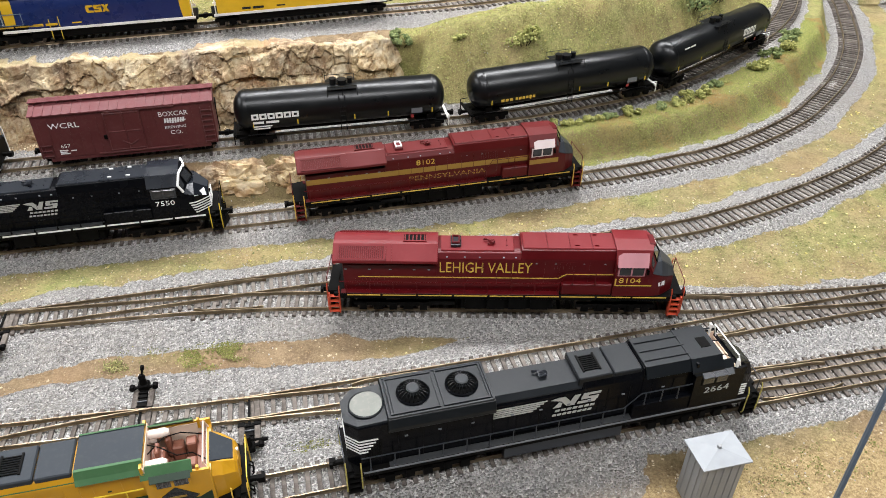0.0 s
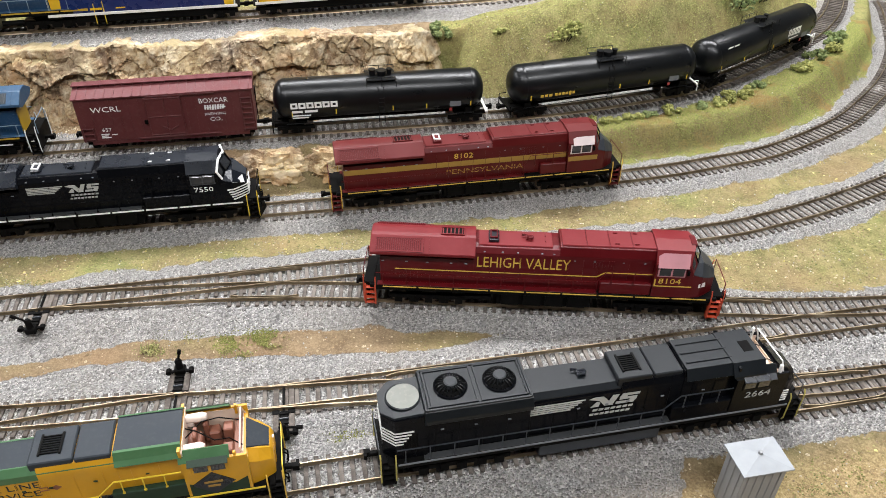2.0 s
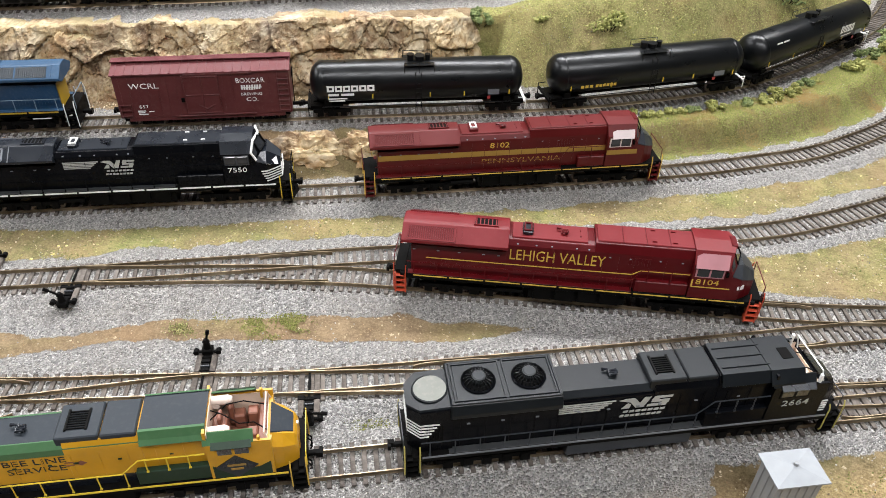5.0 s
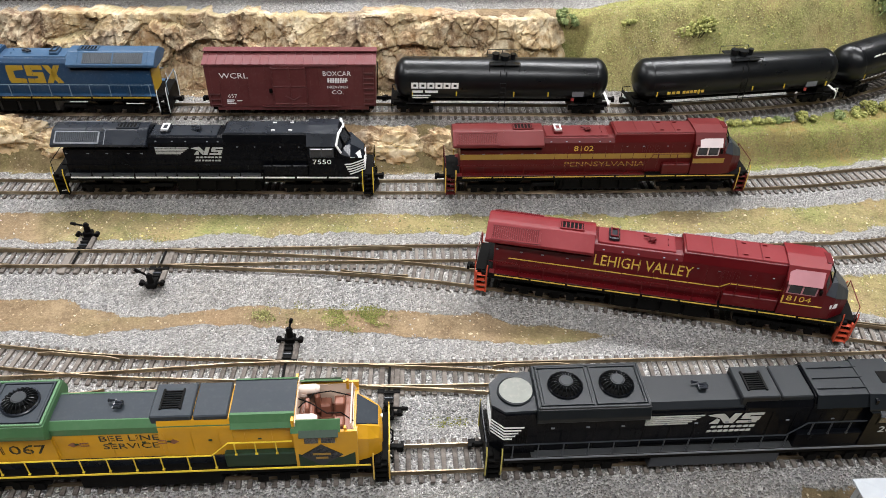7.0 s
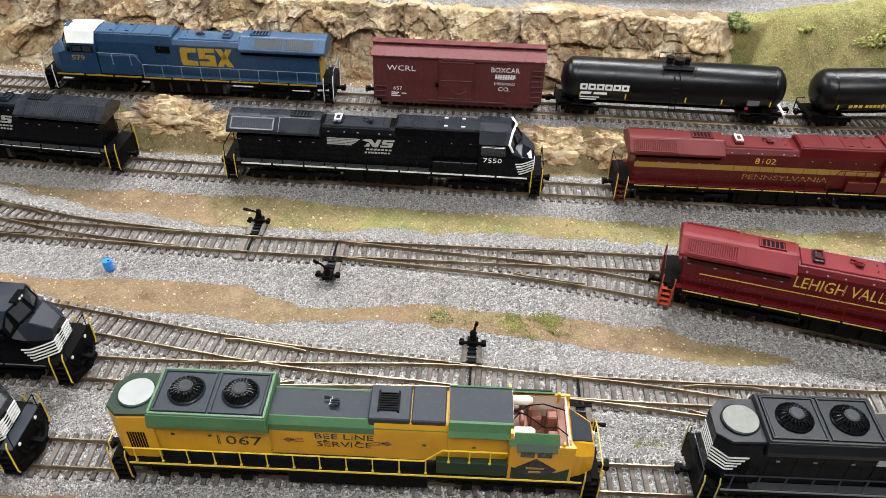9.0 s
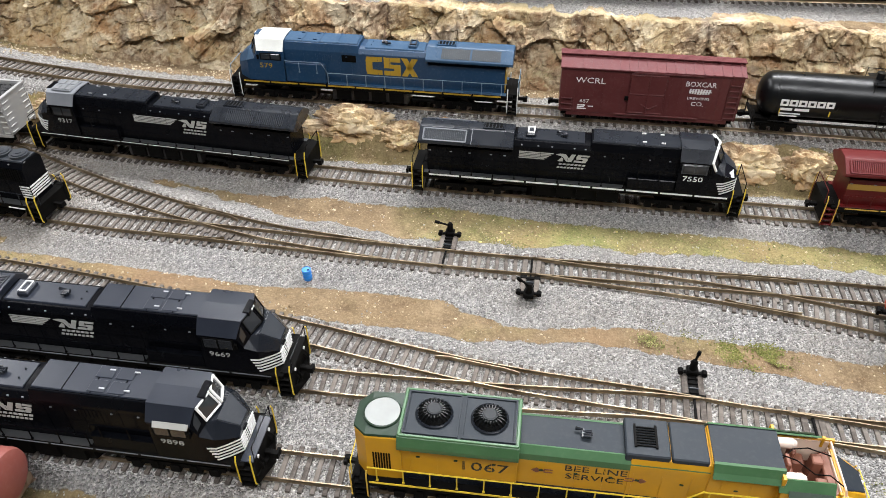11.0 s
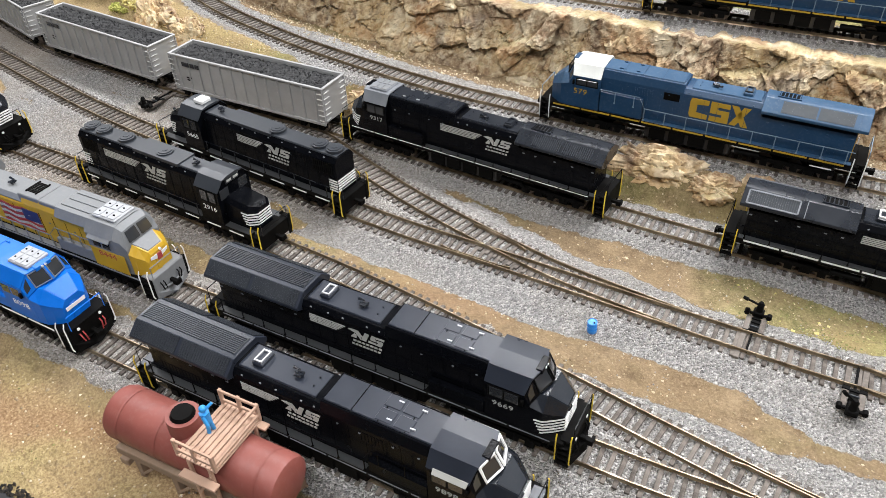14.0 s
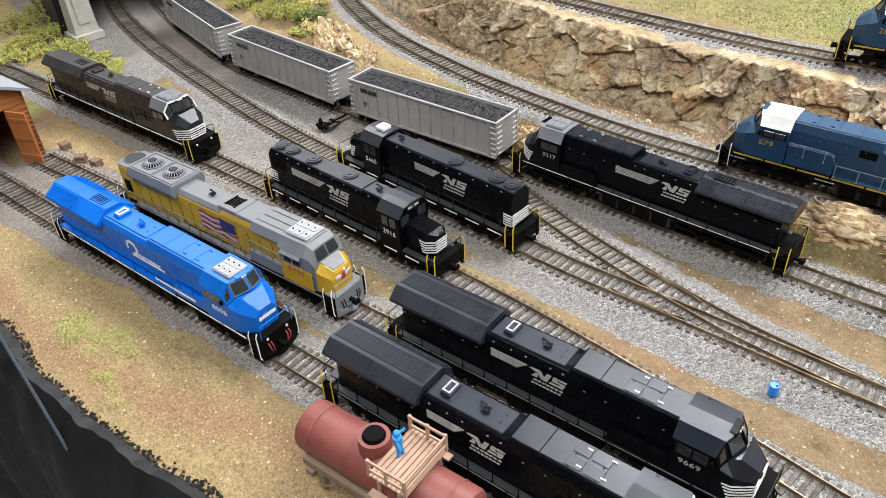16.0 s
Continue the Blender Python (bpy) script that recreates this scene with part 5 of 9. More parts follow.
        if L.get("hatch"):
            unit = part("roof_unit", rbox(77, 97, -9, 9, 54.2, 55.8, 0.5), L["hatch"], cab, "pale rooftop air conditioner")
            for k in range(3):
                for y in (-4.4, 4.4):
                    part("unit_panel", rbox(78 + k * 6.2, 83.2 + k * 6.2, y - 3.6, y + 3.6, 55.7, 56.4, 0.2), L["hatch"], unit)
                    part("unit_bolt", cyl(bmesh.new(), (80.6 + k * 6.2, y, 56.3), (80.6 + k * 6.2, y, 56.9), 0.6, 0.6, 8), UNDER, unit)
        for s in (-1, 1):
            bm = bmesh.new()
            q = [(104.1, s * 1.0, 50.0), (104.1, s * 9.2, 49.6), (107.0, s * 9.8, 42.6), (107.0, s * 1.0, 42.6)]
            top_v = [bm.verts.new((p[0] + 0.5, p[1], p[2] + 0.2)) for p in q]
            low_v = [bm.verts.new((p[0] - 0.8, p[1], p[2] - 0.2)) for p in q]
            bm.faces.new(top_v)
            bm.faces.new(low_v[::-1])
            for i in range(4):
                bm.faces.new((top_v[i], top_v[(i + 1) % 4], low_v[(i + 1) % 4], low_v[i]))
            bmesh.ops.recalc_face_normals(bm, faces=bm.faces[:])
            part("windscreen", bm, GLASS, cab)
    for s in (-1, 1):
        part("window_frame", rbox(79, 96, *sorted((s * 16.3, s * 16.9)), 35.4, 44.6, 0.2), L.get("winframe", UNDER), cab)
        for a in (80, 88.2):
            part("side_window", rbox(a, a + 7.0, *sorted((s * 16.4, s * 17.0)), 36.4, 43.8, 0.2), GLASS, cab)
        part("awning", prism([(s * 16.4, 45.2), (s * 16.4, 46.0), (s * 19.2, 43.8), (s * 19.0, 43.2)], 78, 97), L.get("awning", roof), cab)
    bm = bmesh.new()
    loft(bm, [[(x, -h, 18.6), (x, h, 18.6), (x, h, zt - 5), (x, h * 0.66, zt), (x, -h * 0.66, zt), (x, -h, zt - 5)] for x, h, zt in ((105.2, 14.8, 41.2), (111.0, 13.2, 38.6), (116.4, 10.2, 35.5), (117.6, 9.2, 33.0))])
    part("nose", bm, L.get("nose", cabm), e)
    bm = bmesh.new()
    loft(bm, [[(105.4, -9.8, 41.3), (105.4, 9.8, 41.3), (105.4, 9.4, 41.9), (105.4, -9.4, 41.9)], [(116.0, -6.0, 35.7), (116.0, 6.0, 35.7), (116.0, 5.6, 36.4), (116.0, -5.6, 36.4)]])
    part("nose_top", bm, L.get("nose_top", SHEENBLACK), e)
    part("front_door", rbox(117.2, 118.0, -3.4, -0.2, 17.0, 31.0, 0.2), L.get("nose", cabm), e)
    if L.get("pilot"):
        part("pilot_face", rbox(120.9, 121.8, -14.2, 14.2, 3.0, 19.0, 0.3), L["pilot"], e)
        bm = bmesh.new()
        loft(bm, [[(120.8 + d, -14, 1.2), (120.8 + d, -14, 7.5), (124.2 + d, 0, 8.0), (120.8 + d, 14, 7.5), (120.8 + d, 14, 1.2), (125.0 + d, 0, 1.0)] for d in (0, 0.6)])
        part("pilot_plow", bm, L["pilot"], e)
        part("end_deck", rbox(112, 121, -14.4, 14.4, 18.4, 19.3, 0.2), L["pilot"], e)
    if L.get("nose_band"):
        part("nose_wing", plate_on([(117.9, -7.4, 29.6), (117.9, 0, 27.2), (118.2, 0, 31.4), (118.2, -7.4, 32.0)], 0.3), WHITE, e, "white wing emblem")
        part("nose_wing", plate_on([(117.9, 7.4, 29.6), (117.9, 0, 27.2), (118.2, 0, 31.4), (118.2, 7.4, 32.0)], 0.3), WHITE, e, "white wing emblem")
        part("nose_shield", rbox(118.0, 118.5, -2.2, 2.2, 26.4, 31.8, 0.3), L["nose_band"], e, "red and blue shield emblem")
    for y in (-9, -6.5, 6.5, 9):
        part("air_hose", tube(bmesh.new(), [(121.2, y, 13.5), (123.0, y, 11.5), (123.0, y * 0.9, 7.0), (122.0, y * 0.8, 6.0)], 0.45), UNDER, e)
    part("headlight", cyl(bmesh.new(), (117.0, 2.0, 33.0), (118.2, 2.0, 33.0), 1.0, 1.0, 10), WHITE, e)
    if L.get("bars"):
        nose_bars(e, 105.4, 111.4, 14.85, 19.5, WHITE, n=5)
    for s in (-1, 1):
        for end in (-1, 1):
            steps(e, end * 117.0, s * 15.0, s, stepm, stepm)
            for a, top_z in ((121.2, 27.0), (113.2, 25.0)):
                rail_run(e, [(end * a, s * 16.0, 4), (end * a, s * 16.9, 6), (end * a, s * 16.9, top_z - 3), (end * a, s * 15.6, top_z)], L.get("grab", rails), 0.42, "grab_rail")
        zr = 28.8
        rail_run(e, [(-112.5, s * 16.2, zr), (34, s * 16.2, zr), (43, s * 16.2, 38.0), (74, s * 16.2, 38.0)], rails, 0.4)
        for k in range(12):
            stanchion(e, -108 + k * 13.0, s * 16.2, 18.6, zr, rails)
        for a in (46, 56, 66):
            stanchion(e, a, s * 16.2, 28.6, 38.0, rails)
    for end in (-1, 1):
        rail_run(e, [(end * 121.4, -13, 17), (end * 121.4, -13, 28), (end * 121.4, 13, 28), (end * 121.4, 13, 17)], rails, 0.34, "end_rail")
    coupler(e, 120.5)
    coupler(e, -120.5, s=-1)
    horn(e, -12, 49.4, L.get("hornm", SHEENBLACK))
    for s in (-1, 1):
        if L.get("number"):
            lettering(L["number"], L.get("num_size", 4.6), L["num_mat"], e, L.get("num_x", 90), s * L.get("num_y", 16.75), L.get("num_z", 31.0), s, "road_number", L.get("num_w", 1.25))
    return e


def gp_loco(name, label, L):
    """A shorter road switcher with a low nose, narrow hood and small roof fans. Front is +x."""
    e = thing(name, label, "locomotive", "locomotives on the layout")
    body, roof, rails = L["body"], L["roof"], L["rails"]
    fr = rbox(-97, 97, -16.4, 16.4, 12.6, 16.6, 0.3)
    box(fr, -101, -97.2, -14.5, 14.5, 5.0, 16.4)
    box(fr, 97.2, 101, -14.5, 14.5, 5.0, 16.4)
    part("underframe", fr, UNDER, e)
    for s in (-1, 1):
        bm = bmesh.new()
        for k in range(8):
            box(bm, -90 + k * 23, -76 + k * 23, *sorted((s * 16.4, s * 16.75)), 13.2, 14.2)
        part("sill_stripe", bm, WHITE, e)
        bm = bmesh.new()
        cyl(bm, (-24, s * 13, 14.5), (24, s * 13, 14.5), 2.3, 2.3, 12)
        part("air_tank", bm, UNDER, e)
    part("fuel_tank", prism([(-10, 2.6), (10, 2.6), (14.4, 6), (14.4, 12.4), (-14.4, 12.4), (-14.4, 6)], -25, 25, 0.4), UNDER, e)
    truck(e, -62, L.get("axles", 2), 30 if L.get("axles", 2) == 2 else 20, 5.8)
    truck(e, 62, L.get("axles", 2), 30 if L.get("axles", 2) == 2 else 20, 5.8)
    part("long_hood", prism(roofed(10.6, 16.6, 44.5, 7.6, 48.8), -95, 44, 0.3), body, e)
    part("hood_roof", prism([(-7.8, 48.2), (7.8, 48.2), (7.0, 49.4), (-7.0, 49.4)], -94, 43, 0.2), roof, e)
    bm = bmesh.new()
    box(bm, -30, 20, -8.6, 8.6, 47.8, 50.4)
    part("blower_housing", bm, roof, e)
    for x in L["fans"]:
        def cap():
            b = cyl(bmesh.new(), (0, 0, 0), (0, 0, 2.2), 6.6, 6.6, 22)
            cyl(b, (0, 0, 2.1), (0, 0, 2.9), 5.4, 5.0, 22)
            cyl(b, (0, 0, 2.8), (0, 0, 3.3), 2.4, 2.2, 16)
            return b
        shared_part(("capfan", roof.name), cap, "fan", roof, e, shift(x, 0, 49.2), "small capped roof fan", True)
    for s in (-1, 1):
        bm = bmesh.new()
        for a in range(-88, 42, 11):
            box(bm, a - 0.14, a + 0.14, *sorted((s * 10.6, s * 10.85)), 19, 43)
        part("door_seam", bm, UNDER, e)
        louvre(e, -92, -72, 10.6, 34, 44, UNDER, 10, s, "radiator_grille")
    bm = bmesh.new()
    def ring(x, hw, zt):
        return [(x, -hw, 16.6), (x, hw, 16.6), (x, hw, 44.5), (x, hw * 0.62, zt), (x, -hw * 0.62, zt), (x, -hw, 44.5)]
    loft(bm, [ring(44, 16.0, 51.5), ring(66, 16.0, 51.5)])
    cab = part("cab", bm, body, e)
    bm = bmesh.new()
    loft(bm, [[(x, -16.6, 44.3), (x, -10.2, 51.6), (x, -4, 52.8), (x, 4, 52.8), (x, 10.2, 51.6), (x, 16.6, 44.3), (x, 10, 51.0), (x, -10, 51.0)] for x in (43.2, 67.5)])
    part("cab_roof", bm, roof, cab)
    if L.get("hatch"):
        part("roof_unit", rbox(48, 58, -5, 5, 52.2, 55.6, 0.6), L["hatch"], cab, "white rooftop air conditioner")
    for s in (-1, 1):
        part("window_frame", rbox(47, 64, *sorted((s * 15.7, s * 16.3)), 33, 43.4, 0.2), UNDER, cab)
        for a in (48, 56.4):
            part("side_window", rbox(a, a + 6.6, *sorted((s * 15.8, s * 16.4)), 34, 42.4, 0.2), GLASS, cab)
        part("windscreen", rbox(65.8, 66.4, *sorted((s * 5.0, s * 13.5)), 36, 44, 0.2), GLASS, cab)
    part("number_board", rbox(65.4, 66.8, -6.5, 6.5, 46.2, 50.4, 0.3), SHEENBLACK, cab)
    bm = bmesh.new()
    loft(bm, [[(x, -h, 16.6), (x, h, 16.6), (x, h, zt - 3.4), (x, h - 2.8, zt), (x, -h + 2.8, zt), (x, -h, zt - 3.4)] for x, h, zt in ((66.2, 10.8, 37.0), (87.5, 10.8, 35.0), (93.4, 6.2, 33.6))])
    part("nose", bm, body, e)
    part("nose_light", cyl(bmesh.new(), (93.0, 0, 35.0), (93.8, 0, 35.0), 1.2, 1.2, 10), DARKGREY, e)
    for s in (-1, 1):
        for k in range(5):
            bm = bmesh.new()
            z0 = 20.0 + k * 2.2
            pts = [(84.0 - k * 0.7, 10.9), (87.6, 10.9), (93.5, 6.35)]
            for (xa, ya), (xb, yb) in zip(pts, pts[1:]):
                vs = [bm.verts.new(v) for v in ((xa, s * ya, z0), (xb, s * yb, z0), (xb, s * yb, z0 + 1.2), (xa, s * ya, z0 + 1.2), (xa, s * (ya + 0.16), z0), (xb, s * (yb + 0.16), z0), (xb, s * (yb + 0.16), z0 + 1.2), (xa, s * (ya + 0.16), z0 + 1.2))]
                for f in ((0, 1, 2, 3), (4, 5, 6, 7), (0, 1, 5, 4), (3, 2, 6, 7)):
                    bm.faces.new([vs[i] for i in f])
            bmesh.ops.recalc_face_normals(bm, faces=bm.faces[:])
            part("nose_stripe", bm, WHITE, e, "white nose stripe")
        part("board_text", rbox(66.7, 67.1, *sorted((s * 1.0, s * 5.6)), 47.4, 49.2, 0.1), PALEPLATE, e, "pale number board")
        part("walkway", rbox(-93, 43, *sorted((s * 10.7, s * 16.2)), 16.4, 16.9, 0.1), WALKGREY, e, "dull grey tread plate")
        part("walkway", rbox(67, 95, *sorted((s * 10.9, s * 16.2)), 16.4, 16.9, 0.1), WALKGREY, e, "dull grey tread plate")
        for a in range(-84, 40, 14):
            part("eye_bolt", rbox(a - 0.7, a + 0.7, *sorted((s * 9.0, s * 9.7)), 46.6, 47.4, 0.1), MIDGREY, e)
    for k in range(5):
        for x, hw in ((93.6, 6.2), (-95.2, 9.8)):
            part("end_stripe", rbox(x - 0.2, x + 0.2, -hw, hw, 20.0 + k * 2.2, 21.2 + k * 2.2, 0.05), WHITE, e, "white end stripe")
    nose_bars(e, -95, -87, 10.7, 20.0, WHITE, n=5, pitch=2.2, th=1.2)
    for s in (-1, 1):
        for end in (-1, 1):
            steps(e, end * 97.5, s * 15.0, s, UNDER, UNDER)
            for a, top_z in ((101.2, 26.0), (93.6, 24.0)):
                rail_run(e, [(end * a, s * 16.0, 3), (end * a, s * 16.8, 5), (end * a, s * 16.8, top_z - 3), (end * a, s * 15.4, top_z)], L["grab"], 0.5, "grab_rail")
        rail_run(e, [(-93, s * 16, 26.6), (42, s * 16, 26.6)], rails)
        for k in range(9):
            stanchion(e, -88 + k * 16, s * 16, 16.6, 26.6, rails)
        lettering(L["number"], 4.2, WHITE, e, 55, s * 16.1, 28.0, s, "road_number", 1.2)
        horse_mark(e, L.get("mark_x", -22), 27.5, 10.75, s, 14.0, 56, ladder=L.get("ladder", 24.0))
    for end in (-1, 1):
        rail_run(e, [(end * 101.4, -13, 17), (end * 101.4, -13, 27), (end * 101.4, 13, 27), (end * 101.4, 13, 17)], rails, 0.4, "end_rail")
    coupler(e, 100.5)
    coupler(e, -100.5, s=-1)
    horn(e, 30, 49.6, SHEENBLACK)
    return e


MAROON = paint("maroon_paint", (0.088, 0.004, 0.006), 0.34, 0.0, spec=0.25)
# the sides' maroon again, lightened for roofs because they catch more light
MAROONLIT = paint("maroon_lit", (0.145, 0.009, 0.012), 0.40, 0.02, spec=0.3)
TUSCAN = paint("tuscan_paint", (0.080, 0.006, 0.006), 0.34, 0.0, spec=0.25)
# tuscan lightened in the same way for its better lit roofs
TUSCANLIT = paint("tuscan_lit", (0.100, 0.010, 0.010), 0.40, 0.0, spec=0.3)
GOLD = paint("gold_stripe", (0.62, 0.40, 0.06), 0.5, 0.04)
DULLGOLD = paint("dull_gold", (0.30, 0.175, 0.030), 0.5, 0.04)
YELLOW = paint("safety_yellow", (0.72, 0.52, 0.04), 0.45, 0.04)
ORANGE = paint("vermilion_paint", (0.46, 0.055, 0.02), 0.45, 0.05)
DARKGREY = paint("dark_grey_paint", (0.025, 0.029, 0.0355), 0.34, 0.02)
# black roof colour with the ceiling lamps' cool sheen mixed in
SHEENROOF = paint("sheen_roof", (0.0175, 0.0215, 0.0315), 0.31, 0.006, spec=0.45)
# black roof greyed and blued for the light it catches from above
COALSHEEN = paint("coal_sheen_paint", (0.0058, 0.0078, 0.0098), 0.38, 0.008, spec=0.25)
SCREENGREY = paint("screen_grey", (0.040, 0.047, 0.054), 0.42, 0.04)
WALKGREY = paint("tread_grey", (0.030, 0.032, 0.034), 0.5, 0.03)
PALEPLATE = paint("pale_plate", (0.45, 0.45, 0.42), 0.5, 0.03)
MIDGREY = paint("mid_grey_paint", (0.15, 0.16, 0.175), 0.45, 0.08)
PALEPINK = paint("pale_awning", (0.44, 0.19, 0.21), 0.5, 0.06)
PALEAWN = paint("greyish_awning", (0.56, 0.47, 0.46), 0.5, 0.05)
LIME = paint("bright_trim", (0.80, 0.78, 0.74), 0.5, 0.05)
BEEYELLOW = paint("bee_yellow", (0.54, 0.275, 0.009), 0.40, 0.03)
BEEGREEN = paint("bee_green", (0.048, 0.125, 0.050), 0.42, 0.05)
BEEDARK = paint("bee_dark_green", (0.010, 0.027, 0.013), 0.40, 0.02, spec=0.3)
BEEGREY = paint("bee_roof_grey", (0.026, 0.032, 0.039), 0.5, 0.03, spec=0.2)
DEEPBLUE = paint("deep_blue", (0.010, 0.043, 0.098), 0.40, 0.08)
RAILBLUE = paint("rail_blue", (0.17, 0.235, 0.29), 0.45, 0.03)
# the deep blue made paler, for roof, nose top and walkways
PALERBLUE = paint("paler_blue", (0.022, 0.066, 0.130), 0.42, 0.10)
BLUEYELLOW = paint("blue_yellow", (0.41, 0.255, 0.02), 0.45, 0.04)
BRIGHTBLUE = paint("bright_blue", (0.003, 0.132, 0.56), 0.33, 0.02, spec=0.25)
UPYELLOW = paint("armour_yellow", (0.50, 0.30, 0.018), 0.42, 0.10)
PALEMETAL = paint("pale_metal", (0.34, 0.35, 0.365), 0.45, 0.1)
UPGREY = paint("harbour_grey", (0.165, 0.172, 0.178), 0.5, 0.12)
FLAGBLUE = paint("flag_blue", (0.02, 0.03, 0.11), 0.5, 0.05)
FLAGRED = paint("flag_red", (0.33, 0.04, 0.04), 0.5, 0.04)
CLIPWHITE = paint("clip_white", (0.72, 0.60, 0.52), 0.5, 0.03)
TAN = paint("bare_plastic", (0.70, 0.54, 0.42), 0.5, 0.04)
BROWNSEAT = paint("brown_interior", (0.20, 0.075, 0.045), 0.5, 0.05)
OFFWHITE = paint("offwhite_roof", (0.78, 0.79, 0.74), 0.5, 0.06)
WORNBLACK = paint("worn_black", (0.020, 0.0185, 0.018), 0.45, 0.08)


def put(ob, m, length=1.0):
    """Sets a vehicle on its line; length stretches it along its own axis."""
    ob.matrix_world = m @ Matrix.Diagonal((length, 1, 1, 1))
    return ob


NS = dict(body=BLACK, roof=SHEENBLACK, cab=BLACK, rails=BLACK, grab=YELLOW, stripe=WHITE, num_mat=MARKWHITE, bars=True, grille=DARKGREY, panel=UNDER, num_size=3.6, num_z=32.2, num_x=83, tab=MIDGREY)

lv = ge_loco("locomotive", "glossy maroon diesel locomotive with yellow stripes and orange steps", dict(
    body=MAROON, roof=MAROONLIT, cab=MAROON, rails=MAROON, grab=ORANGE, steps=ORANGE, stripe=GOLD, stripe_z=(17.9, 18.6), stripe_label="yellow sill stripe", num_mat=GOLD, number="8104", num_x=83, num_z=32.6,
    awning=PALEPINK, nose_top=DARKGREY, nose_shoulder=DARKGREY, nose=MAROON, grille=MAROONLIT, panel=MAROON, grille_frame=MAROONLIT, tab=MIDGREY, walk=MAROON, lip=MAROON, stackm=SHEENBLACK, hornm=MAROON, lug=MAROONLIT, board=MAROON, winframe=PALEPINK, cab_roof=MAROONLIT, box=MAROON))
for s in (-1, 1):
    lettering("LEHIGH VALLEY", 8.8, GOLD, lv, -14, s * 12.3, 38.6, s, "lettering", 0.73)
    plates([rect(-100, 36, 0, 0.7), [(36, 0), (41, 3.6), (41, 4.3), (35.5, 0.7)], rect(41, 76, 3.6, 4.3), ], s * 12.25, GOLD, lv, -1, "pinstripe", "thin yellow pinstripe", (0, 30.2))
    plates([rect(73, 98, 28.2, 28.9), [(73, 28.2), (74, 28.2), (74, 34.4), (73, 34.4)]], s * 16.7, GOLD, lv, -1, "pinstripe", "thin yellow pinstripe")
    part("flag_emblem", plate_on([(103.0, s * 15.95, 27.6), (107.6, s * 13.9, 27.6), (107.2, s * 14.1, 31.2), (102.6, s * 16.0, 30.6)], 0.2), WHITE, lv, "small white flag emblem")
put(lv, on_line("diagonal", 0.1065), 0.988)

prr = ge_loco("locomotive", "tuscan red diesel locomotive with a broad gold side band", dict(
    body=TUSCAN, roof=TUSCANLIT, cab=TUSCAN, rails=TUSCAN, grab=GOLD, steps=TUSCAN, stripe=GOLD, stripe_z=(17.9, 18.6), num_mat=GOLD, awning=PALEAWN, winframe=PALEAWN, awning_y=14.0, awning_z=50.4, awning_x=76, nose_top=DARKGREY, nose_shoulder=DARKGREY, box_x=50, side_louvre=False, grille=TUSCANLIT, panel=TUSCAN, tab=MIDGREY, walk=TUSCAN, lip=WHITE, hornm=TUSCAN, lug=TUSCANLIT, board=TUSCAN, box=TUSCAN))
for s in (-1, 1):
    lettering("PENNSYLVANIA", 4.4, DULLGOLD, prr, 4, s * 12.35, 27.0, s, "lettering", 1.5)
    lettering("8102", 4.8, GOLD, prr, -14, s * 12.3, 41.0, s, "road_number", 1.2)
    plates([rect(-110, -47, 32.0, 36.6), rect(-47, 9.5, 32.0, 36.6)], s * 12.25, DULLGOLD, prr, -1, "gold_band", "broad dull gold band")
    plates([rect(9.5, 72.4, 32.0, 36.6)], s * 12.25, DULLGOLD, prr, -1, "gold_band", "broad dull gold band")
    plates([rect(72.8, 98.0, 29.8, 34.0)], s * 16.7, DULLGOLD, prr, -1, "gold_band", "broad dull gold band")
put(prr, on_line("second", 0.053))

ns1 = ge_loco("locomotive", "glossy black diesel locomotive with a bright white sill stripe", dict(NS, num_size=4.2, num_mat=WHITE, number="7550", flash=True, brow=WHITE, panel=SCREENGREY, grille=DARKGREY, grille_frame=MIDGREY, lip=WHITE, cab_roof=SHEENBLACK, winframe=DARKGREY, lug=WHITE))
ns2 = ge_loco("locomotive", "black diesel locomotive with a grey cab roof beside loaded hoppers", dict(NS, radiator="screen", tank=WORNBLACK, grille=DARKGREY, panel=SHEENBLACK, roof=SHEENBLACK, front_roof=SHEENBLACK, stripe_z=(18.1, 18.55), num_size=3.8, number="9317", cab_roof=MIDGREY, lip=SHEENBLACK))
ns3 = ge_loco("locomotive", "black diesel locomotive with a white windscreen frame beside the tank", dict(NS, radiator="ribbed", panel=SHEENBLACK, grille=DARKGREY, hatches=True, stripe_z=(17.9, 18.4), number="9898", screen_trim=WHITE, lip=SILVER, awning=PALEPLATE, awning_y=16.4, awning_z=47.2, awning_x=76, front_roof=SHEENROOF, roof=SHEENROOF, stripe=MIDGREY, box=BLACK, deck=SHEENROOF))
ns4 = ge_loco("locomotive", "black diesel locomotive with pale roof lugs and ribbed radiator", dict(NS, radiator="ribbed", panel=SHEENBLACK, grille=DARKGREY, hatches=True, stripe_z=(17.9, 18.4), number="9669", lip=SILVER, front_roof=SHEENROOF, roof=SHEENROOF, stripe=MIDGREY, box=BLACK))
ns5 = ge_loco("locomotive", "weathered brownish black diesel locomotive with a white cab brow", dict(NS, radiator="plain", body=WORNBLACK, roof=WORNBLACK, cab=WORNBLACK, number="", brow=WHITE, cab_roof=MIDGREY, lip=WORNBLACK, lug=WHITE))
for ob in (ns1, ns2, ns3, ns4, ns5):
    for s in (-1, 1):
        horse_mark(ob, -16, 29.5, 12.3, s, 13.0, 50, ladder=36.0 if ob is ns2 else 24.0)
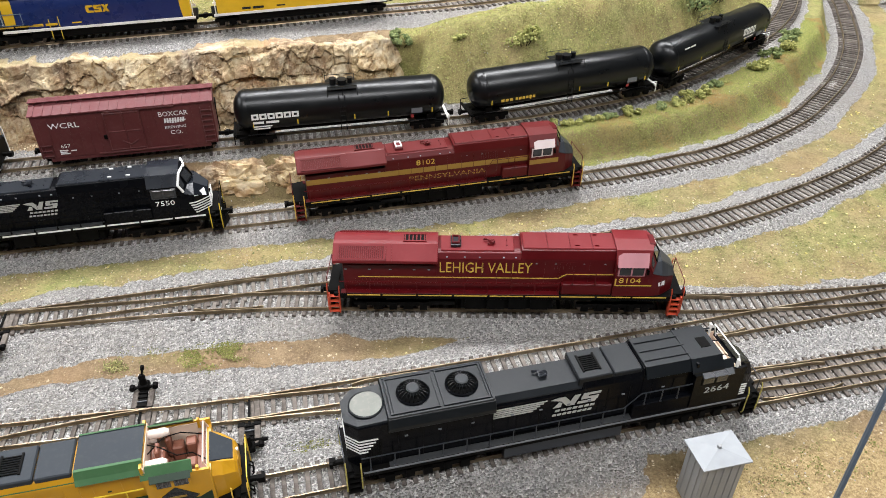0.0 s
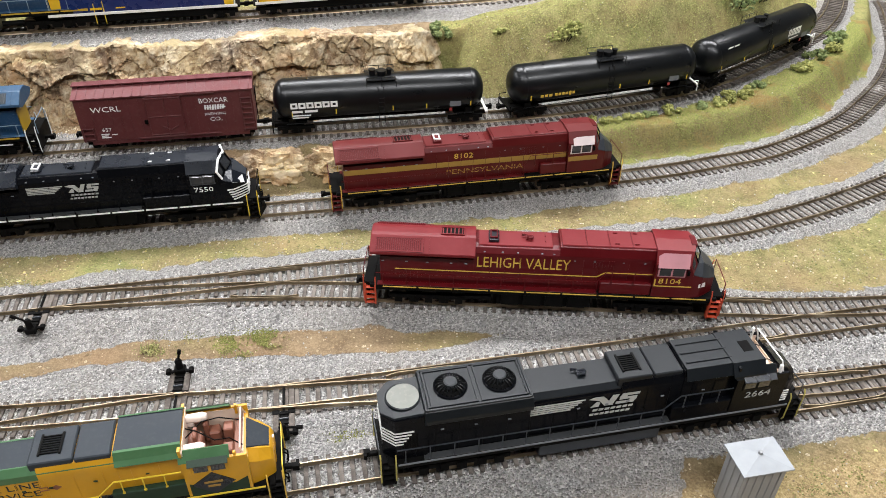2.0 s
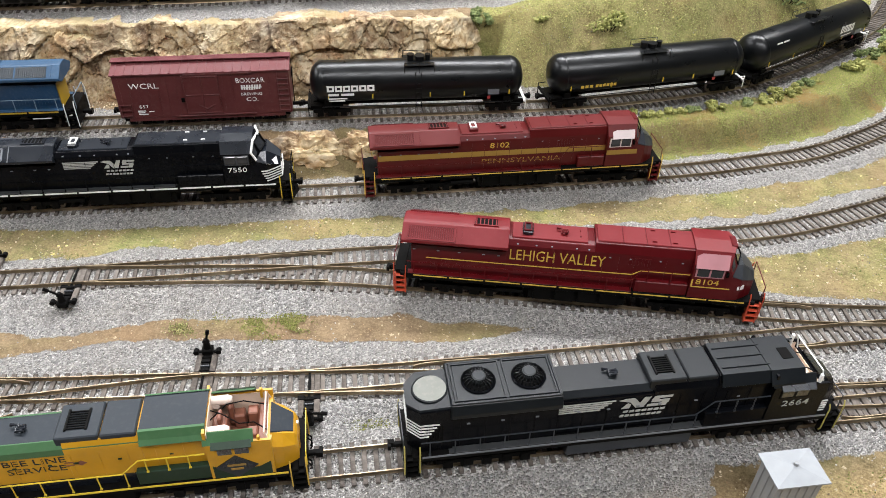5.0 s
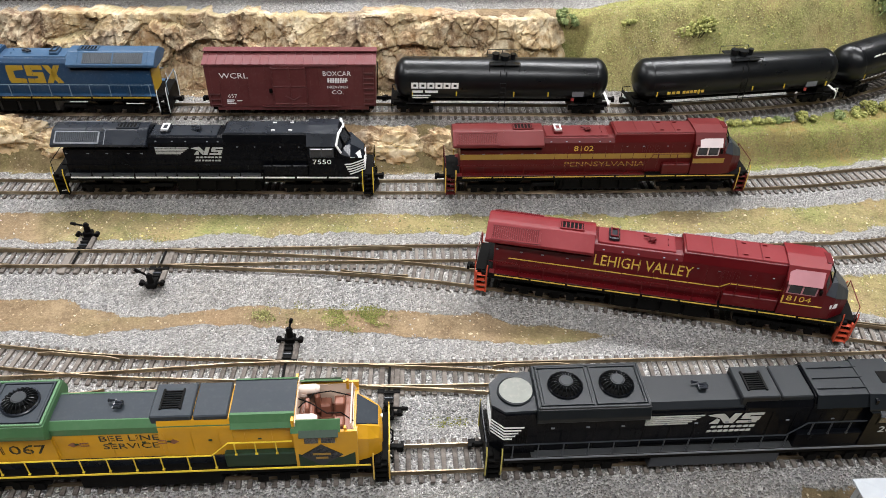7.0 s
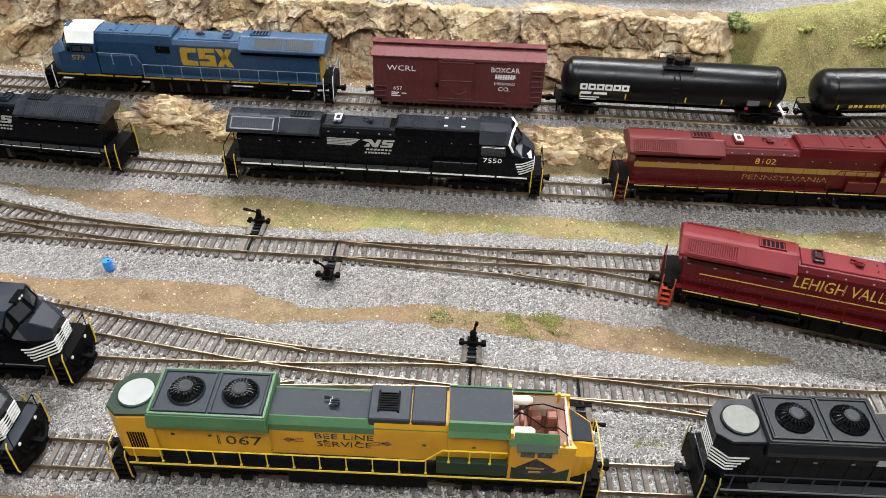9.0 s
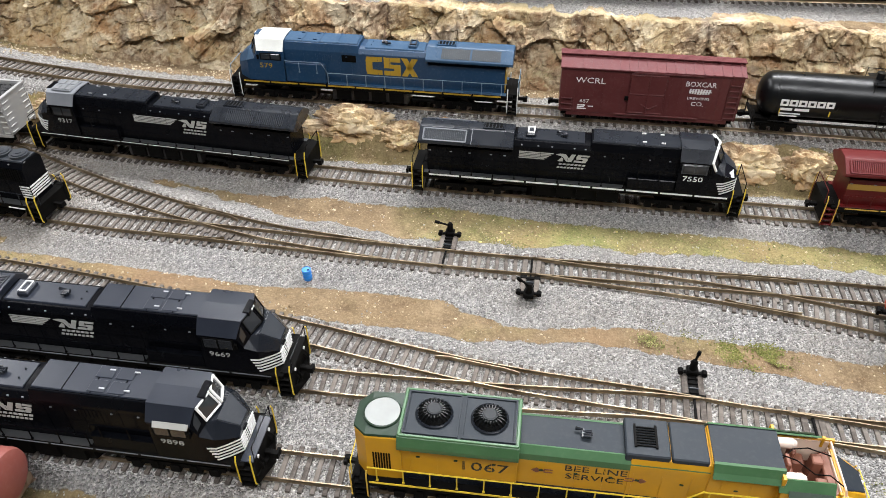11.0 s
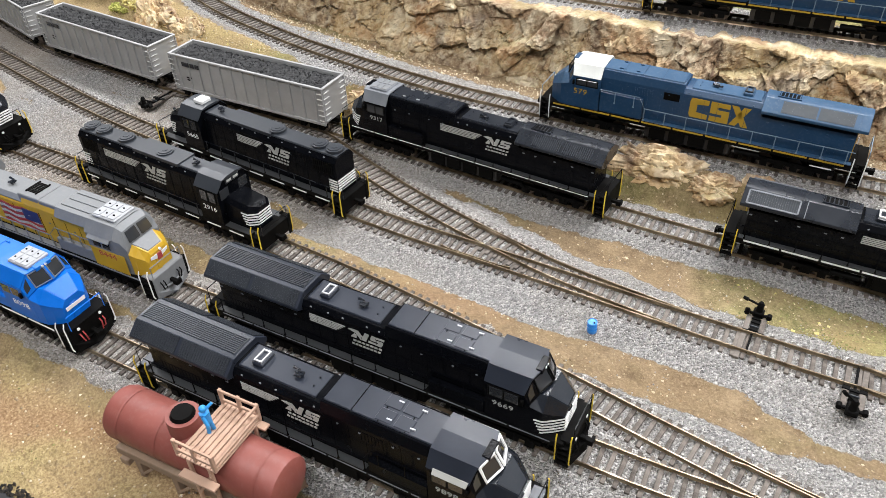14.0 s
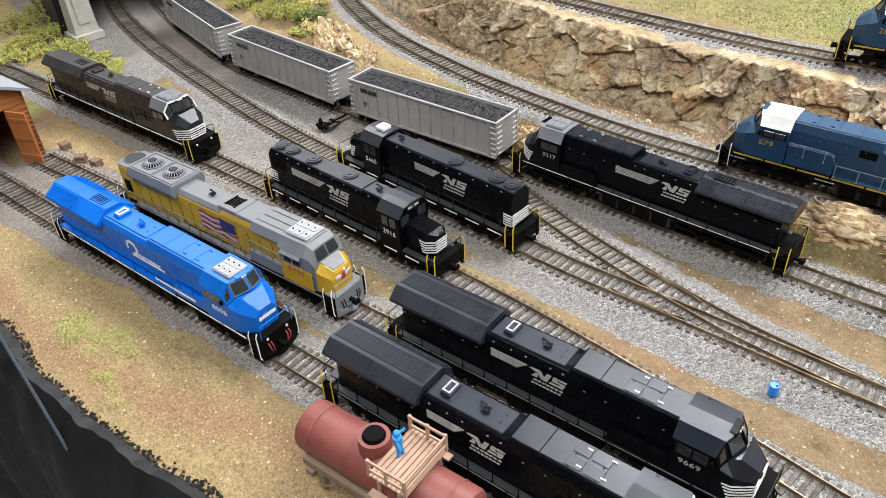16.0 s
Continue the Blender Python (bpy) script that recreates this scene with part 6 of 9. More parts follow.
for ob in (ns2, ns5):
    unit = part("roof_unit", rbox(76, 93, -9, 9, 54.2, 56.0, 0.5), MIDGREY, ob, "grey rooftop air conditioner")
    for k in range(3):
        for y in (-4.4, 4.4):
            part("unit_panel", rbox(77 + k * 5.2, 81.4 + k * 5.2, y - 3.6, y + 3.6, 55.9, 56.5, 0.2), UPGREY, unit)
put(ns1, on_line("second", -0.236), 1.01)
put(ns2, on_line("second", -0.5545, True))
put(ns3, on_line("front", -0.427))
put(ns4, on_line("yard", -0.442))
put(ns5, on_line("fourth", -1.009), 1.05)


def block_mark(parent, x, z, y, side, h, w, material):
    """Three chunky blocks of an emblem."""
    u = w / 3.2
    polys = [[(-w / 2 + 1, 0), (-w / 2 + u, 0), (-w / 2 + u, h * 0.25), (-w / 2 + u * 0.4, h * 0.3), (-w / 2 + u * 0.4, h * 0.7), (-w / 2 + u, h * 0.75), (-w / 2 + u, h), (-w / 2 + 1, h), (-w / 2, h * 0.8), (-w / 2, h * 0.2)]]
    a = -w / 2 + u * 1.1
    polys += [rect(a, a + u, 0, h * 0.26), rect(a + u * 0.62, a + u, h * 0.26, h * 0.40), rect(a, a + u, h * 0.40, h * 0.62), rect(a, a + u * 0.4, h * 0.62, h * 0.76), rect(a, a + u, h * 0.76, h)]
    a += u * 1.05
    polys += [[(a, 0), (a + u * 0.36, 0), (a + u, h), (a + u * 0.64, h)], [(a + u * 0.64, -0.01), (a + u, -0.01), (a + u * 0.36, h * 1.01), (a, h * 1.01)]]
    return plates(polys, side * y, material, parent, side, "emblem", "yellow block emblem", (x, z))


CX = dict(body=DEEPBLUE, roof=PALERBLUE, cab=DEEPBLUE, rails=RAILBLUE, grab=WHITE, stripe=BLUEYELLOW, num_mat=BLUEYELLOW, radiator="screen", hood_vent=True, tank=WORNBLACK, walk=PALERBLUE, box_z=36.5, grille=SCREENGREY, panel=SCREENGREY, nose_top=PALERBLUE, nose_shoulder=PALERBLUE, win_z=(38.0, 44.2), cab_roof=OFFWHITE, cab_roof_label="plain off-white cab roof panel", lip=DARKGREY, lug=DEEPBLUE)
cs1 = ge_loco("locomotive", "dark blue diesel locomotive with off-white cab roof below the cliff", dict(CX, number="579"))
cs2 = ge_loco("locomotive", "dark blue diesel locomotive with yellow stripe on the upper level track", dict(CX, grab=YELLOW, number="2825"))
for ob in (cs1, cs2):
    for s in (-1, 1):
        block_mark(ob, -18, 29, 12.3, s, 15.5, 44, BLUEYELLOW)
    part("end_panel", rbox(-110.6, -110.1, -10.5, 10.5, 19, 40, 0.1), BLUEYELLOW, ob, "yellow rear panel")
put(cs1, on_line("back", -0.4225, True, z=RAISED))
put(cs2, on_line("upper", -0.412, True, z=UPPER))

cr = ge_loco("locomotive", "bright blue diesel locomotive with white emblem and silver roof unit", dict(
    body=BRIGHTBLUE, roof=BRIGHTBLUE, cab=BRIGHTBLUE, rails=BRIGHTBLUE, grab=WHITE, stripe=WHITE, num_mat=WHITE, number="8098", num_z=31, grille=BRIGHTBLUE, panel=BRIGHTBLUE, nose_shoulder=BRIGHTBLUE, gasket=MIDGREY, hose=FLAGRED, tab=BRIGHTBLUE, walk=BRIGHTBLUE, lip=WHITE, cab_roof=BRIGHTBLUE, nose_top=BRIGHTBLUE, lug=BRIGHTBLUE, hornm=BRIGHTBLUE, winframe=BRIGHTBLUE, stackm=BRIGHTBLUE, wing_z=41.0, box=BRIGHTBLUE))
unit = part("roof_unit", rbox(78, 95, -8, 8, 54.2, 56.4, 0.5), PALEMETAL, cr, "silver rooftop air conditioner")
for k in range(3):
    for y in (-4, 4):
        part("unit_panel", rbox(79 + k * 5.2, 83.4 + k * 5.2, y - 3.3, y + 3.3, 56.3, 56.9, 0.2), PALEMETAL, unit)
        part("unit_bolt", cyl(bmesh.new(), (81.2 + k * 5.2, y, 56.8), (81.2 + k * 5.2, y, 57.4), 0.6, 0.6, 8), UNDER, unit)
for s in (-1, 1):
    plates([rect(-12, 12, 0, 2.6)], s * 12.25, WHITE, cr, s, "name_bar", "white name bar", (s * 62, 42))
    arc = [(math.cos(t) * r, math.sin(t) * r) for r, ts in ((7.0, np.linspace(-1.3, 3.6, 14)), (4.4, np.linspace(3.6, -1.3, 14))) for t in ts]
    plates([[(p[0], p[1] * 0.9) for p in arc], rect(-2, 36, -7.5, -5.6), rect(2, 32, -4.4, -3.2)], s * 12.3, WHITE, cr, s, "emblem", "white curved emblem", (s * 12, 37))
    plates([rect(-22, 22, 0, 2.2)], s * 16.2, WHITE, cr, s, "slogan_bar", "white slogan bar", (s * -38, 23))
plates([rect(-7, 7, 0, 2.6)], 0, WHITE, cr, -1, "nose_name_bar").matrix_basis = shift(115.2, 0, 28, 90)
put(cr, on_line("front", -0.719), 1.03)

N26 = dict(body=BLACK, roof=COALSHEEN, open_cab=True, roof_plate=COALSHEEN, trim=COALSHEEN, frame_r=0.45, rails=DARKGREY, grab=paint("dull_yellow", (0.42, 0.36, 0.09), 0.5, 0.1), stripe=MIDGREY, num_mat=MARKWHITE, number="2664", bars=True, interior=TAN, seat=TAN, puck=TAN, pillar=WHITE, pillar_z=50, frame_z=51, disc=paint("pale_disc", (0.20, 0.205, 0.185), 0.6, 0.30, spec=0.08), tank=DARKGREY, awning=SHEENBLACK)
ns6 = emd_loco("locomotive", "black diesel locomotive with twin roof fans and pale round cover", N26)
for s in (-1, 1):
    horse_mark(ns6, -10, 27.5, 12.2, s, 15.0, 60)
    for k in range(5):
        bm = bmesh.new()
        z0 = 30.0 + k * 2.2
        ends = [(-119.1, 7.8), (-112.9, 13.75), (-108.5 + k * 1.4, 13.75)]
        for (xa, ya), (xb, yb) in zip(ends, ends[1:]):
            vs = [bm.verts.new(v) for v in ((xa, s * ya, z0), (xb, s * yb, z0), (xb, s * yb, z0 + 1.1), (xa, s * ya, z0 + 1.1), (xa, s * (ya + 0.16), z0), (xb, s * (yb + 0.16), z0), (xb, s * (yb + 0.16), z0 + 1.1), (xa, s * (ya + 0.16), z0 + 1.1))]
            for f in ((0, 1, 2, 3), (4, 5, 6, 7), (0, 1, 5, 4), (3, 2, 6, 7)):
                bm.faces.new([vs[i] for i in f])
        bmesh.ops.recalc_face_normals(bm, faces=bm.faces[:])
        part("corner_stripe", bm, WHITE, ns6, "white corner stripe")
for k in range(5):
    part("end_stripe", rbox(-119.15, -119.0, -7.4, 7.4, 31 + k * 2.2, 32.2 + k * 2.2, 0.05), WHITE, ns6, "white end stripe")
put(ns6, on_line("front", 0.134))

rd = emd_loco("locomotive", "yellow and green diesel locomotive with its cab roof missing", dict(
    body=BEEYELLOW, roof=BEEGREY, trim=BEEGREEN, rails=YELLOW, grab=GOLD, stripe=YELLOW, num_mat=SHEENBLACK, number="1067", num_x=-57, num_y=12.5, num_z=33.0, num_size=6.8, num_w=1.3, open_cab=True, plain_roof=True, lining=TAN, interior=BROWNSEAT, seat=BROWNSEAT, puck=CLIPWHITE, pillar=BEEYELLOW, frame=TAN, frame_z=46, frame_x=103, frame_r=0.5,
    rear_top=BEEDARK, disc=paint("bare_disc", (0.32, 0.33, 0.32), 0.6, 0.1, spec=0.08), cab=BEEYELLOW, cab_roof=BEEGREEN, awning=BEEDARK, shoulder=BEEGREEN, tab=BEEDARK, walk=UNDER, fanring=SHEENBLACK, sill=UNDER, box=BEEDARK, winframe=BEEYELLOW, nose=BEEYELLOW, nose_top=BEEGREY, ventm=BEEGREY, rim=BEEGREEN, seam=BEEYELLOW))
for s in (-1, 1):
    lettering("BEE LINE", 4.2, SHEENBLACK, rd, -5, s * 11.7, 38.6, s, "lettering", 1.3)
    lettering("SERVICE", 4.2, SHEENBLACK, rd, -5, s * 11.7, 32.6, s, "lettering", 1.3)
    for m in (-1, 1):
        bee = [rect(-2, 2, -0.35, 0.35), [(-4.5, 0), (-2, 1.8), (0.4, 0), (-2, -1.8)], rect(1.4, 5.5, 0.8, 1.3), rect(1.4, 5.5, -1.3, -0.8)]
        plates([[(-m * q, z) for q, z in poly] for poly in bee], s * 12.2, BROWNSEAT, rd, s, "bee_emblem", "small brown insect emblem", (-8 - s * m * 22, 35.6))
    plates([[(-10.5, 0), (0, 8.5), (10.5, 0), (0, -8.5)]], s * 16.85, SHEENBLACK, rd, s, "diamond", "black diamond herald", (88, 27.0))
    plates([rect(-4.5, 4.5, 0.4, 1.8), rect(-3, 3, -2.6, -1.2)], s * 17.0, DULLGOLD, rd, s, "herald_marking", "dull gold herald bars", (88, 27.0))
    plates([rect(-14, 14, -6, 0), [(-14, 0), (-14, 3.5), (-8, 0)], [(14, 0), (8, 0), (14, 3.5)]], s * 16.68, BEEDARK, rd, s, "cab_skirt", "dark green lower cab side", (90.5, 24.8))
    part("skirt_green", rbox(-110, 40, *sorted((s * 11.5, s * 12.9)), 18.7, 24.0, 0.1), SHEENBLACK, rd, "dark lower hood band")
put(rd, on_line("front", -0.148))

up = emd_loco("locomotive", "yellow and grey diesel locomotive with a flag on its side", dict(
    body=UPYELLOW, roof=UPGREY, trim=UPGREY, rails=UPGREY, grab=LIME, stripe=UPGREY, num_mat=FLAGRED, num_y=16.85, number="8444", fanm=UPGREY, fins=PALEMETAL, disc=DARKGREY, cab=UPGREY, cab_roof=UPGREY, hatch=PALEMETAL, nose=UPYELLOW, nose_top=UPGREY, ventm=UPGREY, awning=UPGREY, box=UPGREY, winframe=UPGREY, pilot=UPGREY, walk=UPGREY, tab=UPGREY, nose_band=FLAGRED))
for s in (-1, 1):
    polys_r, polys_w = [], []
    for k in range(7):
        wav = lambda x: 0.9 * math.sin(x * 0.3)
        strip = [(x, k * 2.5 + wav(x)) for x in np.linspace(-20, 20, 9)] + [(x, k * 2.5 + 2.1 + wav(x)) for x in np.linspace(20, -20, 9)]
        (polys_r if k % 2 == 0 else polys_w).append(strip)
    plates(polys_r, s * 12.3, FLAGRED, up, s, "flag_striping", "red flag stripes", (4, 24.0))
    plates(polys_w, s * 12.3, MARKWHITE, up, s, "flag_striping", "white flag stripes", (4, 24.0))
    plates([rect(-8, 8, 0, 9.6)], s * 12.6, FLAGBLUE, up, s, "flag_canton", "dark blue flag canton", (16 if s < 0 else -8, 32.0))
for s in (-1, 1):
    part("cab_side", rbox(75.2, 105.0, *sorted((s * 16.3, s * 16.75)), 18.8, 34.6, 0.1), UPYELLOW, up, "yellow lower cab side")
put(up, on_line("yard", -0.7235), 1.03)

# all-black engines; the dark grey roof holds the lamps' sheen in its colour
GP = dict(body=BLACK, roof=DARKGREY, rails=SHEENBLACK, grab=YELLOW)
gp1 = gp_loco("locomotive", "black low-nosed diesel locomotive with small capped roof fans", dict(GP, number="2916", fans=(-87, -73, -46, -2), ladder=36.0, axles=3))
gp2 = gp_loco("locomotive", "black low-nosed diesel locomotive with a white cab roof box", dict(GP, number="5665", fans=(-87, -73, -30), hatch=WHITE))
put(gp1, on_line("fourth", -0.688, base=0.06), 0.97)
put(gp2, on_line("third", -0.682, True, base=0.06))


# ---- freight cars ----
BOXRED = paint("boxcar_red", (0.100, 0.021, 0.021), 0.5, 0.05)
BOXROOF = paint("boxcar_roof", (0.125, 0.032, 0.034), 0.55, 0.06, spec=0.3)
TANKBLACK = paint("tank_black", (0.0036, 0.0043, 0.0050), 0.31, 0.0, spec=0.36)
PALEGREY = paint("pale_grey_rung", (0.58, 0.58, 0.56), 0.45, 0.06)
HOPPER = paint("hopper_silver", (0.39, 0.39, 0.385), 0.42, 0.10, 0.35)
CARBLUE = paint("car_blue", (0.006, 0.019, 0.105), 0.28, 0.03)
CARYELLOW = paint("car_yellow", (0.70, 0.43, 0.015), 0.4, 0.03)


def box_car():
    """An outside-ladder wooden-style boxcar, 136 mm over the body, with a sliding door on each side."""
    e = thing("box_car", "oxide red boxcar with white lettering and a raised roof walk", "freight car", "freight cars")
    part("body", rbox(-66, 66, -16, 16, 9.5, 47.5, 0.4), BOXRED, e)
    bm = bmesh.new()
    loft(bm, [[(x, -17.2, 47.2), (x, 17.2, 47.2), (x, 17.2, 48.2), (x, 0, 52.2), (x, -17.2, 48.2)] for x in (-67, 67)])
    rf = part("roof", bm, BOXROOF, e)
    for k in range(20):
        for s in (-1, 1):
            def rib():
                b = bmesh.new()
                v = box(b, -0.6, 0.6, -8.2, 8.2, 0, 0.55)
                return b
            ang = math.degrees(math.atan2(4.0, 17.2))
            shared_part("roof_rib", rib, "roof_rib", BOXROOF, rf, shift(-63.5 + k * 6.7, s * 8.9, 50.0, 0, -s * ang))
    bm = bmesh.new()
    for y in (-3.0, -1.0, 1.0, 3.0):
        box(bm, -67.5, 67.5, y - 0.85, y + 0.85, 53.3, 53.9)
    for k in range(9):
        box(bm, -64 + k * 16, -63 + k * 16, -3.5, 3.5, 51.6, 53.3)
    part("roof_walk", bm, BOXROOF, e, "plank roof walk")
    for s in (-1, 1):
        y0, y1 = sorted((s * 16.0, s * 17.0))
        d = part("door", rbox(-15, 12, y0, y1, 11.0, 45.8, 0.25), BOXRED, e)
        for a in (-15, -1.5, 11):
            part("door_stile", rbox(a, a + 1.0, *sorted((s * 16.8, s * 17.6)), 11.2, 45.6, 0.15), BOXRED, d)
        for z in (12, 28, 44):
            part("door_batten", rbox(-14.6, 11.6, *sorted((s * 16.8, s * 17.4)), z, z + 1.0, 0.15), BOXRED, d)
        for a in range(-62, 64, 7):
            if not -19 < a < 14:
                part("board_joint", rbox(a - 0.2, a + 0.2, *sorted((s * 15.9, s * 16.2)), 11.0, 46.0, 0.05), BOXRED, e)
        part("door_latch", rbox(-17.6, -14.6, *sorted((s * 16.2, s * 17.6)), 23, 26.4, 0.2), UNDER, d)
        bm = bmesh.new()
        tube(bm, [(-5, s * 17.2, 20), (1, s * 17.5, 16.5), (7, s * 17.2, 20)], 0.5)
        part("door_bar", bm, BOXRED, d)
        part("door_rail", rbox(-13, 38, *sorted((s * 16.0, s * 17.4)), 46.0, 47.1, 0.15), BOXRED, e)
        part("door_rail", rbox(-24, 38, *sorted((s * 16.0, s * 17.2)), 9.6, 10.8, 0.15), BOXRED, e)
        part("side_sill", rbox(-60, 60, *sorted((s * 13.5, s * 15.6)), 6.2, 9.6, 0.3), BOXRED, e)
        for x, n in ((60.5, 7), (-60.5, 3)):
            ld = part("ladder", (lambda b: (box(b, x - 4.2, x - 3.6, *sorted((s * 16.0, s * 17.4)), 10, 43 if n == 7 else 22), box(b, x + 3.6, x + 4.2, *sorted((s * 16.0, s * 17.4)), 10, 43 if n == 7 else 22), b)[2])(bmesh.new()), BOXRED, e)
            for k in range(n):
                shared_part(("rung", "box"), lambda: tube(bmesh.new(), [(-4, 0, 0), (4, 0, 0)], 0.4), "rung", BOXRED, ld, shift(x, s * 17.4, 12.5 + k * 4.7))
        lettering("WCRL", 4.8, WHITE, e, s * 44, s * 16.1, 37.4, s, "lettering", 1.18, 0.1)
        lettering("657", 3.2, WHITE, e, s * 47, s * 16.1, 19.5, s, "car_number", 1.1)
        lettering("BOXCAR", 4.3, WHITE, e, -s * 36, s * 16.1, 39.3, s, "lettering", 0.92, 0.1)
        lettering("BREWING", 2.4, WHITE, e, -s * 36, s * 16.1, 27.4, s, "lettering", 1.1)
        lettering("CO.", 3.6, WHITE, e, -s * 36, s * 16.1, 22.6, s, "lettering", 1.1)
        plates([[(-7.5 + k * 1.9, 0 + 0.5 * abs(k - 3.5) * 0.4), (-6.2 + k * 1.9, 0 + 0.5 * abs(k - 3.5) * 0.4), (-6.0 + k * 2.0, 4.6), (-7.4 + k * 2.0, 4.6)] for k in range(8)] + [rect(-7.5, 8.6, 2.0, 2.6)], s * 16.1, WHITE, e, s, "herald", "white barrel-stave herald", (-s * 36, 31))
        plates([rect(-5, 1, 3.0, 3.9), rect(-5, 0, 1.5, 2.4), rect(3, 7, 2.4, 3.2), rect(-5, 2, 0, 0.9), rect(-84, -70, 0, 0.9)] if s < 0 else [rect(-5, 1, 3.0, 3.9), rect(-5, 0, 1.5, 2.4), rect(3, 7, 2.4, 3.2), rect(-5, 2, 0, 0.9)], s * 16.1, WHITE, e, s, "data_marking", "rows of small white data bars", (s * 47, 12.4))
    bm = bmesh.new()
    cyl(bm, (66.8, 5, 36), (67.6, 5, 36), 4.4, 4.4, 16)
    cyl(bm, (67, 5, 8), (67, 5, 36), 0.4, 0.4, 6)
    part("brake_wheel", bm, UNDER, e)
    truck(e, -48, 2, 20, 4.8)
    truck(e, 48, 2, 20, 4.8)
    coupler(e, 66)
    coupler(e, -66, s=-1)
    return e


def tank_car(label, marks):
    """A long jacketed tank car: barrel with domed ends, top fittings behind a railing, end platforms."""
    e = thing("tank_car", label, "tank car", "freight cars")
    bm = bmesh.new()
    prof = [(-94.0, 1.0), (-93.2, 7.0), (-91.0, 12.2), (-87.5, 15.8), (-84, 17.2), (84, 17.2), (87.5, 15.8), (91.0, 12.2), (93.2, 7.0), (94.0, 1.0)]
    n = 40
    loft(bm, [[(x, math.cos(2 * math.pi * k / n) * r, 29 + math.sin(2 * math.pi * k / n) * r) for k in range(n)] for x, r in prof])
    part("barrel", bm, TANKBLACK, e, smooth=True)
    for x in (-82, 82):
        bm = bmesh.new()
        loft(bm, [[(a, math.cos(2 * math.pi * k / n) * 17.4, 29 + math.sin(2 * math.pi * k / n) * 17.4) for k in range(n)] for a in (x - 0.7, x + 0.7)], caps=False)
        part("barrel_band", bm, TANKBLACK, e, smooth=True)
    part("walkway", rbox(-12, 14, -11, 11, 45.0, 45.6, 0.2), TANKBLACK, e)
    for s in (-1, 1):
        for x in (-12, 1, 14):
            rail_run(e, [(x, s * 13, 40), (x, s * 13, 48.6)], TANKBLACK, 0.28, "railing_post")
        rail_run(e, [(-12, s * 13, 48.6), (14, s * 13, 48.6)], TANKBLACK, 0.28, "railing")
        bm = bmesh.new()
        for x in (-2.5, 2.5):
            tube(bm, [(x, s * 17.2, 10), (x, s * 17.4, 30), (x, s * 13.5, 41)], 0.4)
        ld = part("ladder", bm, TANKBLACK, e)
        for k in range(6):
            shared_part("tank_rung", lambda: tube(bmesh.new(), [(-2.5, 0, 0), (2.5, 0, 0)], 0.35), "rung", TANKBLACK, ld, shift(0, s * 17.3, 12 + k * 4))
    for x, r, h in ((-6, 3.0, 5.0), (2, 4.0, 3.6), (9, 2.2, 4.6)):
        b = cyl(bmesh.new(), (x, 0, 45.5), (x, 0, 45.5 + h), r, r, 16)
        cyl(b, (x, 0, 45.5 + h), (x, 0, 46.3 + h), r * 1.15, r * 1.1, 16)
        part("fitting", b, TANKBLACK, e)
    bm = bmesh.new()
    for x in (-88, 88):
        box(bm, x - 7, x + 7, -11, 11, 8.0, 11.4)
        box(bm, x - 9 * (1 if x > 0 else -1) - 3, x - 9 * (1 if x > 0 else -1) + 3, -13, 13, 9.0, 16.0)
    box(bm, -92, 92, -3, 3, 8.5, 12.5)
    part("stub_sill", bm, UNDER, e)
    for s in (-1, 1):
        for x in (-96, 96):
            rail_run(e, [(x, s * 14, 4), (x, s * 14, 15), (x * 0.93, s * 14, 15)], LIME if x > 0 else UNDER, 0.5, "end_grab")
        rail_run(e, [(-84, s * 14.5, 12), (84, s * 14.5, 12)], TANKBLACK, 0.4, "side_rail")
        for x in (-78, -40, 10, 40, 80):
            plates([rect(-0.5, 0.5, 0, 4.6)], s * 16.3, YELLOW, e, s, "reflector", "yellow reflector strip", (x, 19.5))
        plates([rect(-5, 5, 0, 4.6)], s * 16.6, MIDGREY, e, s, "data_panel", "grey data panel", (-s * 66, 20.0))
        plates([rect(-1.4, 1.4, 0, 2.8)], s * 15.6, FLAGRED, e, s, "placard", "small red diamond placard", (-s * 62, 15.5))
        marks(e, s)
    for x in (-95.6, 95.6):
        part("end_platform", rbox(x - 1.2, x + 1.2, -14, 14, 10.5, 12.0, 0.2), LIME if x > 0 else UNDER, e)
    truck(e, -76, 2, 20, 4.8)
    truck(e, 76, 2, 20, 4.8)
    coupler(e, 95)
    coupler(e, -95, s=-1)
    return e


def marks_one(e, s):
    blk = []
    for k in range(6):
        a = -21 + k * 6.9
        blk += [rect(a, a + 1.8, 0, 5.2), rect(a + 1.8, a + 6.1, 3.7, 5.2), rect(a + 1.8, a + 6.1, 0, 1.5), rect(a + 4.4, a + 6.1, 1.5, 3.7)]
    plates(blk, s * 17.2, WHITE, e, s, "name_block", "white block emblem", (s * 58, 27))
    plates([rect(-20, -11, 0, 2.0), rect(-9, 2, 0, 2.0), rect(-20, -4, -3, -2), rect(-20, -6, -5, -4)], s * 16.9, WHITE, e, s, "data_marking", "white data bars", (s * 58, 23))


def marks_two(e, s):
    plates([rect(-14 + 4.2 * k, -11 + 4.2 * k, 0, 2.4) for k in range(3)] + [rect(0 + 3.4 * k, 2.5 + 3.4 * k, 0, 2.4) for k in range(6)], s * 16.5, GOLD, e, s, "number_marking", "dull yellow number bars", (s * 55, 21))


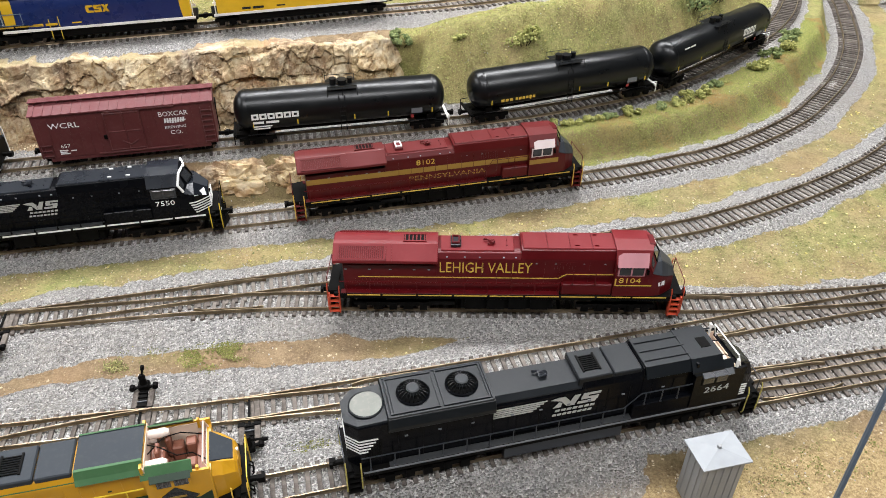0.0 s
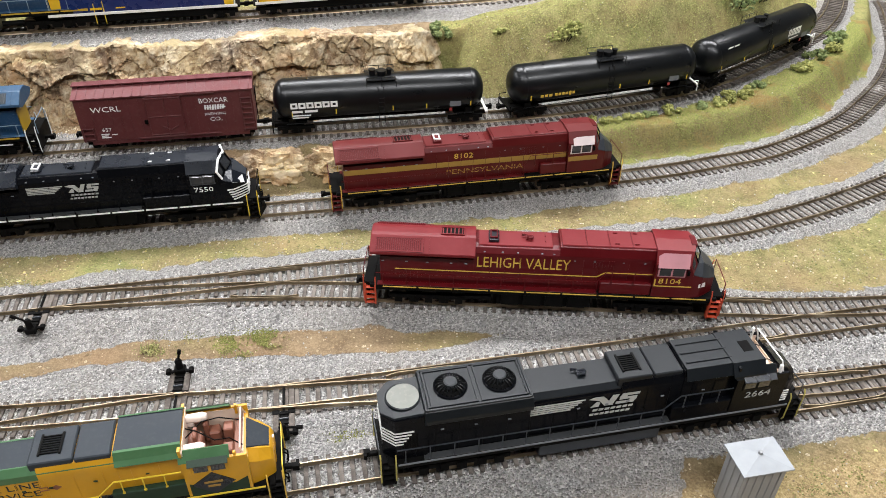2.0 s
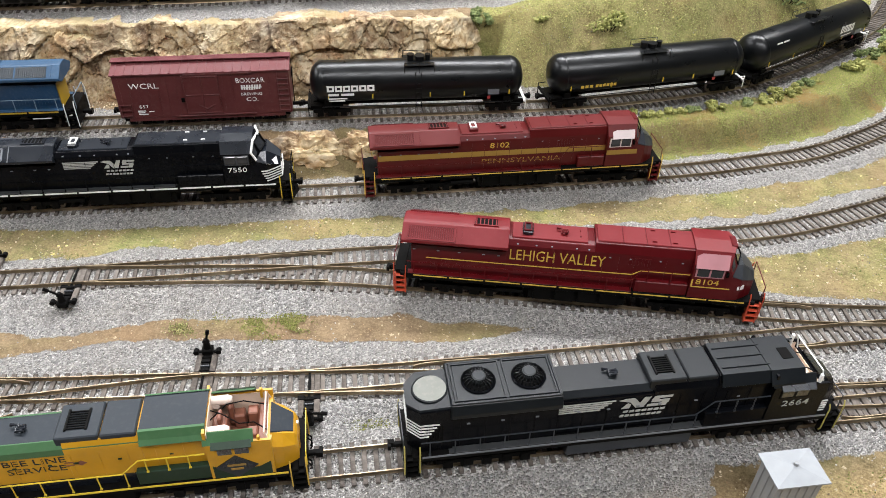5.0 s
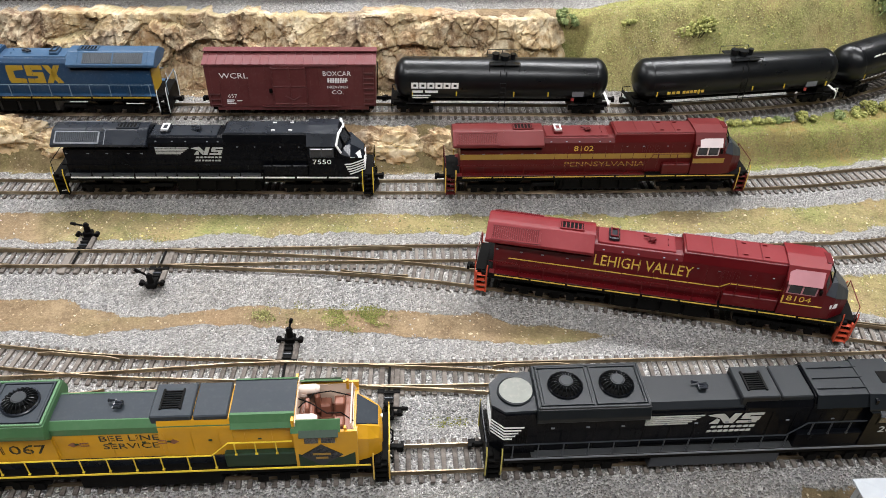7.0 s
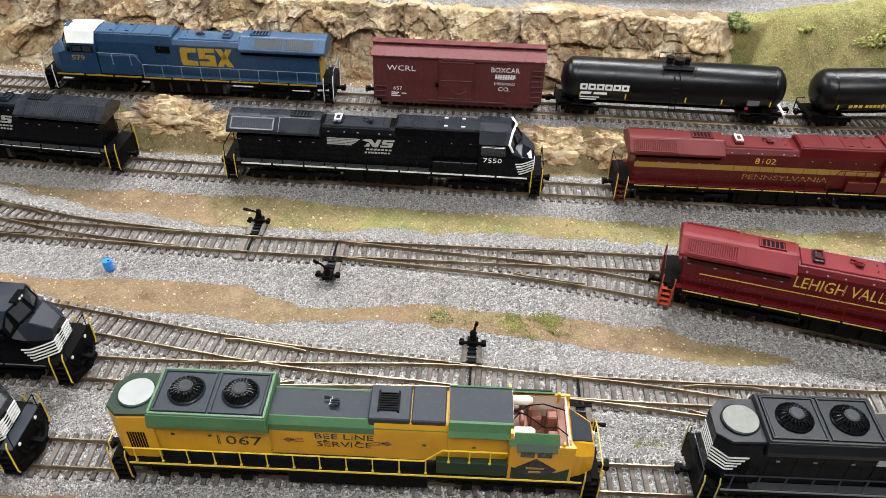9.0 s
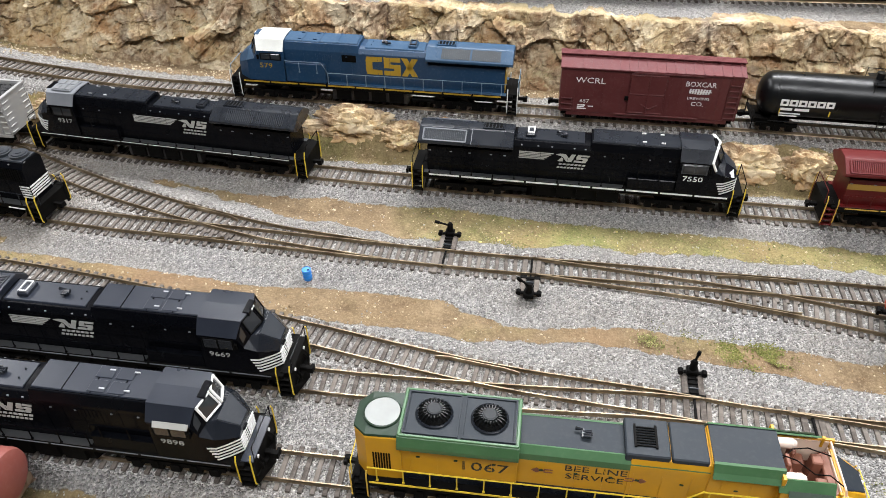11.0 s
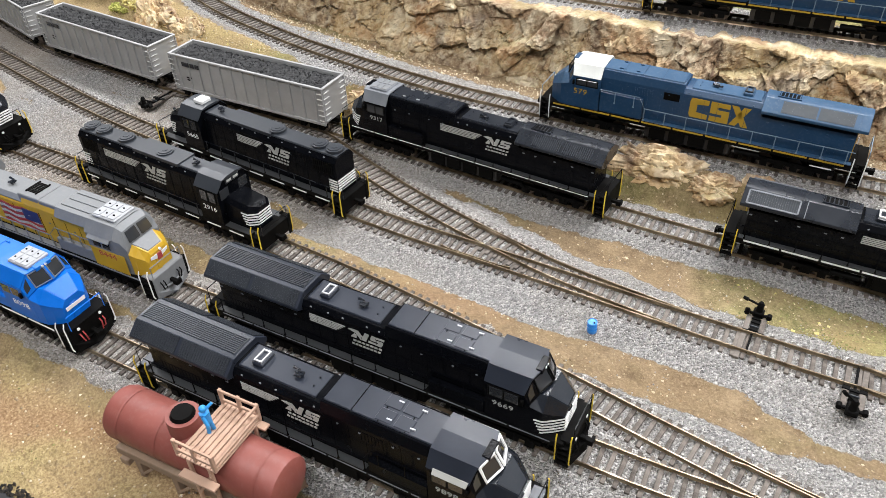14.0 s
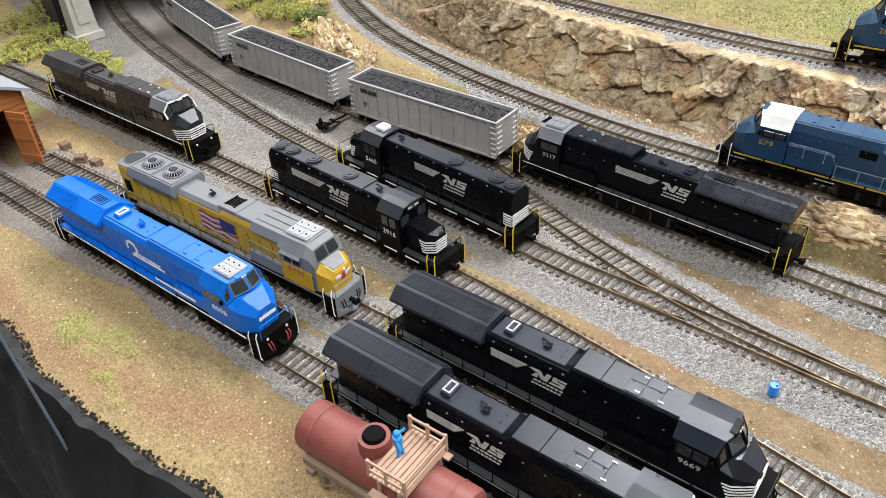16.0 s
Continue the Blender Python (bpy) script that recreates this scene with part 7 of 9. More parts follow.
def marks_three(e, s):
    plates([rect(k * 5.8 - 11.5, k * 5.8 - 7.0, 0, 1.6) for k in range(4)] + [rect(k * 5.8 - 11.5, k * 5.8 - 9.9, 1.6, 7.2) for k in range(4)] + [rect(k * 5.8 - 8.6, k * 5.8 - 7.0, 1.6, 7.2) for k in range(4)] + [rect(k * 5.8 - 9.9, k * 5.8 - 8.6, 5.6, 7.2) for k in range(4)] + [rect(-9, 8, -3.4, -2.4)], s * 17.15, WHITE, e, s, "name_block", "white name blocks", (s * -44, 27))
    plates([rect(-9, -1, 0, 1.6), rect(1, 9, 0, 1.6)], s * 14.75, WHITE, e, s, "number_marking", "white number bars", (s * 62, 38))


def coal_hopper(label):
    """A ribbed open hopper heaped with coal."""
    e = thing("coal_hopper", label, "hopper car", "freight cars")
    for s in (-1, 1):
        part("side_sheet", rbox(-88, 88, *sorted((s * 16, s * 15)), 12.0, 45.0, 0.2), HOPPER, e)
        part("end_sheet", rbox(s * 87.5 - 0.5, s * 87.5 + 0.5, -14.9, 14.9, 12, 45, 0.2), HOPPER, e)
    part("floor_sheet", rbox(-86.9, 86.9, -14.9, 14.9, 12, 13, 0.2), HOPPER, e)
    for s in (-1, 1):
        for k in range(13):
            shared_part("hopper_rib", lambda: rbox(-0.8, 0.8, -0.7, 0.7, 11.5, 45.0, 0.2), "rib", HOPPER, e, shift(-80 + k * 13.3, s * 16.6, 0))
        part("top_rail", rbox(-89, 89, *sorted((s * 15.2, s * 17.6)), 44.6, 46.4, 0.3), HOPPER, e)
        part("side_sill", rbox(-88, 88, *sorted((s * 15.6, s * 17.4)), 10.0, 12.6, 0.3), HOPPER, e)
        plates([rect(-11, -2, 0, 4.2), rect(-1, 4, 0, 4.2), rect(5, 10, 0, 4.2)], s * 17.4, SHEENBLACK, e, s, "emblem", "black emblem blocks", (s * 62, 36))
        plates([rect(-3, 3, 0, 1.4), rect(-3, 1, -2.4, -1.2)], s * 16.9, UNDER, e, s, "data_marking", "", (s * 68, 24))
        for end in (-1, 1):
            bm = bmesh.new()
            box(bm, end * 88 - 0.5, end * 88 + 0.5, *sorted((s * 16.6, s * 17.6)), 12, 44)
            ld = part("ladder", bm, HOPPER, e)
            for k in range(6):
                shared_part("hop_rung", lambda: rbox(-2.8, 2.8, -0.4, 0.4, -0.3, 0.3, 0.1), "rung", PALEGREY, ld, shift(end * 85.5, s * 17.8, 15 + k * 5.2))
            for k in range(6):
                shared_part("hop_rung_end", lambda: rbox(-0.4, 0.4, -3.6, 3.6, -0.3, 0.3, 0.1), "rung", PALEGREY, ld, shift(end * 89.0, s * 12, 15 + k * 5.2))
    for end in (-1, 1):
        part("top_rail", rbox(end * 88 - 1.2, end * 88 + 1.2, -15.4, 15.4, 44.6, 46.4, 0.3), HOPPER, e)
        part("slope_sheet", prism([(-14, 12), (14, 12), (10, 5), (-10, 5)], end * 34 - 24, end * 34 + 24, 0.3), HOPPER, e)
    part("center_sill", rbox(-92, 92, -3, 3, 7.5, 12, 0.3), UNDER, e)
    # the load
    rnd = random.Random(label)
    bm = bmesh.new()
    nx, ny = 60, 12
    grid = [[bm.verts.new((-86.6 + 173.2 * i / nx, -14.8 + 29.6 * j / ny, 42.4 + 1.6 * math.sin(math.pi * j / ny) + rnd.uniform(-0.9, 0.9))) for j in range(ny + 1)] for i in range(nx + 1)]
    for i in range(nx):
        for j in range(ny):
            bm.faces.new((grid[i][j], grid[i + 1][j], grid[i + 1][j + 1], grid[i][j + 1]))
    for _ in range(1500):
        c = Vector((rnd.uniform(-86, 86), rnd.uniform(-14.4, 14.4), 0))
        c.z = 42.6 + 1.6 * math.sin(math.pi * (c.y + 14.8) / 29.6) + rnd.uniform(-0.2, 0.5)
        r = rnd.uniform(0.5, 1.2)
        p = [bm.verts.new(c + Vector((rnd.gauss(0, 1), rnd.gauss(0, 1), rnd.gauss(0, 1))).normalized() * r) for _ in range(4)]
        for f in ((0, 1, 2), (0, 2, 3), (0, 3, 1), (1, 3, 2)):
            bm.faces.new([p[i] for i in f])
    part("coal_load", bm, COAL, e, "heaped black coal")
    truck(e, -70, 2, 20, 5.2)
    truck(e, 70, 2, 20, 5.2)
    coupler(e, 89)
    coupler(e, -89, s=-1)
    return e


def covered_car(name, label, hull, ends, word, wc):
    """A smooth-sided covered car with sloped ends seen end to end on the upper level."""
    e = thing(name, label, "freight car", "freight cars")
    n = 22
    prof = [(-78, 14.6), (-60, 16.6), (60, 16.6), (78, 14.6)]
    bm = bmesh.new()
    rings = []
    for x, r in prof:
        rings.append([(x, -r, 14)] + [(x, -math.cos(math.pi * k / n) * r, 30 + math.sin(math.pi * k / n) * 19) for k in range(n + 1)] + [(x, r, 14)])
    loft(bm, rings)
    part("hull", bm, hull, e, smooth=True)
    for x in (-74, 74):
        bm = bmesh.new()
        loft(bm, [[(a, -15.4, 14)] + [(a, -math.cos(math.pi * k / n) * 15.6, 30 + math.sin(math.pi * k / n) * 18.6) for k in range(n + 1)] + [(a, 15.4, 14)] for a in (x - 4.5, x + 4.5)])
        part("end_panel", bm, ends, e, smooth=True)
    for s in (-1, 1):
        part("side_sill", rbox(-82, 82, *sorted((s * 16.4, s * 17.4)), 13, 15.4, 0.2), LIME, e, "pale side sill")
        part("lower_side", rbox(-60, 60, *sorted((s * 12, s * 15)), 6, 13.2, 0.4), UNDER, e)
        if word:
            lettering(word, 6.4, wc, e, 0, s * 16.8, 27, s, "lettering", 1.3)
        else:
            block_mark(e, 0, 26, 16.9, s, 6.5, 20, wc)
        plates([rect(-26, -18, 0, 2), rect(-16, -6, 0, 2), rect(6, 14, 0.4, 1.6)], s * 16.7, wc, e, s, "data_marking", "", (s * 30, 17.4))
        rail_run(e, [(-80, s * 16, 15), (-80, s * 16, 30)], LIME, 0.5, "grab_rail")
        rail_run(e, [(80, s * 16, 15), (80, s * 16, 30)], LIME, 0.5, "grab_rail")
    part("end_platform", rbox(-84, 84, -13, 13, 10.8, 13.2, 0.3), UNDER, e)
    part("roof_walk", rbox(-62, 62, -4, 4, 49.0, 49.9, 0.2), LIME, e)
    truck(e, -66, 2, 20, 5.2)
    truck(e, 66, 2, 20, 5.2)
    coupler(e, 83)
    coupler(e, -83, s=-1)
    return e


put(box_car(), on_line("back", -0.2035, base=0.048, z=RAISED), 1.05)
put(tank_car("glossy black tank car with white block emblem beside the rock cut", marks_one), on_line("back", -0.034, z=RAISED), 0.97)
put(tank_car("black tank car with dull yellow numbers below the grassy hill", marks_two), on_line("back", 0.163, z=RAISED))
put(tank_car("black tank car with white name blocks on the outer curve", marks_three), on_line("back", 0.325, z=RAISED))
hop_label = "silver ribbed hopper car heaped with black coal"
put(coal_hopper(hop_label), on_line("second", -0.775, base=0.07))
put(coal_hopper(hop_label), on_line("second", -0.972, base=0.07))
put(coal_hopper(hop_label), on_line("second", -1.170, base=0.07))
put(covered_car("covered_hopper", "rounded blue covered hopper car with yellow ends on the upper track", CARBLUE, CARYELLOW, "", CARYELLOW), on_line("upper", -0.263, base=0.066, z=UPPER))
put(covered_car("coil_car", "yellow covered coil car with dark lettering on the upper track", CARYELLOW, CARYELLOW, "STEEL", SHEENBLACK), on_line("upper", -0.094, base=0.066, z=UPPER))


# ---- rock cut, boulders, plants ----
def rock_sheet(name, base, lo, hi, label, seed, depth=0.0060, steps_v=66, cap=0.014):
    """A cast rock face along a line: blocks, ledges and clefts standing proud of the bank, with a rough cap."""
    n = len(base)
    d = np.gradient(base, axis=0)
    d /= np.hypot(d[:, 0], d[:, 1])[:, None]
    out = np.stack([d[:, 1], -d[:, 0]], 1)
    verts, faces = [], []
    for i in range(n):
        u = i * 0.0013
        top = hi - 0.001 + 0.0045 * (noise.noise((u * 12, seed, 3)) + 0.7 * noise.noise((u * 45, seed, 7)) + 0.3 * noise.noise((u * 130, seed, 8)))
        top -= 0.016 * max(0.0, (i - n + 40) / 40) ** 2
        for j in range(steps_v + 1):
            v = j / steps_v
            z = lo + (top - lo) * min(1.0, v / 0.86)
            p = Vector((u, z, seed))
            warp = 0.004 * noise.noise_vector(p * 50)
            q = p + warp
            # stacked blocks with open joints, upright clefts and chiselled facets
            wide = noise.noise(Vector((q.x * 19, q.y * 9, seed + 4)))
            cleft = noise.noise(Vector((q.x * 26 + 0.8 * wide, q.y * 7, seed + 9)))
            o = 0.55 * wide - 0.7 * math.exp(-(cleft / 0.035) ** 2)
            for fx, fz, amp, joint, k in ((24.0, 34.0, 0.95, 0.42, 0.0), (62.0, 80.0, 0.40, 0.35, 5.0), (190.0, 210.0, 0.12, 0.1, 8.0)):
                w3 = Vector((q.x * fx + 0.35 * wide, q.y * fz, seed + k))
                dist, near = noise.voronoi(w3)
                c = near[0]
                r1, r2, r3 = noise.cell(c * 7.1), noise.cell(c * 5.3 + Vector((9, 1, 2))), noise.cell(c * 3.7 + Vector((4, 8, 1)))
                o += amp * (r1 - 0.35 + 0.9 * (w3.x - c.x) * (r2 - 0.5) + 0.8 * (w3.y - c.y) * (r3 - 0.75))
                o -= joint * amp * math.exp(-((dist[1] - dist[0]) / 0.055) ** 2)
            fine = noise.fractal(q * 240, 0.8, 2.1, 4)
            o = (depth * (0.65 + o) + 0.0013 * fine) * (1 - 0.8 * max(0.0, (i - n + 40) / 40)) * (1 - 0.6 * max(0.0, min(1.0, (v - 0.55) / 0.3)))
            back = 0.025 * min(1.0, v / 0.86) + 0.030 * max(0.0, (i - n + 40) / 40) ** 2
            if v > 0.86:
                k = (v - 0.86) / 0.14
                o *= 1 - k
                back += cap * k + 0.012 * k
                z -= 0.003 * k
            o *= min(1.0, 0.35 + v * 2.2)
            verts.append((base[i, 0] + out[i, 0] * (o - back), base[i, 1] + out[i, 1] * (o - back), z + 0.001 * fine))
    w = steps_v + 1
    for i in range(n - 1):
        for j in range(steps_v):
            a = i * w + j
            faces.append((a, a + w, a + w + 1, a + 1))
    me = bpy.data.meshes.new(name)
    me.from_pydata(verts, [], faces)
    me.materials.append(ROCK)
    return tagged(new(name, me), label, "rock face", kind="structure")


def cliff_rubble():
    """Pale chips lying along the foot of the rock."""
    r = np.random.RandomState(41)
    foot = beside("back", -1.15, 0.01, 0.036, 0.0006)
    pts = foot + r.normal(0, 0.0045, foot.shape) - (0, 0.003)
    h = land(pts[None, :, 0], pts[None, :, 1])[0][0]
    ob = new("rubble", nuggets("rubble", np.column_stack([pts, h + 0.0004]), (0.0003, 0.0012), RUBBLE, 41, False))
    tagged(ob, "pale tan rock chips along the cliff foot", "rubble", kind="stuff")


def beside(key, x0, x1, off, step=0.0013):
    """A line that runs beside a track at a distance, beyond it."""
    line = LINES[key]
    d = np.gradient(line, axis=0)
    d /= np.hypot(d[:, 0], d[:, 1])[:, None]
    if line[0, 0] > line[-1, 0]:
        d = -d
    p = line + np.stack([-d[:, 1], d[:, 0]], 1) * off
    p = p[(p[:, 0] > x0) & (p[:, 0] < x1)]
    p = p[np.argsort(p[:, 0])]
    s = np.concatenate([[0], np.cumsum(np.hypot(*np.diff(p, axis=0).T))])
    e = np.arange(0, s[-1], step)
    return np.stack([np.interp(e, s, p[:, 0]), np.interp(e, s, p[:, 1])], 1)


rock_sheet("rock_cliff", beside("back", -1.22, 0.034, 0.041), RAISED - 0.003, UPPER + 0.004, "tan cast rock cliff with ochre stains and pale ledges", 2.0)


def height_at(x, y):
    return float(land(np.array([[x]]), np.array([[y]]))[0][0, 0])


def boulder(x, y, sx, sy, sz, rz, seed, label="pale tan cast rock outcrop in the bank", material=None):
    bm = bmesh.new()
    bmesh.ops.create_icosphere(bm, subdivisions=5, radius=1.0)
    for v in bm.verts:
        p = v.co.copy()
        r = 0.85 + 0.25 * noise.noise(p * 1.1 + Vector((seed, 3, 1))) + 0.02 * noise.fractal(p * 9, 0.8, 2, 3)
        for f, amp in ((1.5, 0.17), (3.8, 0.13), (8.0, 0.05)):
            w3 = p * f + Vector((seed * 3.1, f, 2))
            dist, near = noise.voronoi(w3)
            c = near[0]
            r += amp * (0.8 * noise.cell(c * 7.1) + 0.5 * (w3 - c).dot(Vector((noise.cell(c * 3.3), noise.cell(c * 4.7), noise.cell(c * 9.1)))) - 0.25 * (1 - min(1, (dist[1] - dist[0]) * 6)))
        v.co = Vector((p.x * sx * r, p.y * sy * r, p.z * sz * r))
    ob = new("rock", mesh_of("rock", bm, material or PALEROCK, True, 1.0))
    tagged(ob, label, "rock", "rocks in the bank")
    ob.matrix_world = pose(x, y, height_at(x, y) - sz * 0.15, 0, 0, rz)
    return ob


boulder(-0.428, 0.570, 0.042, 0.015, 0.023, 14, 1.0)
boulder(-0.384, 0.578, 0.022, 0.012, 0.014, 20, 2.0)
boulder(-0.352, 0.591, 0.020, 0.010, 0.012, 10, 2.7)
boulder(-0.118, 0.650, 0.038, 0.014, 0.022, 18, 3.0)
boulder(-0.074, 0.662, 0.028, 0.013, 0.019, 14, 4.0)
boulder(-0.700, 0.500, 0.022, 0.012, 0.014, 14, 5.0)
boulder(-0.735, 0.492, 0.018, 0.010, 0.012, 5, 5.6)
boulder(-1.02, 0.472, 0.042, 0.026, 0.034, -10, 6.0, "large pale boulder beside the loaded hoppers")
boulder(-0.952, 0.470, 0.034, 0.018, 0.024, 10, 7.0, "pale boulder beside the loaded hoppers")


ICO = bmesh.new()
bmesh.ops.create_icosphere(ICO, subdivisions=1, radius=1.0)
NUG_V = np.array([v.co[:] for v in ICO.verts])
NUG_F = np.array([[v.index for v in f.verts] for f in ICO.faces])
ICO.free()


OCT_V = np.array([(1, 0, 0), (-1, 0, 0), (0, 1, 0), (0, -1, 0), (0, 0, 1), (0, 0, -1)], float)
OCT_F = np.array([(0, 2, 4), (2, 1, 4), (1, 3, 4), (3, 0, 4), (2, 0, 5), (1, 2, 5), (3, 1, 5), (0, 3, 5)])


def nuggets(name, centres, size, material, seed, fine=True):
    """Crumbs of foam, each a lumpy grain of its own shape, in one mesh."""
    gv, gf = (NUG_V, NUG_F) if fine else (OCT_V, OCT_F)
    r = np.random.RandomState(seed)
    m = len(centres)
    s = r.uniform(size[0], size[1], m)
    co = gv[None] * r.uniform(0.6, 1.35, (m, len(gv), 1)) * s[:, None, None] * r.uniform(0.7, 1.3, (m, 1, 3)) + centres[:, None, :]
    f = gf[None] + (np.arange(m) * len(gv))[:, None, None]
    me = bpy.data.meshes.new(name)
    me.from_pydata(co.reshape(-1, 3).tolist(), [], f.reshape(-1, 3).tolist())
    me.materials.append(material)
    return me


def bush(x, y, size, tall, material, seed, label="clumpy green foam bush", wide=1.5, n=300, turn=None):
    """A shrub of foam clumps: several rounded heads of small crumbs on short stems, with gaps between."""
    rnd = random.Random(seed)
    r = np.random.RandomState(seed)
    e = thing("bush", label, "bush", "bushes on the banks")
    bm = bmesh.new()
    heads = []
    for _ in range(max(5, int(size * 0.7))):
        a, d = rnd.uniform(0, 6.28), math.sqrt(rnd.random()) * 0.8 * size
        k = rnd.uniform(0.25, 0.42) * min(size, tall * 1.2)
        c = (math.cos(a) * d * wide, math.sin(a) * d, tall * (1 - 0.6 * (d / size) ** 2) * rnd.uniform(0.5, 0.95))
        heads.append((c, k))
        tube(bm, [(c[0] * 0.4, c[1] * 0.4, -2), (c[0] * 0.8, c[1] * 0.8, c[2] * 0.5), c], 0.35, 4)
    part("stem", bm, UNDER, e)
    pts = []
    for c, k in heads:
        v = r.normal(0, 1, (max(12, int(n / len(heads))), 3))
        v /= np.linalg.norm(v, axis=1)[:, None]
        pts.append((np.array(c) + v * k * r.uniform(0.5, 1.08, (len(v), 1)) * (1.15, 1.15, 0.85)) * 0.001)
    pts = np.concatenate(pts)
    pts[:, 2] = np.maximum(pts[:, 2], 0.0)
    leaf = new("foliage", nuggets("foliage", pts, (0.0006, 0.0017), material, seed, seed < 200))
    leaf.parent = e
    e.matrix_world = pose(x, y, height_at(x, y) - 0.001, 0, 0, rnd.uniform(0, 360) if turn is None else turn)
    return e


for k, (x, y, s, t, m) in enumerate([
        (0.127, 0.824, 19, 14, GREEN), (0.066, 0.800, 7, 4, GREEN), (0.009, 0.798, 9, 9, DARKGREEN), (0.013, 0.792, 9, 9, DARKGREEN), (0.017, 0.786, 10, 9, DARKGREEN), (0.020, 0.776, 9, 8, DARKGREEN), (0.004, 0.803, 8, 6, DARKGREEN), (0.318, 0.955, 19, 16, DARKGREEN), (0.345, 0.98, 18, 15, DARKGREEN), (0.30, 0.945, 9, 8, GREEN),
        (0.160, 0.744, 9, 6, GREEN), (0.174, 0.749, 7, 5, GREEN), (0.192, 0.757, 9, 6, GREEN), (0.208, 0.764, 7, 5, DARKGREEN), (0.228, 0.773, 10, 7, GREEN), (0.259, 0.790, 5, 6, DARKGREEN),
        (0.278, 0.800, 8, 6, GREEN), (0.294, 0.812, 11, 9, GREEN), (0.310, 0.827, 7, 7, GREEN), (0.325, 0.843, 7, 6, DARKGREEN), (0.334, 0.852, 5, 5, GREEN), (0.380, 0.890, 9, 10, GREEN), (0.403, 0.920, 11, 9, DARKGREEN), (0.420, 0.936, 12, 11, GREEN), (0.432, 0.960, 9, 8, DARKGREEN), (0.444, 0.988, 10, 8, DARKGREEN)]):
    bush(x, y, s, t, m, 100 + k, wide=1.35, turn=28)
for k, (x, y, s, t, m) in enumerate([(-1.03, 0.475, 20, 14, LUSH), (-1.07, 0.47, 18, 14, YELLOWTUFT), (-1.10, 0.485, 22, 16, DARKGREEN), (-1.14, 0.475, 22, 16, LUSH), (-1.18, 0.48, 24, 20, LUSH), (-1.24, 0.485, 26, 22, DARKGREEN),
                                     (-1.17, 0.245, 16, 8, LUSH), (-1.21, 0.235, 20, 10, LUSH), (-1.25, 0.215, 22, 12, LUSH), (-1.30, 0.22, 24, 14, LUSH), (-1.36, 0.215, 26, 18, LUSH), (-1.42, 0.19, 30, 22, LUSH), (-1.33, 0.17, 24, 10, LUSH), (-1.44, 0.25, 34, 40, LUSH), (-1.44, 0.222, 30, 22, LUSH), (-1.354, 0.227, 28, 18, LUSH), (-1.28, 0.235, 24, 14, LUSH), (-1.24, 0.247, 20, 11, LUSH), (-1.202, 0.260, 16, 8, LUSH), (-1.345, 0.185, 28, 14, LUSH), (-1.307, 0.201, 24, 12, LUSH), (-1.29, 0.165, 26, 12, LUSH), (-1.256, 0.462, 24, 20, LUSH), (-1.187, 0.465, 22, 20, LUSH), (-1.163, 0.485, 22, 22, DARKGREEN), (-1.114, 0.485, 22, 20, LUSH), (-1.088, 0.460, 14, 8, LUSH), (-1.127, 0.505, 20, 20, YELLOWTUFT)]):
    bush(x, y, s, t, m, 200 + k, "overgrown yellow-green undergrowth near the tunnel mouth", 1.2, 480)


def scatter(name, n, test, size, material, label, category, seed, xr, yr, lift=0.0, flat_z=1.0, kind="stuff"):
    """Loose grains strewn over the ground wherever test() says so, all one mesh."""
    r = np.random.RandomState(seed)
    px, py = r.uniform(*xr, n), r.uniform(*yr, n)
    h, bare, turf = land(px[None], py[None])
    keep = test(px, py, h[0], bare[0], turf[0], r.rand(n)) & (py > front_edge(px) + 0.004)
    px, py, h = px[keep], py[keep], h[0][keep]
    m = len(px)
    s = r.uniform(*size, m)
    tet = np.array([(1, 0, 0), (-1, 0, 0), (0, 1, 0), (0, -1, 0), (0, 0, 1), (0, 0, -1)], float)
    jit = tet[None] * r.uniform(0.55, 1.25, (m, 6, 1)) * s[:, None, None] + r.normal(0, 0.12, (m, 6, 3)) * s[:, None, None]
    ang = r.uniform(0, 6.28, m)
    ca, sa = np.cos(ang), np.sin(ang)
    x = jit[..., 0] * ca[:, None] - jit[..., 1] * sa[:, None]
    y = jit[..., 0] * sa[:, None] + jit[..., 1] * ca[:, None]
    co = np.stack([x + px[:, None], y + py[:, None], jit[..., 2] * flat_z + h[:, None] + lift], -1).reshape(-1, 3)
    tri = np.array([(0, 2, 4), (2, 1, 4), (1, 3, 4), (3, 0, 4), (2, 0, 5), (1, 2, 5), (3, 1, 5), (0, 3, 5)])
    f = (tri[None] + (np.arange(m) * 6)[:, None, None]).reshape(-1, 3)
    me = bpy.data.meshes.new(name)
    me.from_pydata(co.tolist(), [], f.tolist())
    me.materials.append(material)
    return tagged(new(name, me), label, category, kind=kind)


def green_bank(x, y):
    """The grown-over bank between the back track and the second one."""
    return side_of(x, y, LINES["second"]) & ~side_of(x, y, LINES["back"]) & (x > 0.1)


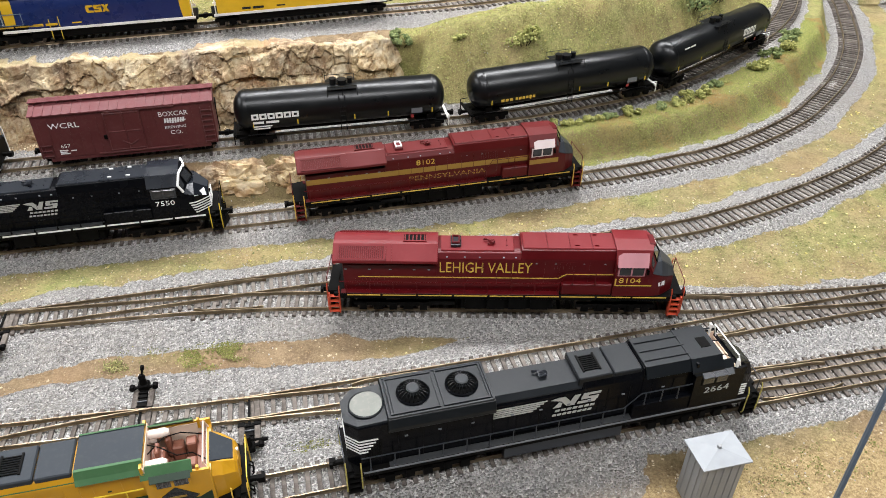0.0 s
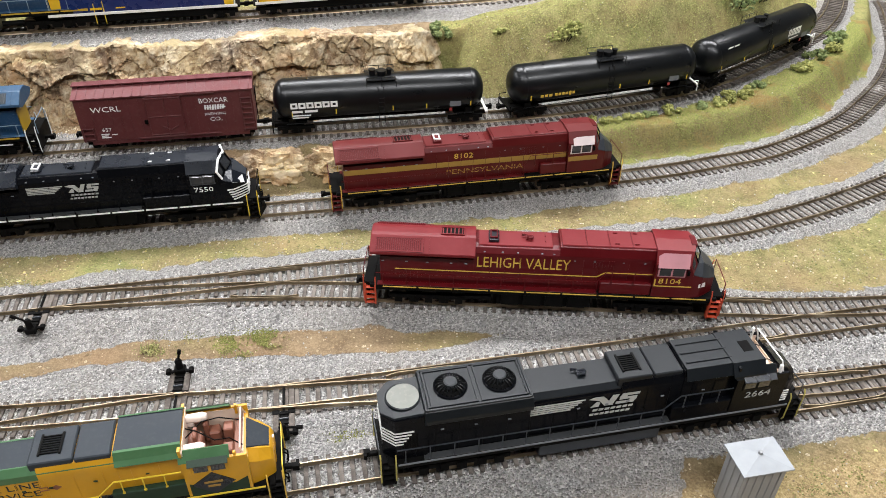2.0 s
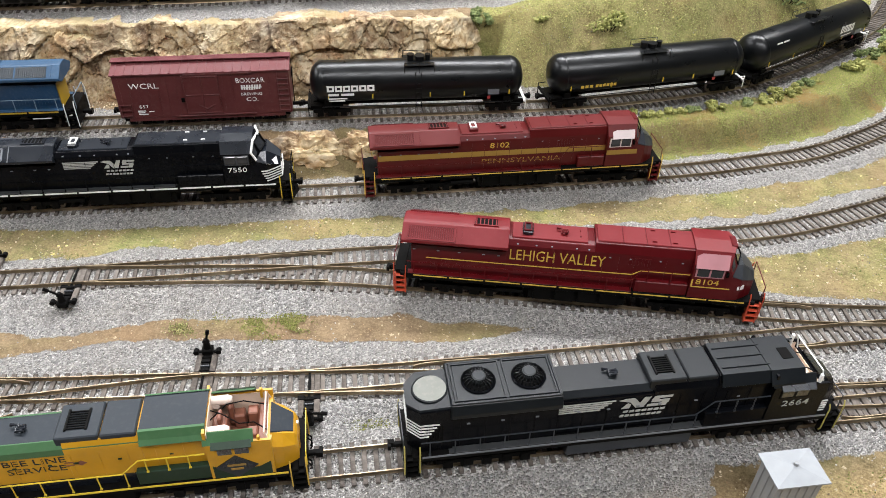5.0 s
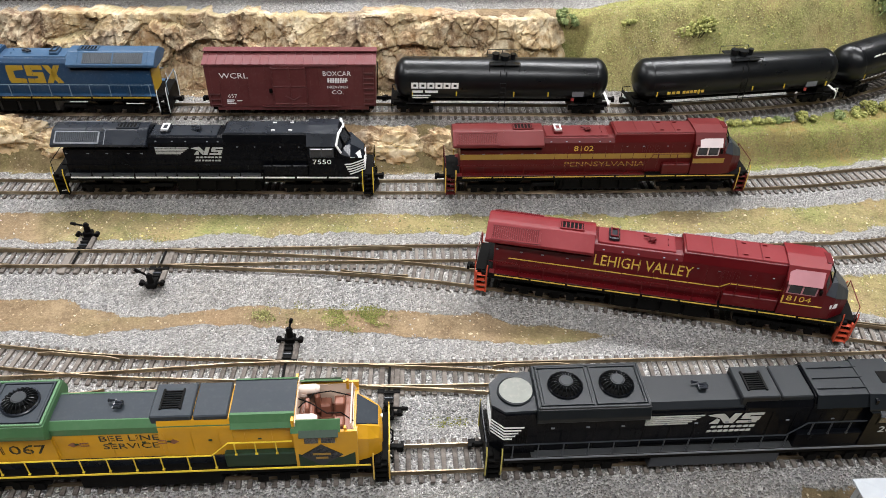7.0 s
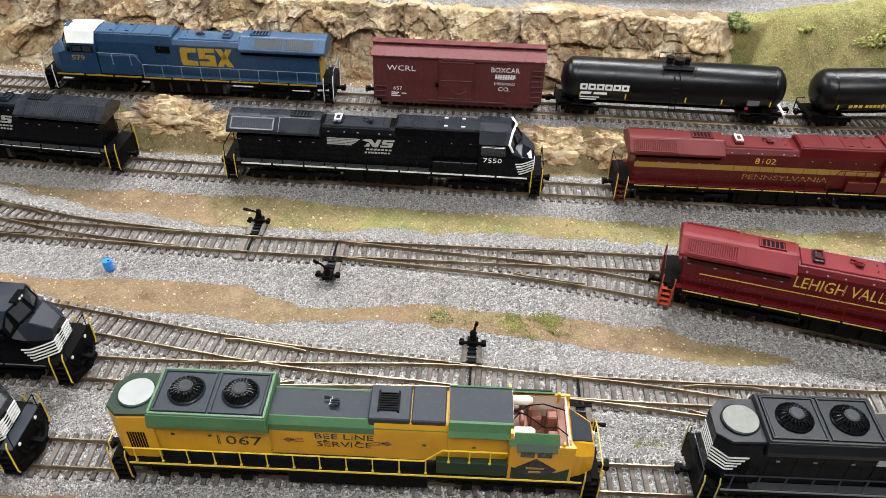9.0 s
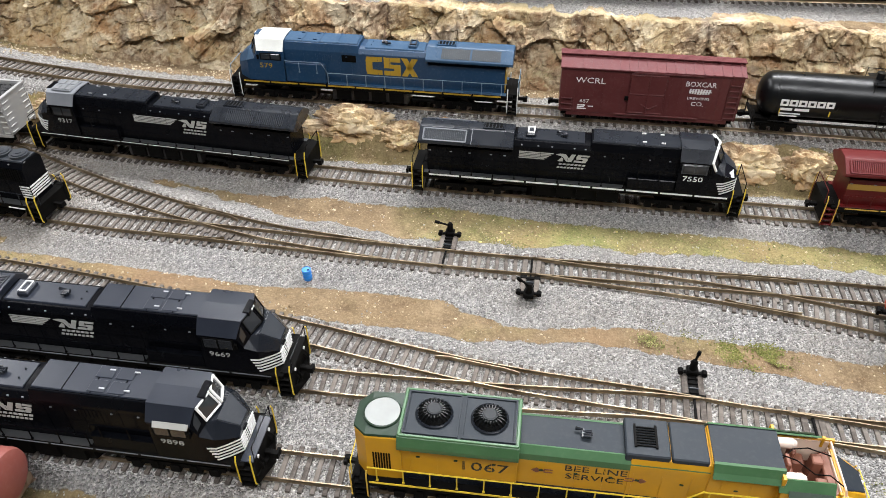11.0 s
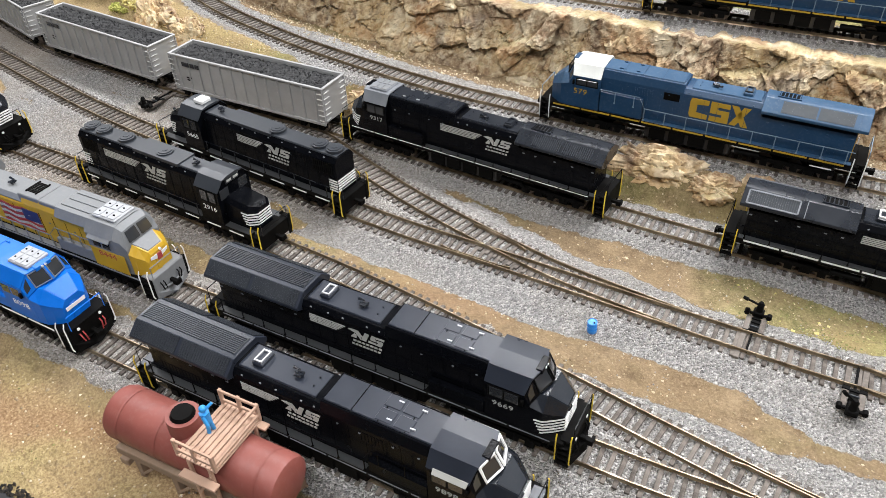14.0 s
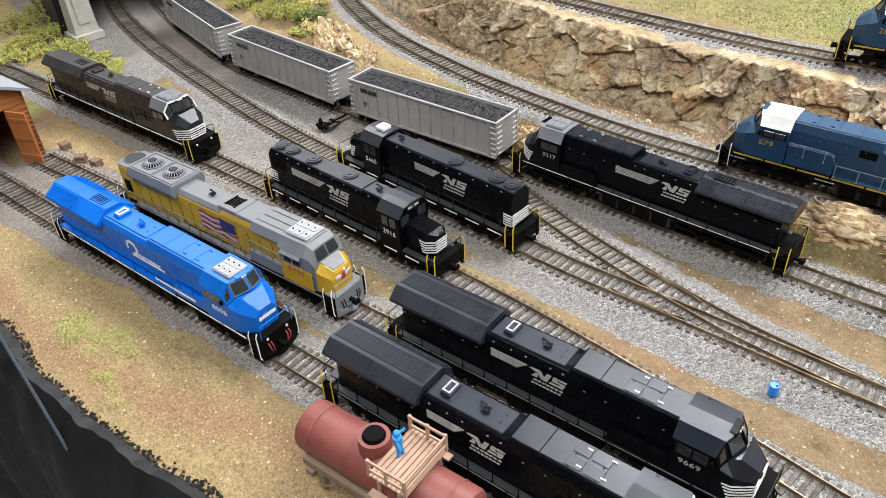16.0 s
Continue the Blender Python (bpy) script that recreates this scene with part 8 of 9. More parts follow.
scatter("ballast", 200000, lambda x, y, h, b, t, r: (b < 0.15 + 0.9 * r * r) & (r > 0.6 * dusty(x, y)), (0.00036, 0.00078), STONE, "loose light grey ballast stones", "ballast", 5, (-1.0, 0.5), (0.15, 0.86), 0.0002)
scatter("turf", 100000, lambda x, y, h, b, t, r: (b > 0.5) & (t > 0.25 + 0.4 * r) & ~green_bank(x, y), (0.0003, 0.0010), TURF, "olive and straw ground foam", "turf", 6, (-0.9, 0.55), (0.1, 1.0), 0.0001, 0.8)
scatter("tufts", 2600, lambda x, y, h, b, t, r: (b > 0.6) & (t > 0.3) & ~green_bank(x, y), (0.0007, 0.0016), YELLOWTUFT, "pale yellow flower tufts", "tufts", 8, (-0.9, 0.55), (0.1, 0.9), 0.0003, 0.8)
scatter("earth_crumbs", 16000, lambda x, y, h, b, t, r: (b > 0.6) & (t < 0.6), (0.0003, 0.0009), speckle("earth_crumb", [(0.0, (0.20, 0.12, 0.06)), (0.6, (0.42, 0.29, 0.16)), (1.0, (0.66, 0.52, 0.34))], 900), "crumbs of tan earth", "earth", 9, (-0.95, 0.5), (0.05, 0.7), 0.0001)


HILLGREEN = leaf_mat("hill_foam", [(0.2, (0.31, 0.33, 0.10)), (0.5, (0.41, 0.42, 0.14)), (0.9, (0.53, 0.52, 0.20))])
BANKGREEN = leaf_mat("bank_foam", [(0.2, (0.18, 0.215, 0.055)), (0.5, (0.285, 0.305, 0.085)), (0.9, (0.42, 0.41, 0.14))], (0.33, 0.20, 0.08))
MOSS = leaf_mat("moss_fibre", [(0.2, (0.10, 0.115, 0.03)), (0.5, (0.205, 0.21, 0.055)), (0.9, (0.36, 0.34, 0.12))])


def foam_field(name, n, test, size, material, label, seed, xr, yr):
    """Foam crumbs over the ground where test() says so."""
    r = np.random.RandomState(seed)
    px, py = r.uniform(*xr, n), r.uniform(*yr, n)
    h, bare, turf = land(px[None], py[None])
    keep = test(px, py, h[0], bare[0], turf[0], r.rand(n))
    pts = np.stack([px, py, h[0] + 0.0002], 1)[keep]
    return tagged(new(name, nuggets(name, pts, size, material, seed, False)), label, "turf", kind="stuff")


def on_hill(x, y):
    return side_of(x, y, LINES["back"]) & (x > 0.0) & (far_from(x, y, LINES["upper"]) > 0.022)


foam_field("hill_foam", 105000, lambda x, y, h, b, t, r: on_hill(x, y) & (b > 0.5) & (fractal(x, y, 0.05, 77) + 0.3 * r > 0.46), (0.00022, 0.00058), HILLGREEN, "bright green foam on the hillside", 21, (0.0, 0.5), (0.74, 1.1))
foam_field("hill_foam", 14000, lambda x, y, h, b, t, r: on_hill(x, y) & (b > 0.5) & (fractal(x, y, 0.06, 91) + 0.3 * r > 0.66), (0.0003, 0.0008), TURF, "straw-coloured foam on the hillside", 22, (0.0, 0.5), (0.74, 1.1))
foam_field("upper_foam", 36000, lambda x, y, h, b, t, r: side_of(x, y, LINES["upper"]) & (far_from(x, y, LINES["upper"]) > 0.034 + 0.008 * r), (0.0004, 0.0010), MOSS, "dull olive foam on the upper bank", 25, (-0.75, 0.05), (0.62, 1.0))
foam_field("bank_foam", 230000, lambda x, y, h, b, t, r: side_of(x, y, LINES["second"]) & ~side_of(x, y, LINES["back"]) & (b > 0.4) & (t > 0.15 + 0.3 * r), (0.00025, 0.0007), BANKGREEN, "green foam on the bank beside the track", 23, (0.08, 0.5), (0.68, 1.05))


RUBBLE = speckle("rubble_chip", [(0.0, (0.22, 0.15, 0.09)), (0.5, (0.50, 0.40, 0.26)), (1.0, (0.76, 0.66, 0.48))], 900)
cliff_rubble()


foam_field("loose_stone", 13000, lambda x, y, h, b, t, r: (y > front_edge(x) + 0.006) & (b > 0.6), (0.0004, 0.0011), RUBBLE, "pale pebbles strewn over the earth", 24, (-1.0, 0.45), (0.05, 0.68))


def moss(x, y, r, seed, n=900):
    """A low mat of foam crumbs, thinning out to a ragged rim."""
    g = np.random.RandomState(seed)
    a = g.uniform(0, 6.28, n)
    rim = r * (0.8 + 0.5 * fractal(np.cos(a) * 0.1 + seed, np.sin(a) * 0.1, 0.06, seed) + g.normal(0, 0.12, n))
    d = rim * np.sqrt(g.rand(n)) * (1 + 0.25 * (g.rand(n) < 0.12))
    px, py = np.cos(a) * d * 1.5, np.sin(a) * d * 0.85
    keep = fractal(px + x, py + y, 0.012, seed + 50) + 0.25 * g.rand(n) > 0.58
    pts = np.stack([px, py, g.uniform(-0.2, 0.9, n) * 0.001 * (1 - np.minimum(1, d / rim) ** 2 * 0.7)], 1)[keep]
    ob = new("moss_patch", nuggets("moss_patch", pts, (0.0002, 0.0007), HILLGREEN if 6 <= seed <= 8 else TURF if seed % 3 == 0 else MOSS, seed, False))
    tagged(ob, "low olive green moss patch on the bare earth", "moss", "moss patches", "stuff")
    ob.matrix_world = pose(x, y, height_at(x, y) + 0.0002, 0, 0, 16)
    return ob


for k, (x, y, r, n) in enumerate([(-0.085, 0.4605, 0.015, 3400), (-0.079, 0.466, 0.007, 500), (-0.135, 0.4515, 0.012, 2000), (-0.005, 0.390, 0.010, 450), (-0.004, 0.388, 0.006, 150), (-0.72, 0.087, 0.018, 2200), (-0.69, 0.104, 0.014, 1400), (-0.655, 0.085, 0.014, 1200), (0.262, 0.392, 0.016, 500), (0.30, 0.402, 0.02, 500), (-0.30, 0.566, 0.014, 300), (-0.26, 0.5, 0.01, 150)]):
    moss(x, y, r, k + 1, n)

# ---- switch machines ----
def switch_machine(x, y, rz, flip=1, turn=1, reach=9.5, rise=1.0):
    """A ground throw on two long ties: a ribbed slide between them, a stand with cross arms and a thrown lever."""
    e = thing("switch_machine", "black plastic switch stand on two long ties beside the points", "switch stand", "switch stands")
    ends = (-15, 27) if flip > 0 else (-27, 15)
    for dx in (-4.6, 4.6):
        part("head_block", rbox(dx - 1.7, dx + 1.7, *ends, -0.4, 1.9, 0.25), TIE, e, "grey weathered long tie")
    part("slide_bed", rbox(-2.4, 2.4, *sorted((flip * 9.5, flip * 28)), 0.4, 2.2, 0.3), UNDER, e)
    for k in range(4):
        part("slide_rib", rbox(-2.9, 2.9, flip * (12 + k * 3.6) - 0.5, flip * (12 + k * 3.6) + 0.5, 2.0, 3.0, 0.15), DARKGREY if k == 1 else UNDER, e)
    for dx in (-4.6, 4.6):
        part("tie_plate", rbox(dx - 2.1, dx + 2.1, *sorted((flip * 8.5, flip * 11.5)), 1.8, 2.5, 0.1), UNDER, e)
    st = part("stand", rbox(-3.4, 3.4, *sorted((flip * 25.5, flip * 31.5)), 1.0, 5.4, 0.7), UNDER, e)
    part("cross_arm", rbox(-7.6, 7.6, flip * 27.2 - 1.0, flip * 27.2 + 1.0, 2.2, 4.0, 0.4), UNDER, st)
    for a in (-6.8, 6.8):
        part("ear", cyl(bmesh.new(), (a, flip * 27.2 - 1.6, 3.4), (a, flip * 27.2 + 1.6, 3.4), 1.7, 1.7, 12), UNDER, st, smooth=True)
    part("pivot", cyl(bmesh.new(), (0, flip * 28.6, 5), (0, flip * 28.6, 10.6), 2.5, 1.8, 14), UNDER, e, smooth=True)
    part("pivot_cap", cyl(bmesh.new(), (0, flip * 28.6, 10.4), (0, flip * 28.6, 12.4), 2.3, 1.2, 14), UNDER, e, smooth=True)
    part("lever", tube(bmesh.new(), [(0, flip * 28.6, 9.6), (turn * reach * 0.5, flip * 29.4, 9.6 + rise * 0.6), (turn * reach, flip * 30.2, 9.6 + rise)], 0.75, 6), UNDER, e)
    part("lever_weight", cyl(bmesh.new(), (turn * reach * 0.85, flip * 30.0, 9.6 + rise * 0.85), (turn * reach * 1.2, flip * 30.6, 9.6 + rise * 1.2), 1.25, 1.1, 10), UNDER, e)
    part("throw_rod", rbox(-0.7, 0.7, *sorted((flip * -9, flip * 12)), 1.6, 2.6, 0.1), UNDER, e)
    e.matrix_world = pose(x, y, 0.0, 0, 0, rz)
    return e


switch_machine(-0.2945, 0.462, 15, 1, -1)
switch_machine(-0.235, 0.4775, 15, -1, -1, 6.5, 7.0)
switch_machine(-0.110, 0.398, 14, 1, 1, 1.5, 7.0)
switch_machine(-0.047, 0.410, 15, -1)
switch_machine(-0.875, 0.395, 15, -1)


# ---- small things ----
def barrel():
    e = thing("barrel", "bright blue plastic drum standing on the ballast", "barrel")
    prof = [(5.0, 0), (5.4, 0.6), (5.2, 3.4), (5.6, 4.0), (5.2, 4.6), (5.2, 7.4), (5.6, 8.0), (5.2, 8.6), (5.2, 11.6), (5.5, 12.2), (5.0, 12.6), (4.7, 12.0)]
    n = 20
    bm = bmesh.new()
    loft(bm, [[(math.cos(2 * math.pi * k / n) * r * 0.66, math.sin(2 * math.pi * k / n) * r * 0.66, z * 0.82) for k in range(n)] for r, z in prof])
    part("shell", bm, paint("drum_blue", (0.02, 0.23, 0.72), 0.35, 0.02), e, smooth=True)
    part("bung", cyl(bmesh.new(), (1.6, 0, 9.6), (1.6, 0, 10.4), 0.7, 0.7, 8), UNDER, e)
    e.matrix_world = pose(-0.3745, 0.4105, height_at(-0.3745, 0.4105) + 0.0005, 4, 0, 0) @ Matrix.Scale(0.88, 4)


barrel()


def hut():
    e = thing("utility_hut", "small grey metal utility hut with a shallow pyramid roof", "shed")
    PANEL = paint("hut_grey", (0.24, 0.245, 0.25), 0.45, 0.10)
    PALE = paint("hut_roof", (0.30, 0.315, 0.33), 0.55, 0.08, spec=0.15)
    body = part("wall", rbox(-12, 12, -8.6, 8.6, -6, 33, 0.4), PANEL, e)
    for s in (-1, 1):
        for k in range(5):
            shared_part("hut_rib", lambda: rbox(-0.5, 0.5, -0.35, 0.35, -4, 32, 0.1), "panel_rib", PANEL, body, shift(-9 + k * 4.5, s * 8.8, 0))
        for k in range(3):
            shared_part("hut_rib", lambda: None, "panel_rib", PANEL, body, shift(s * 12.2, -5 + k * 5.0, 0, 90))
    bm = bmesh.new()
    base = [bm.verts.new(p) for p in ((-14, -10.6, 33.2), (14, -10.6, 33.2), (14, 10.6, 33.2), (-14, 10.6, 33.2))]
    lip = [bm.verts.new(p) for p in ((-14, -10.6, 34.2), (14, -10.6, 34.2), (14, 10.6, 34.2), (-14, 10.6, 34.2))]
    apex = bm.verts.new((0, 0, 37.0))
    bm.faces.new(base[::-1])
    for i in range(4):
        j = (i + 1) % 4
        bm.faces.new((base[i], base[j], lip[j], lip[i]))
        bm.faces.new((lip[i], lip[j], apex))
    roof = part("roof", bm, PALE, e)
    part("vent_cap", cyl(bmesh.new(), (0, 0, 36), (0, 0, 38.4), 1.3, 1.1, 12), PANEL, roof)
    e.matrix_world = pose(0.216, 0.3715, -0.001, 0, 0, 16.5)


hut()


def water_tank():
    """A rust red tank on a timber cradle, with a timber platform and railings astride it."""
    e = thing("storage_tank", "rust red tank on a weathered timber cradle with a plank platform", "storage tank")
    RUST = paint("rust_red", (0.215, 0.060, 0.047), 0.5, 0.08)
    WOOD = paint("pale_timber", (0.42, 0.27, 0.19), 0.75, 0.15)
    OLDWOOD = paint("old_timber", (0.22, 0.15, 0.10), 0.8, 0.2)
    bm = bmesh.new()
    n = 36
    prof = [(-56, 0.5), (-55.6, 11), (-54, 14.2), (-52, 15), (52, 15), (54, 14.2), (55.6, 11), (56, 0.5)]
    loft(bm, [[(x, math.cos(2 * math.pi * k / n) * r, 32 + math.sin(2 * math.pi * k / n) * r) for k in range(n)] for x, r in prof])
    tank = part("barrel", bm, RUST, e, smooth=True)
    for x in (-44, -18, 18, 44):
        bm = bmesh.new()
        loft(bm, [[(a, math.cos(2 * math.pi * k / n) * 15.35, 32 + math.sin(2 * math.pi * k / n) * 15.35) for k in range(n)] for a in (x - 0.6, x + 0.6)], caps=False)
        part("barrel_band", bm, RUST, tank, smooth=True)
    part("dome", cyl(bmesh.new(), (-6, 0, 44), (-6, 0, 54), 9, 8.6, 28), RUST, tank, smooth=True)
    part("dome_lid", cyl(bmesh.new(), (-6, 0, 53.6), (-6, 0, 56), 6.6, 5.4, 20), UNDER, tank, "dark dome lid")
    for s in (-1, 1):
        part("cradle_beam", rbox(-52, 52, *sorted((s * 9, s * 14)), 13, 18.5, 0.4), OLDWOOD, e)
        for x in (-40, -14, 14, 40):
            part("leg", rbox(x - 2, x + 2, *sorted((s * 9.5, s * 13)), -4, 14, 0.3), OLDWOOD, e)
            bm = bmesh.new()
            tube(bm, [(x, s * 13.4, 0), (x + 12, s * 13.4, 12)], 0.9, 4)
            part("brace", bm, OLDWOOD, e)
    for x in (-46, 46):
        part("cross_beam", rbox(x - 3, x + 3, -16, 16, 8.5, 13, 0.4), OLDWOOD, e)
    # platform astride the barrel
    pf = part("platform", rbox(4, 28, -17, 17, 47.4, 48.4, 0.2), WOOD, e)
    for k in range(8):
        shared_part("plank", lambda: rbox(-1.25, 1.25, -18, 18, 0, 1.0, 0.2), "plank", WOOD, pf, shift(5.4 + k * 3.0, 0, 48.6))
    for s in (-1, 1):
        for x in (4.6, 16, 27.4):
            part("post", rbox(x - 0.9, x + 0.9, *sorted((s * 16, s * 17.8)), 48, 60, 0.2), WOOD, pf)
        for z in (52.5, 58.8):
            part("railing", rbox(3.6, 28.4, *sorted((s * 16.2, s * 17.4)), z - 0.8, z + 0.8, 0.2), WOOD, pf)
        part("support", rbox(9, 11, *sorted((s * 15.6, s * 17.4)), 10, 47, 0.3), WOOD, e)
        part("support", rbox(22, 24, *sorted((s * 15.6, s * 17.4)), 10, 47, 0.3), WOOD, e)
        part("support_brace", (lambda b: tube(b, [(10, s * 17, 20), (23, s * 17, 42)], 0.9, 4))(bmesh.new()), WOOD, e)
        part("step_board", rbox(6, 28, *sorted((s * 17.4, s * 22)), 38, 39.4, 0.2), WOOD, e)
    part("railing", rbox(27.2, 28.4, -17, 17, 58.0, 59.6, 0.2), WOOD, pf)
    part("railing", rbox(27.2, 28.4, -17, 17, 52.0, 53.4, 0.2), WOOD, pf)
    e.matrix_world = pose(-0.456, 0.181, -0.003, 0, 0, 17.5)
    # the painted figurine on the platform, one plain shape
    bm = bmesh.new()
    cyl(bm, (0, -1.1, 0), (0.6, -1.1, 7.5), 1.0, 1.3, 8)
    cyl(bm, (2.0, 1.2, 0), (0.8, 1.1, 7.5), 1.0, 1.3, 8)
    cyl(bm, (0.7, 0, 7.0), (0.2, 0, 14.0), 2.2, 2.6, 10)
    cyl(bm, (0.2, 2.4, 13.2), (3.6, 4.2, 15.6), 0.9, 0.8, 8)
    cyl(bm, (0.2, -2.4, 13.2), (2.2, -4.6, 9.0), 0.9, 0.8, 8)
    bmesh.ops.create_icosphere(bm, subdivisions=2, radius=2.0, matrix=Matrix.Translation((0.2, 0, 16.6)))
    fg = new("figurine", mesh_of("figurine", bm, paint("figure_blue", (0.03, 0.27, 0.62), 0.5, 0.02)))
    tagged(fg, "small plain blue figurine on the tank platform", "figurine")
    fg.matrix_world = e.matrix_world @ shift(10, 0, 49.7, 30)


water_tank()


def engine_house():
    e = thing("engine_house", "orange-brown timber engine house with grey roof and dark open doorway", "building")
    CLAD = paint("orange_boards", (0.36, 0.125, 0.032), 0.7, 0.10)
    RG = paint("slate_roof", (0.30, 0.32, 0.35), 0.6, 0.15)
    wl = part("wall", (lambda b: (box(b, -150, 0, -45, -42, 0, 70), box(b, -150, 0, 42, 45, 0, 70), box(b, -3, 0, -45, -24, 0, 70), box(b, -3, 0, 24, 45, 0, 70), box(b, -3, 0, -24, 24, 58, 70), box(b, -150, -147, -42, 42, 0, 70), b)[6])(bmesh.new()), CLAD, e)
    for k in range(14):
        shared_part("clad", lambda: rbox(-75, 75, -0.4, 0.4, -0.5, 0.5, 0.1), "board_edge", CLAD, wl, shift(-75, -45.4, 4 + k * 5))
        shared_part("clad_b", lambda: rbox(-0.4, 0.4, -10.5, 10.5, -0.5, 0.5, 0.1), "board_edge", CLAD, wl, shift(0.4, 34.5, 4 + k * 5))
    bm = bmesh.new()
    loft(bm, [[(x, -52, 68), (x, 0, 92), (x, 52, 68), (x, 52, 71), (x, 0, 95.5), (x, -52, 71)] for x in (-156, 8)])
    part("roof", bm, RG, e)
    bm = bmesh.new()
    loft(bm, [[(x, -45, 70), (x, 45, 70), (x, 0, 91)] for x in (-2.5, -0.2)])
    part("gable", bm, CLAD, e)
    for y, a in ((24, 70), (-24, -70)):
        bm = bmesh.new()
        box(bm, -1, 1, 0 if y > 0 else -23, 23 if y > 0 else 0, 1, 57)
        for z in (10, 28, 48):
            box(bm, 1, 2, 1 if y > 0 else -22, 22 if y > 0 else -1, z, z + 3)
        d = part("door", bm, CLAD, e, "open timber door leaf")
        d.matrix_basis = shift(0, y, 0, -a)
    e.matrix_world = pose(-1.00, 0.088, -0.002, 0, 0, 16)


engine_house()


def crate(x, y, rz):
    e = thing("crate", "weathered brown timber crate lying on bare earth", "crate", "crates by the engine house")
    CR = paint("crate_wood", (0.17, 0.11, 0.07), 0.8, 0.2)
    b = part("box", rbox(-5, 5, -4, 4, 0, 7, 0.3), CR, e)
    for s in (-1, 1):
        part("batten", rbox(-5.2, 5.2, *sorted((s * 4, s * 4.7)), 5, 6.4, 0.1), CR, b)
        part("batten", rbox(-5.2, 5.2, *sorted((s * 4, s * 4.7)), 0.8, 2.2, 0.1), CR, b)
    e.matrix_world = pose(x, y, height_at(x, y), 0, 0, rz)


crate(-0.955, 0.165, 20)
crate(-0.970, 0.155, 60)
crate(-1.010, 0.150, 10)


def tunnel():
    """A concrete portal: two tapering piers and a heavy lintel, the dark bore behind it."""
    e = thing("tunnel_portal", "pale weathered concrete tunnel portal with recessed panels", "tunnel portal")
    CON = paint("old_concrete", (0.40, 0.39, 0.34), 0.85, 0.25)
    for y in (-78, 78):
        bm = bmesh.new()
        loft(bm, [[(-14, y - 16, -3), (14, y - 16, -3), (14, y + 16, -3), (-14, y + 16, -3)], [(-11, y - 12, 130), (9, y - 12, 130), (9, y + 12, 130), (-11, y + 12, 130)]])
        p = part("pier", bm, CON, e)
        part("pier_panel", prism([(y - 8, 20), (y + 8, 20), (y + 7, 110), (y - 7, 110)], 10.4, 14.4, 0.3), CON, p)
        part("pier_base", rbox(-18, 18, y - 20, y + 20, -3, 7, 0.6), CON, p)
    part("lintel", rbox(-12, 10, -95, 95, 96, 132, 1.0), CON, e)
    e.matrix_world = pose(-1.335, 0.335, 0, 0, 0, 8)


tunnel()
# unseen walls and lid, blackened and closed in so the bore stays dark
slab("tunnel_wall", -1.72, -1.345, 0.235, 0.255, 0, 0.16, DRAPE, "unseen tunnel lining, black to keep the bore dark", "tunnel wall")
slab("tunnel_back", -1.74, -1.72, 0.235, 0.50, 0, 0.16, DRAPE, "unseen tunnel lining, black to keep the bore dark", "tunnel wall")
slab("tunnel_side", -1.72, -1.345, 0.425, 0.445, 0, 0.16, DRAPE, "unseen tunnel lining, black to keep the bore dark", "tunnel wall")
slab("tunnel_lid", -1.74, -1.345, 0.235, 0.50, 0.095, 0.16, DRAPE, "unseen tunnel lining, black to keep the bore dark", "tunnel wall")

# ---- the layout's front: fascia, drape and barrier rods ----
def skirt():
    """Black board round the other three sides of the layout, from the scenery's edge to the floor."""
    runs = [[(-1.70, y) for y in np.linspace(-0.19, 1.49, 90)], [(x, 1.494) for x in np.linspace(-1.70, 0.94, 120)], [(0.942, y) for y in np.linspace(1.49, 0.44, 60)]]
    for run in runs:
        p = np.array(run)
        h = land(p[None, :, 0], p[None, :, 1])[0][0]
        d = np.array(run[-1]) - np.array(run[0])
        d = np.array((d[1], -d[0])) / np.hypot(*d) * 0.012
        bm = bmesh.new()
        loft(bm, [[(x, y, z - 0.001), (x, y, -1.10), (x - d[0], y - d[1], -1.10), (x - d[0], y - d[1], z - 0.001)] for (x, y), z in zip(run, h)])
        tagged(new("side_board", mesh_of("side_board", bm, DRAPE, scale=1.0)), "black painted board round the layout's side", "board", kind="structure")


def fascia():
    n = 420
    xs = np.linspace(-1.6, 0.9, n)
    ys = front_edge(xs)
    bm = bmesh.new()
    rows = []
    for x, y in zip(xs, ys):
        f = 0.004 * math.sin(x * 60)
        h = height_at(x, y + 0.006)
        w = lambda k, a: a * noise.noise((x * k, k, 4.0))
        rows.append([bm.verts.new(p) for p in ((x, y + 0.006, h + 0.001), (x, y - 0.002 + w(70, 0.003), h + 0.003 + w(110, 0.003)), (x, y - 0.012 + f + w(40, 0.008), h - 0.012 + w(55, 0.008)), (x, y - 0.020 + w(25, 0.016), h - 0.05), (x, y - 0.030 + f * 2 + w(14, 0.022), -0.2), (x, y - 0.03 - f * 2, -1.08))])
    for a, b in zip(rows, rows[1:]):
        for i in range(5):
            bm.faces.new((a[i], b[i], b[i + 1], a[i + 1]))
    ob = new("edge_drape", mesh_of("edge_drape", bm, DRAPE, True, 1.0))
    tagged(ob, "black cloth drape along the layout's front edge", "drape", kind="structure")


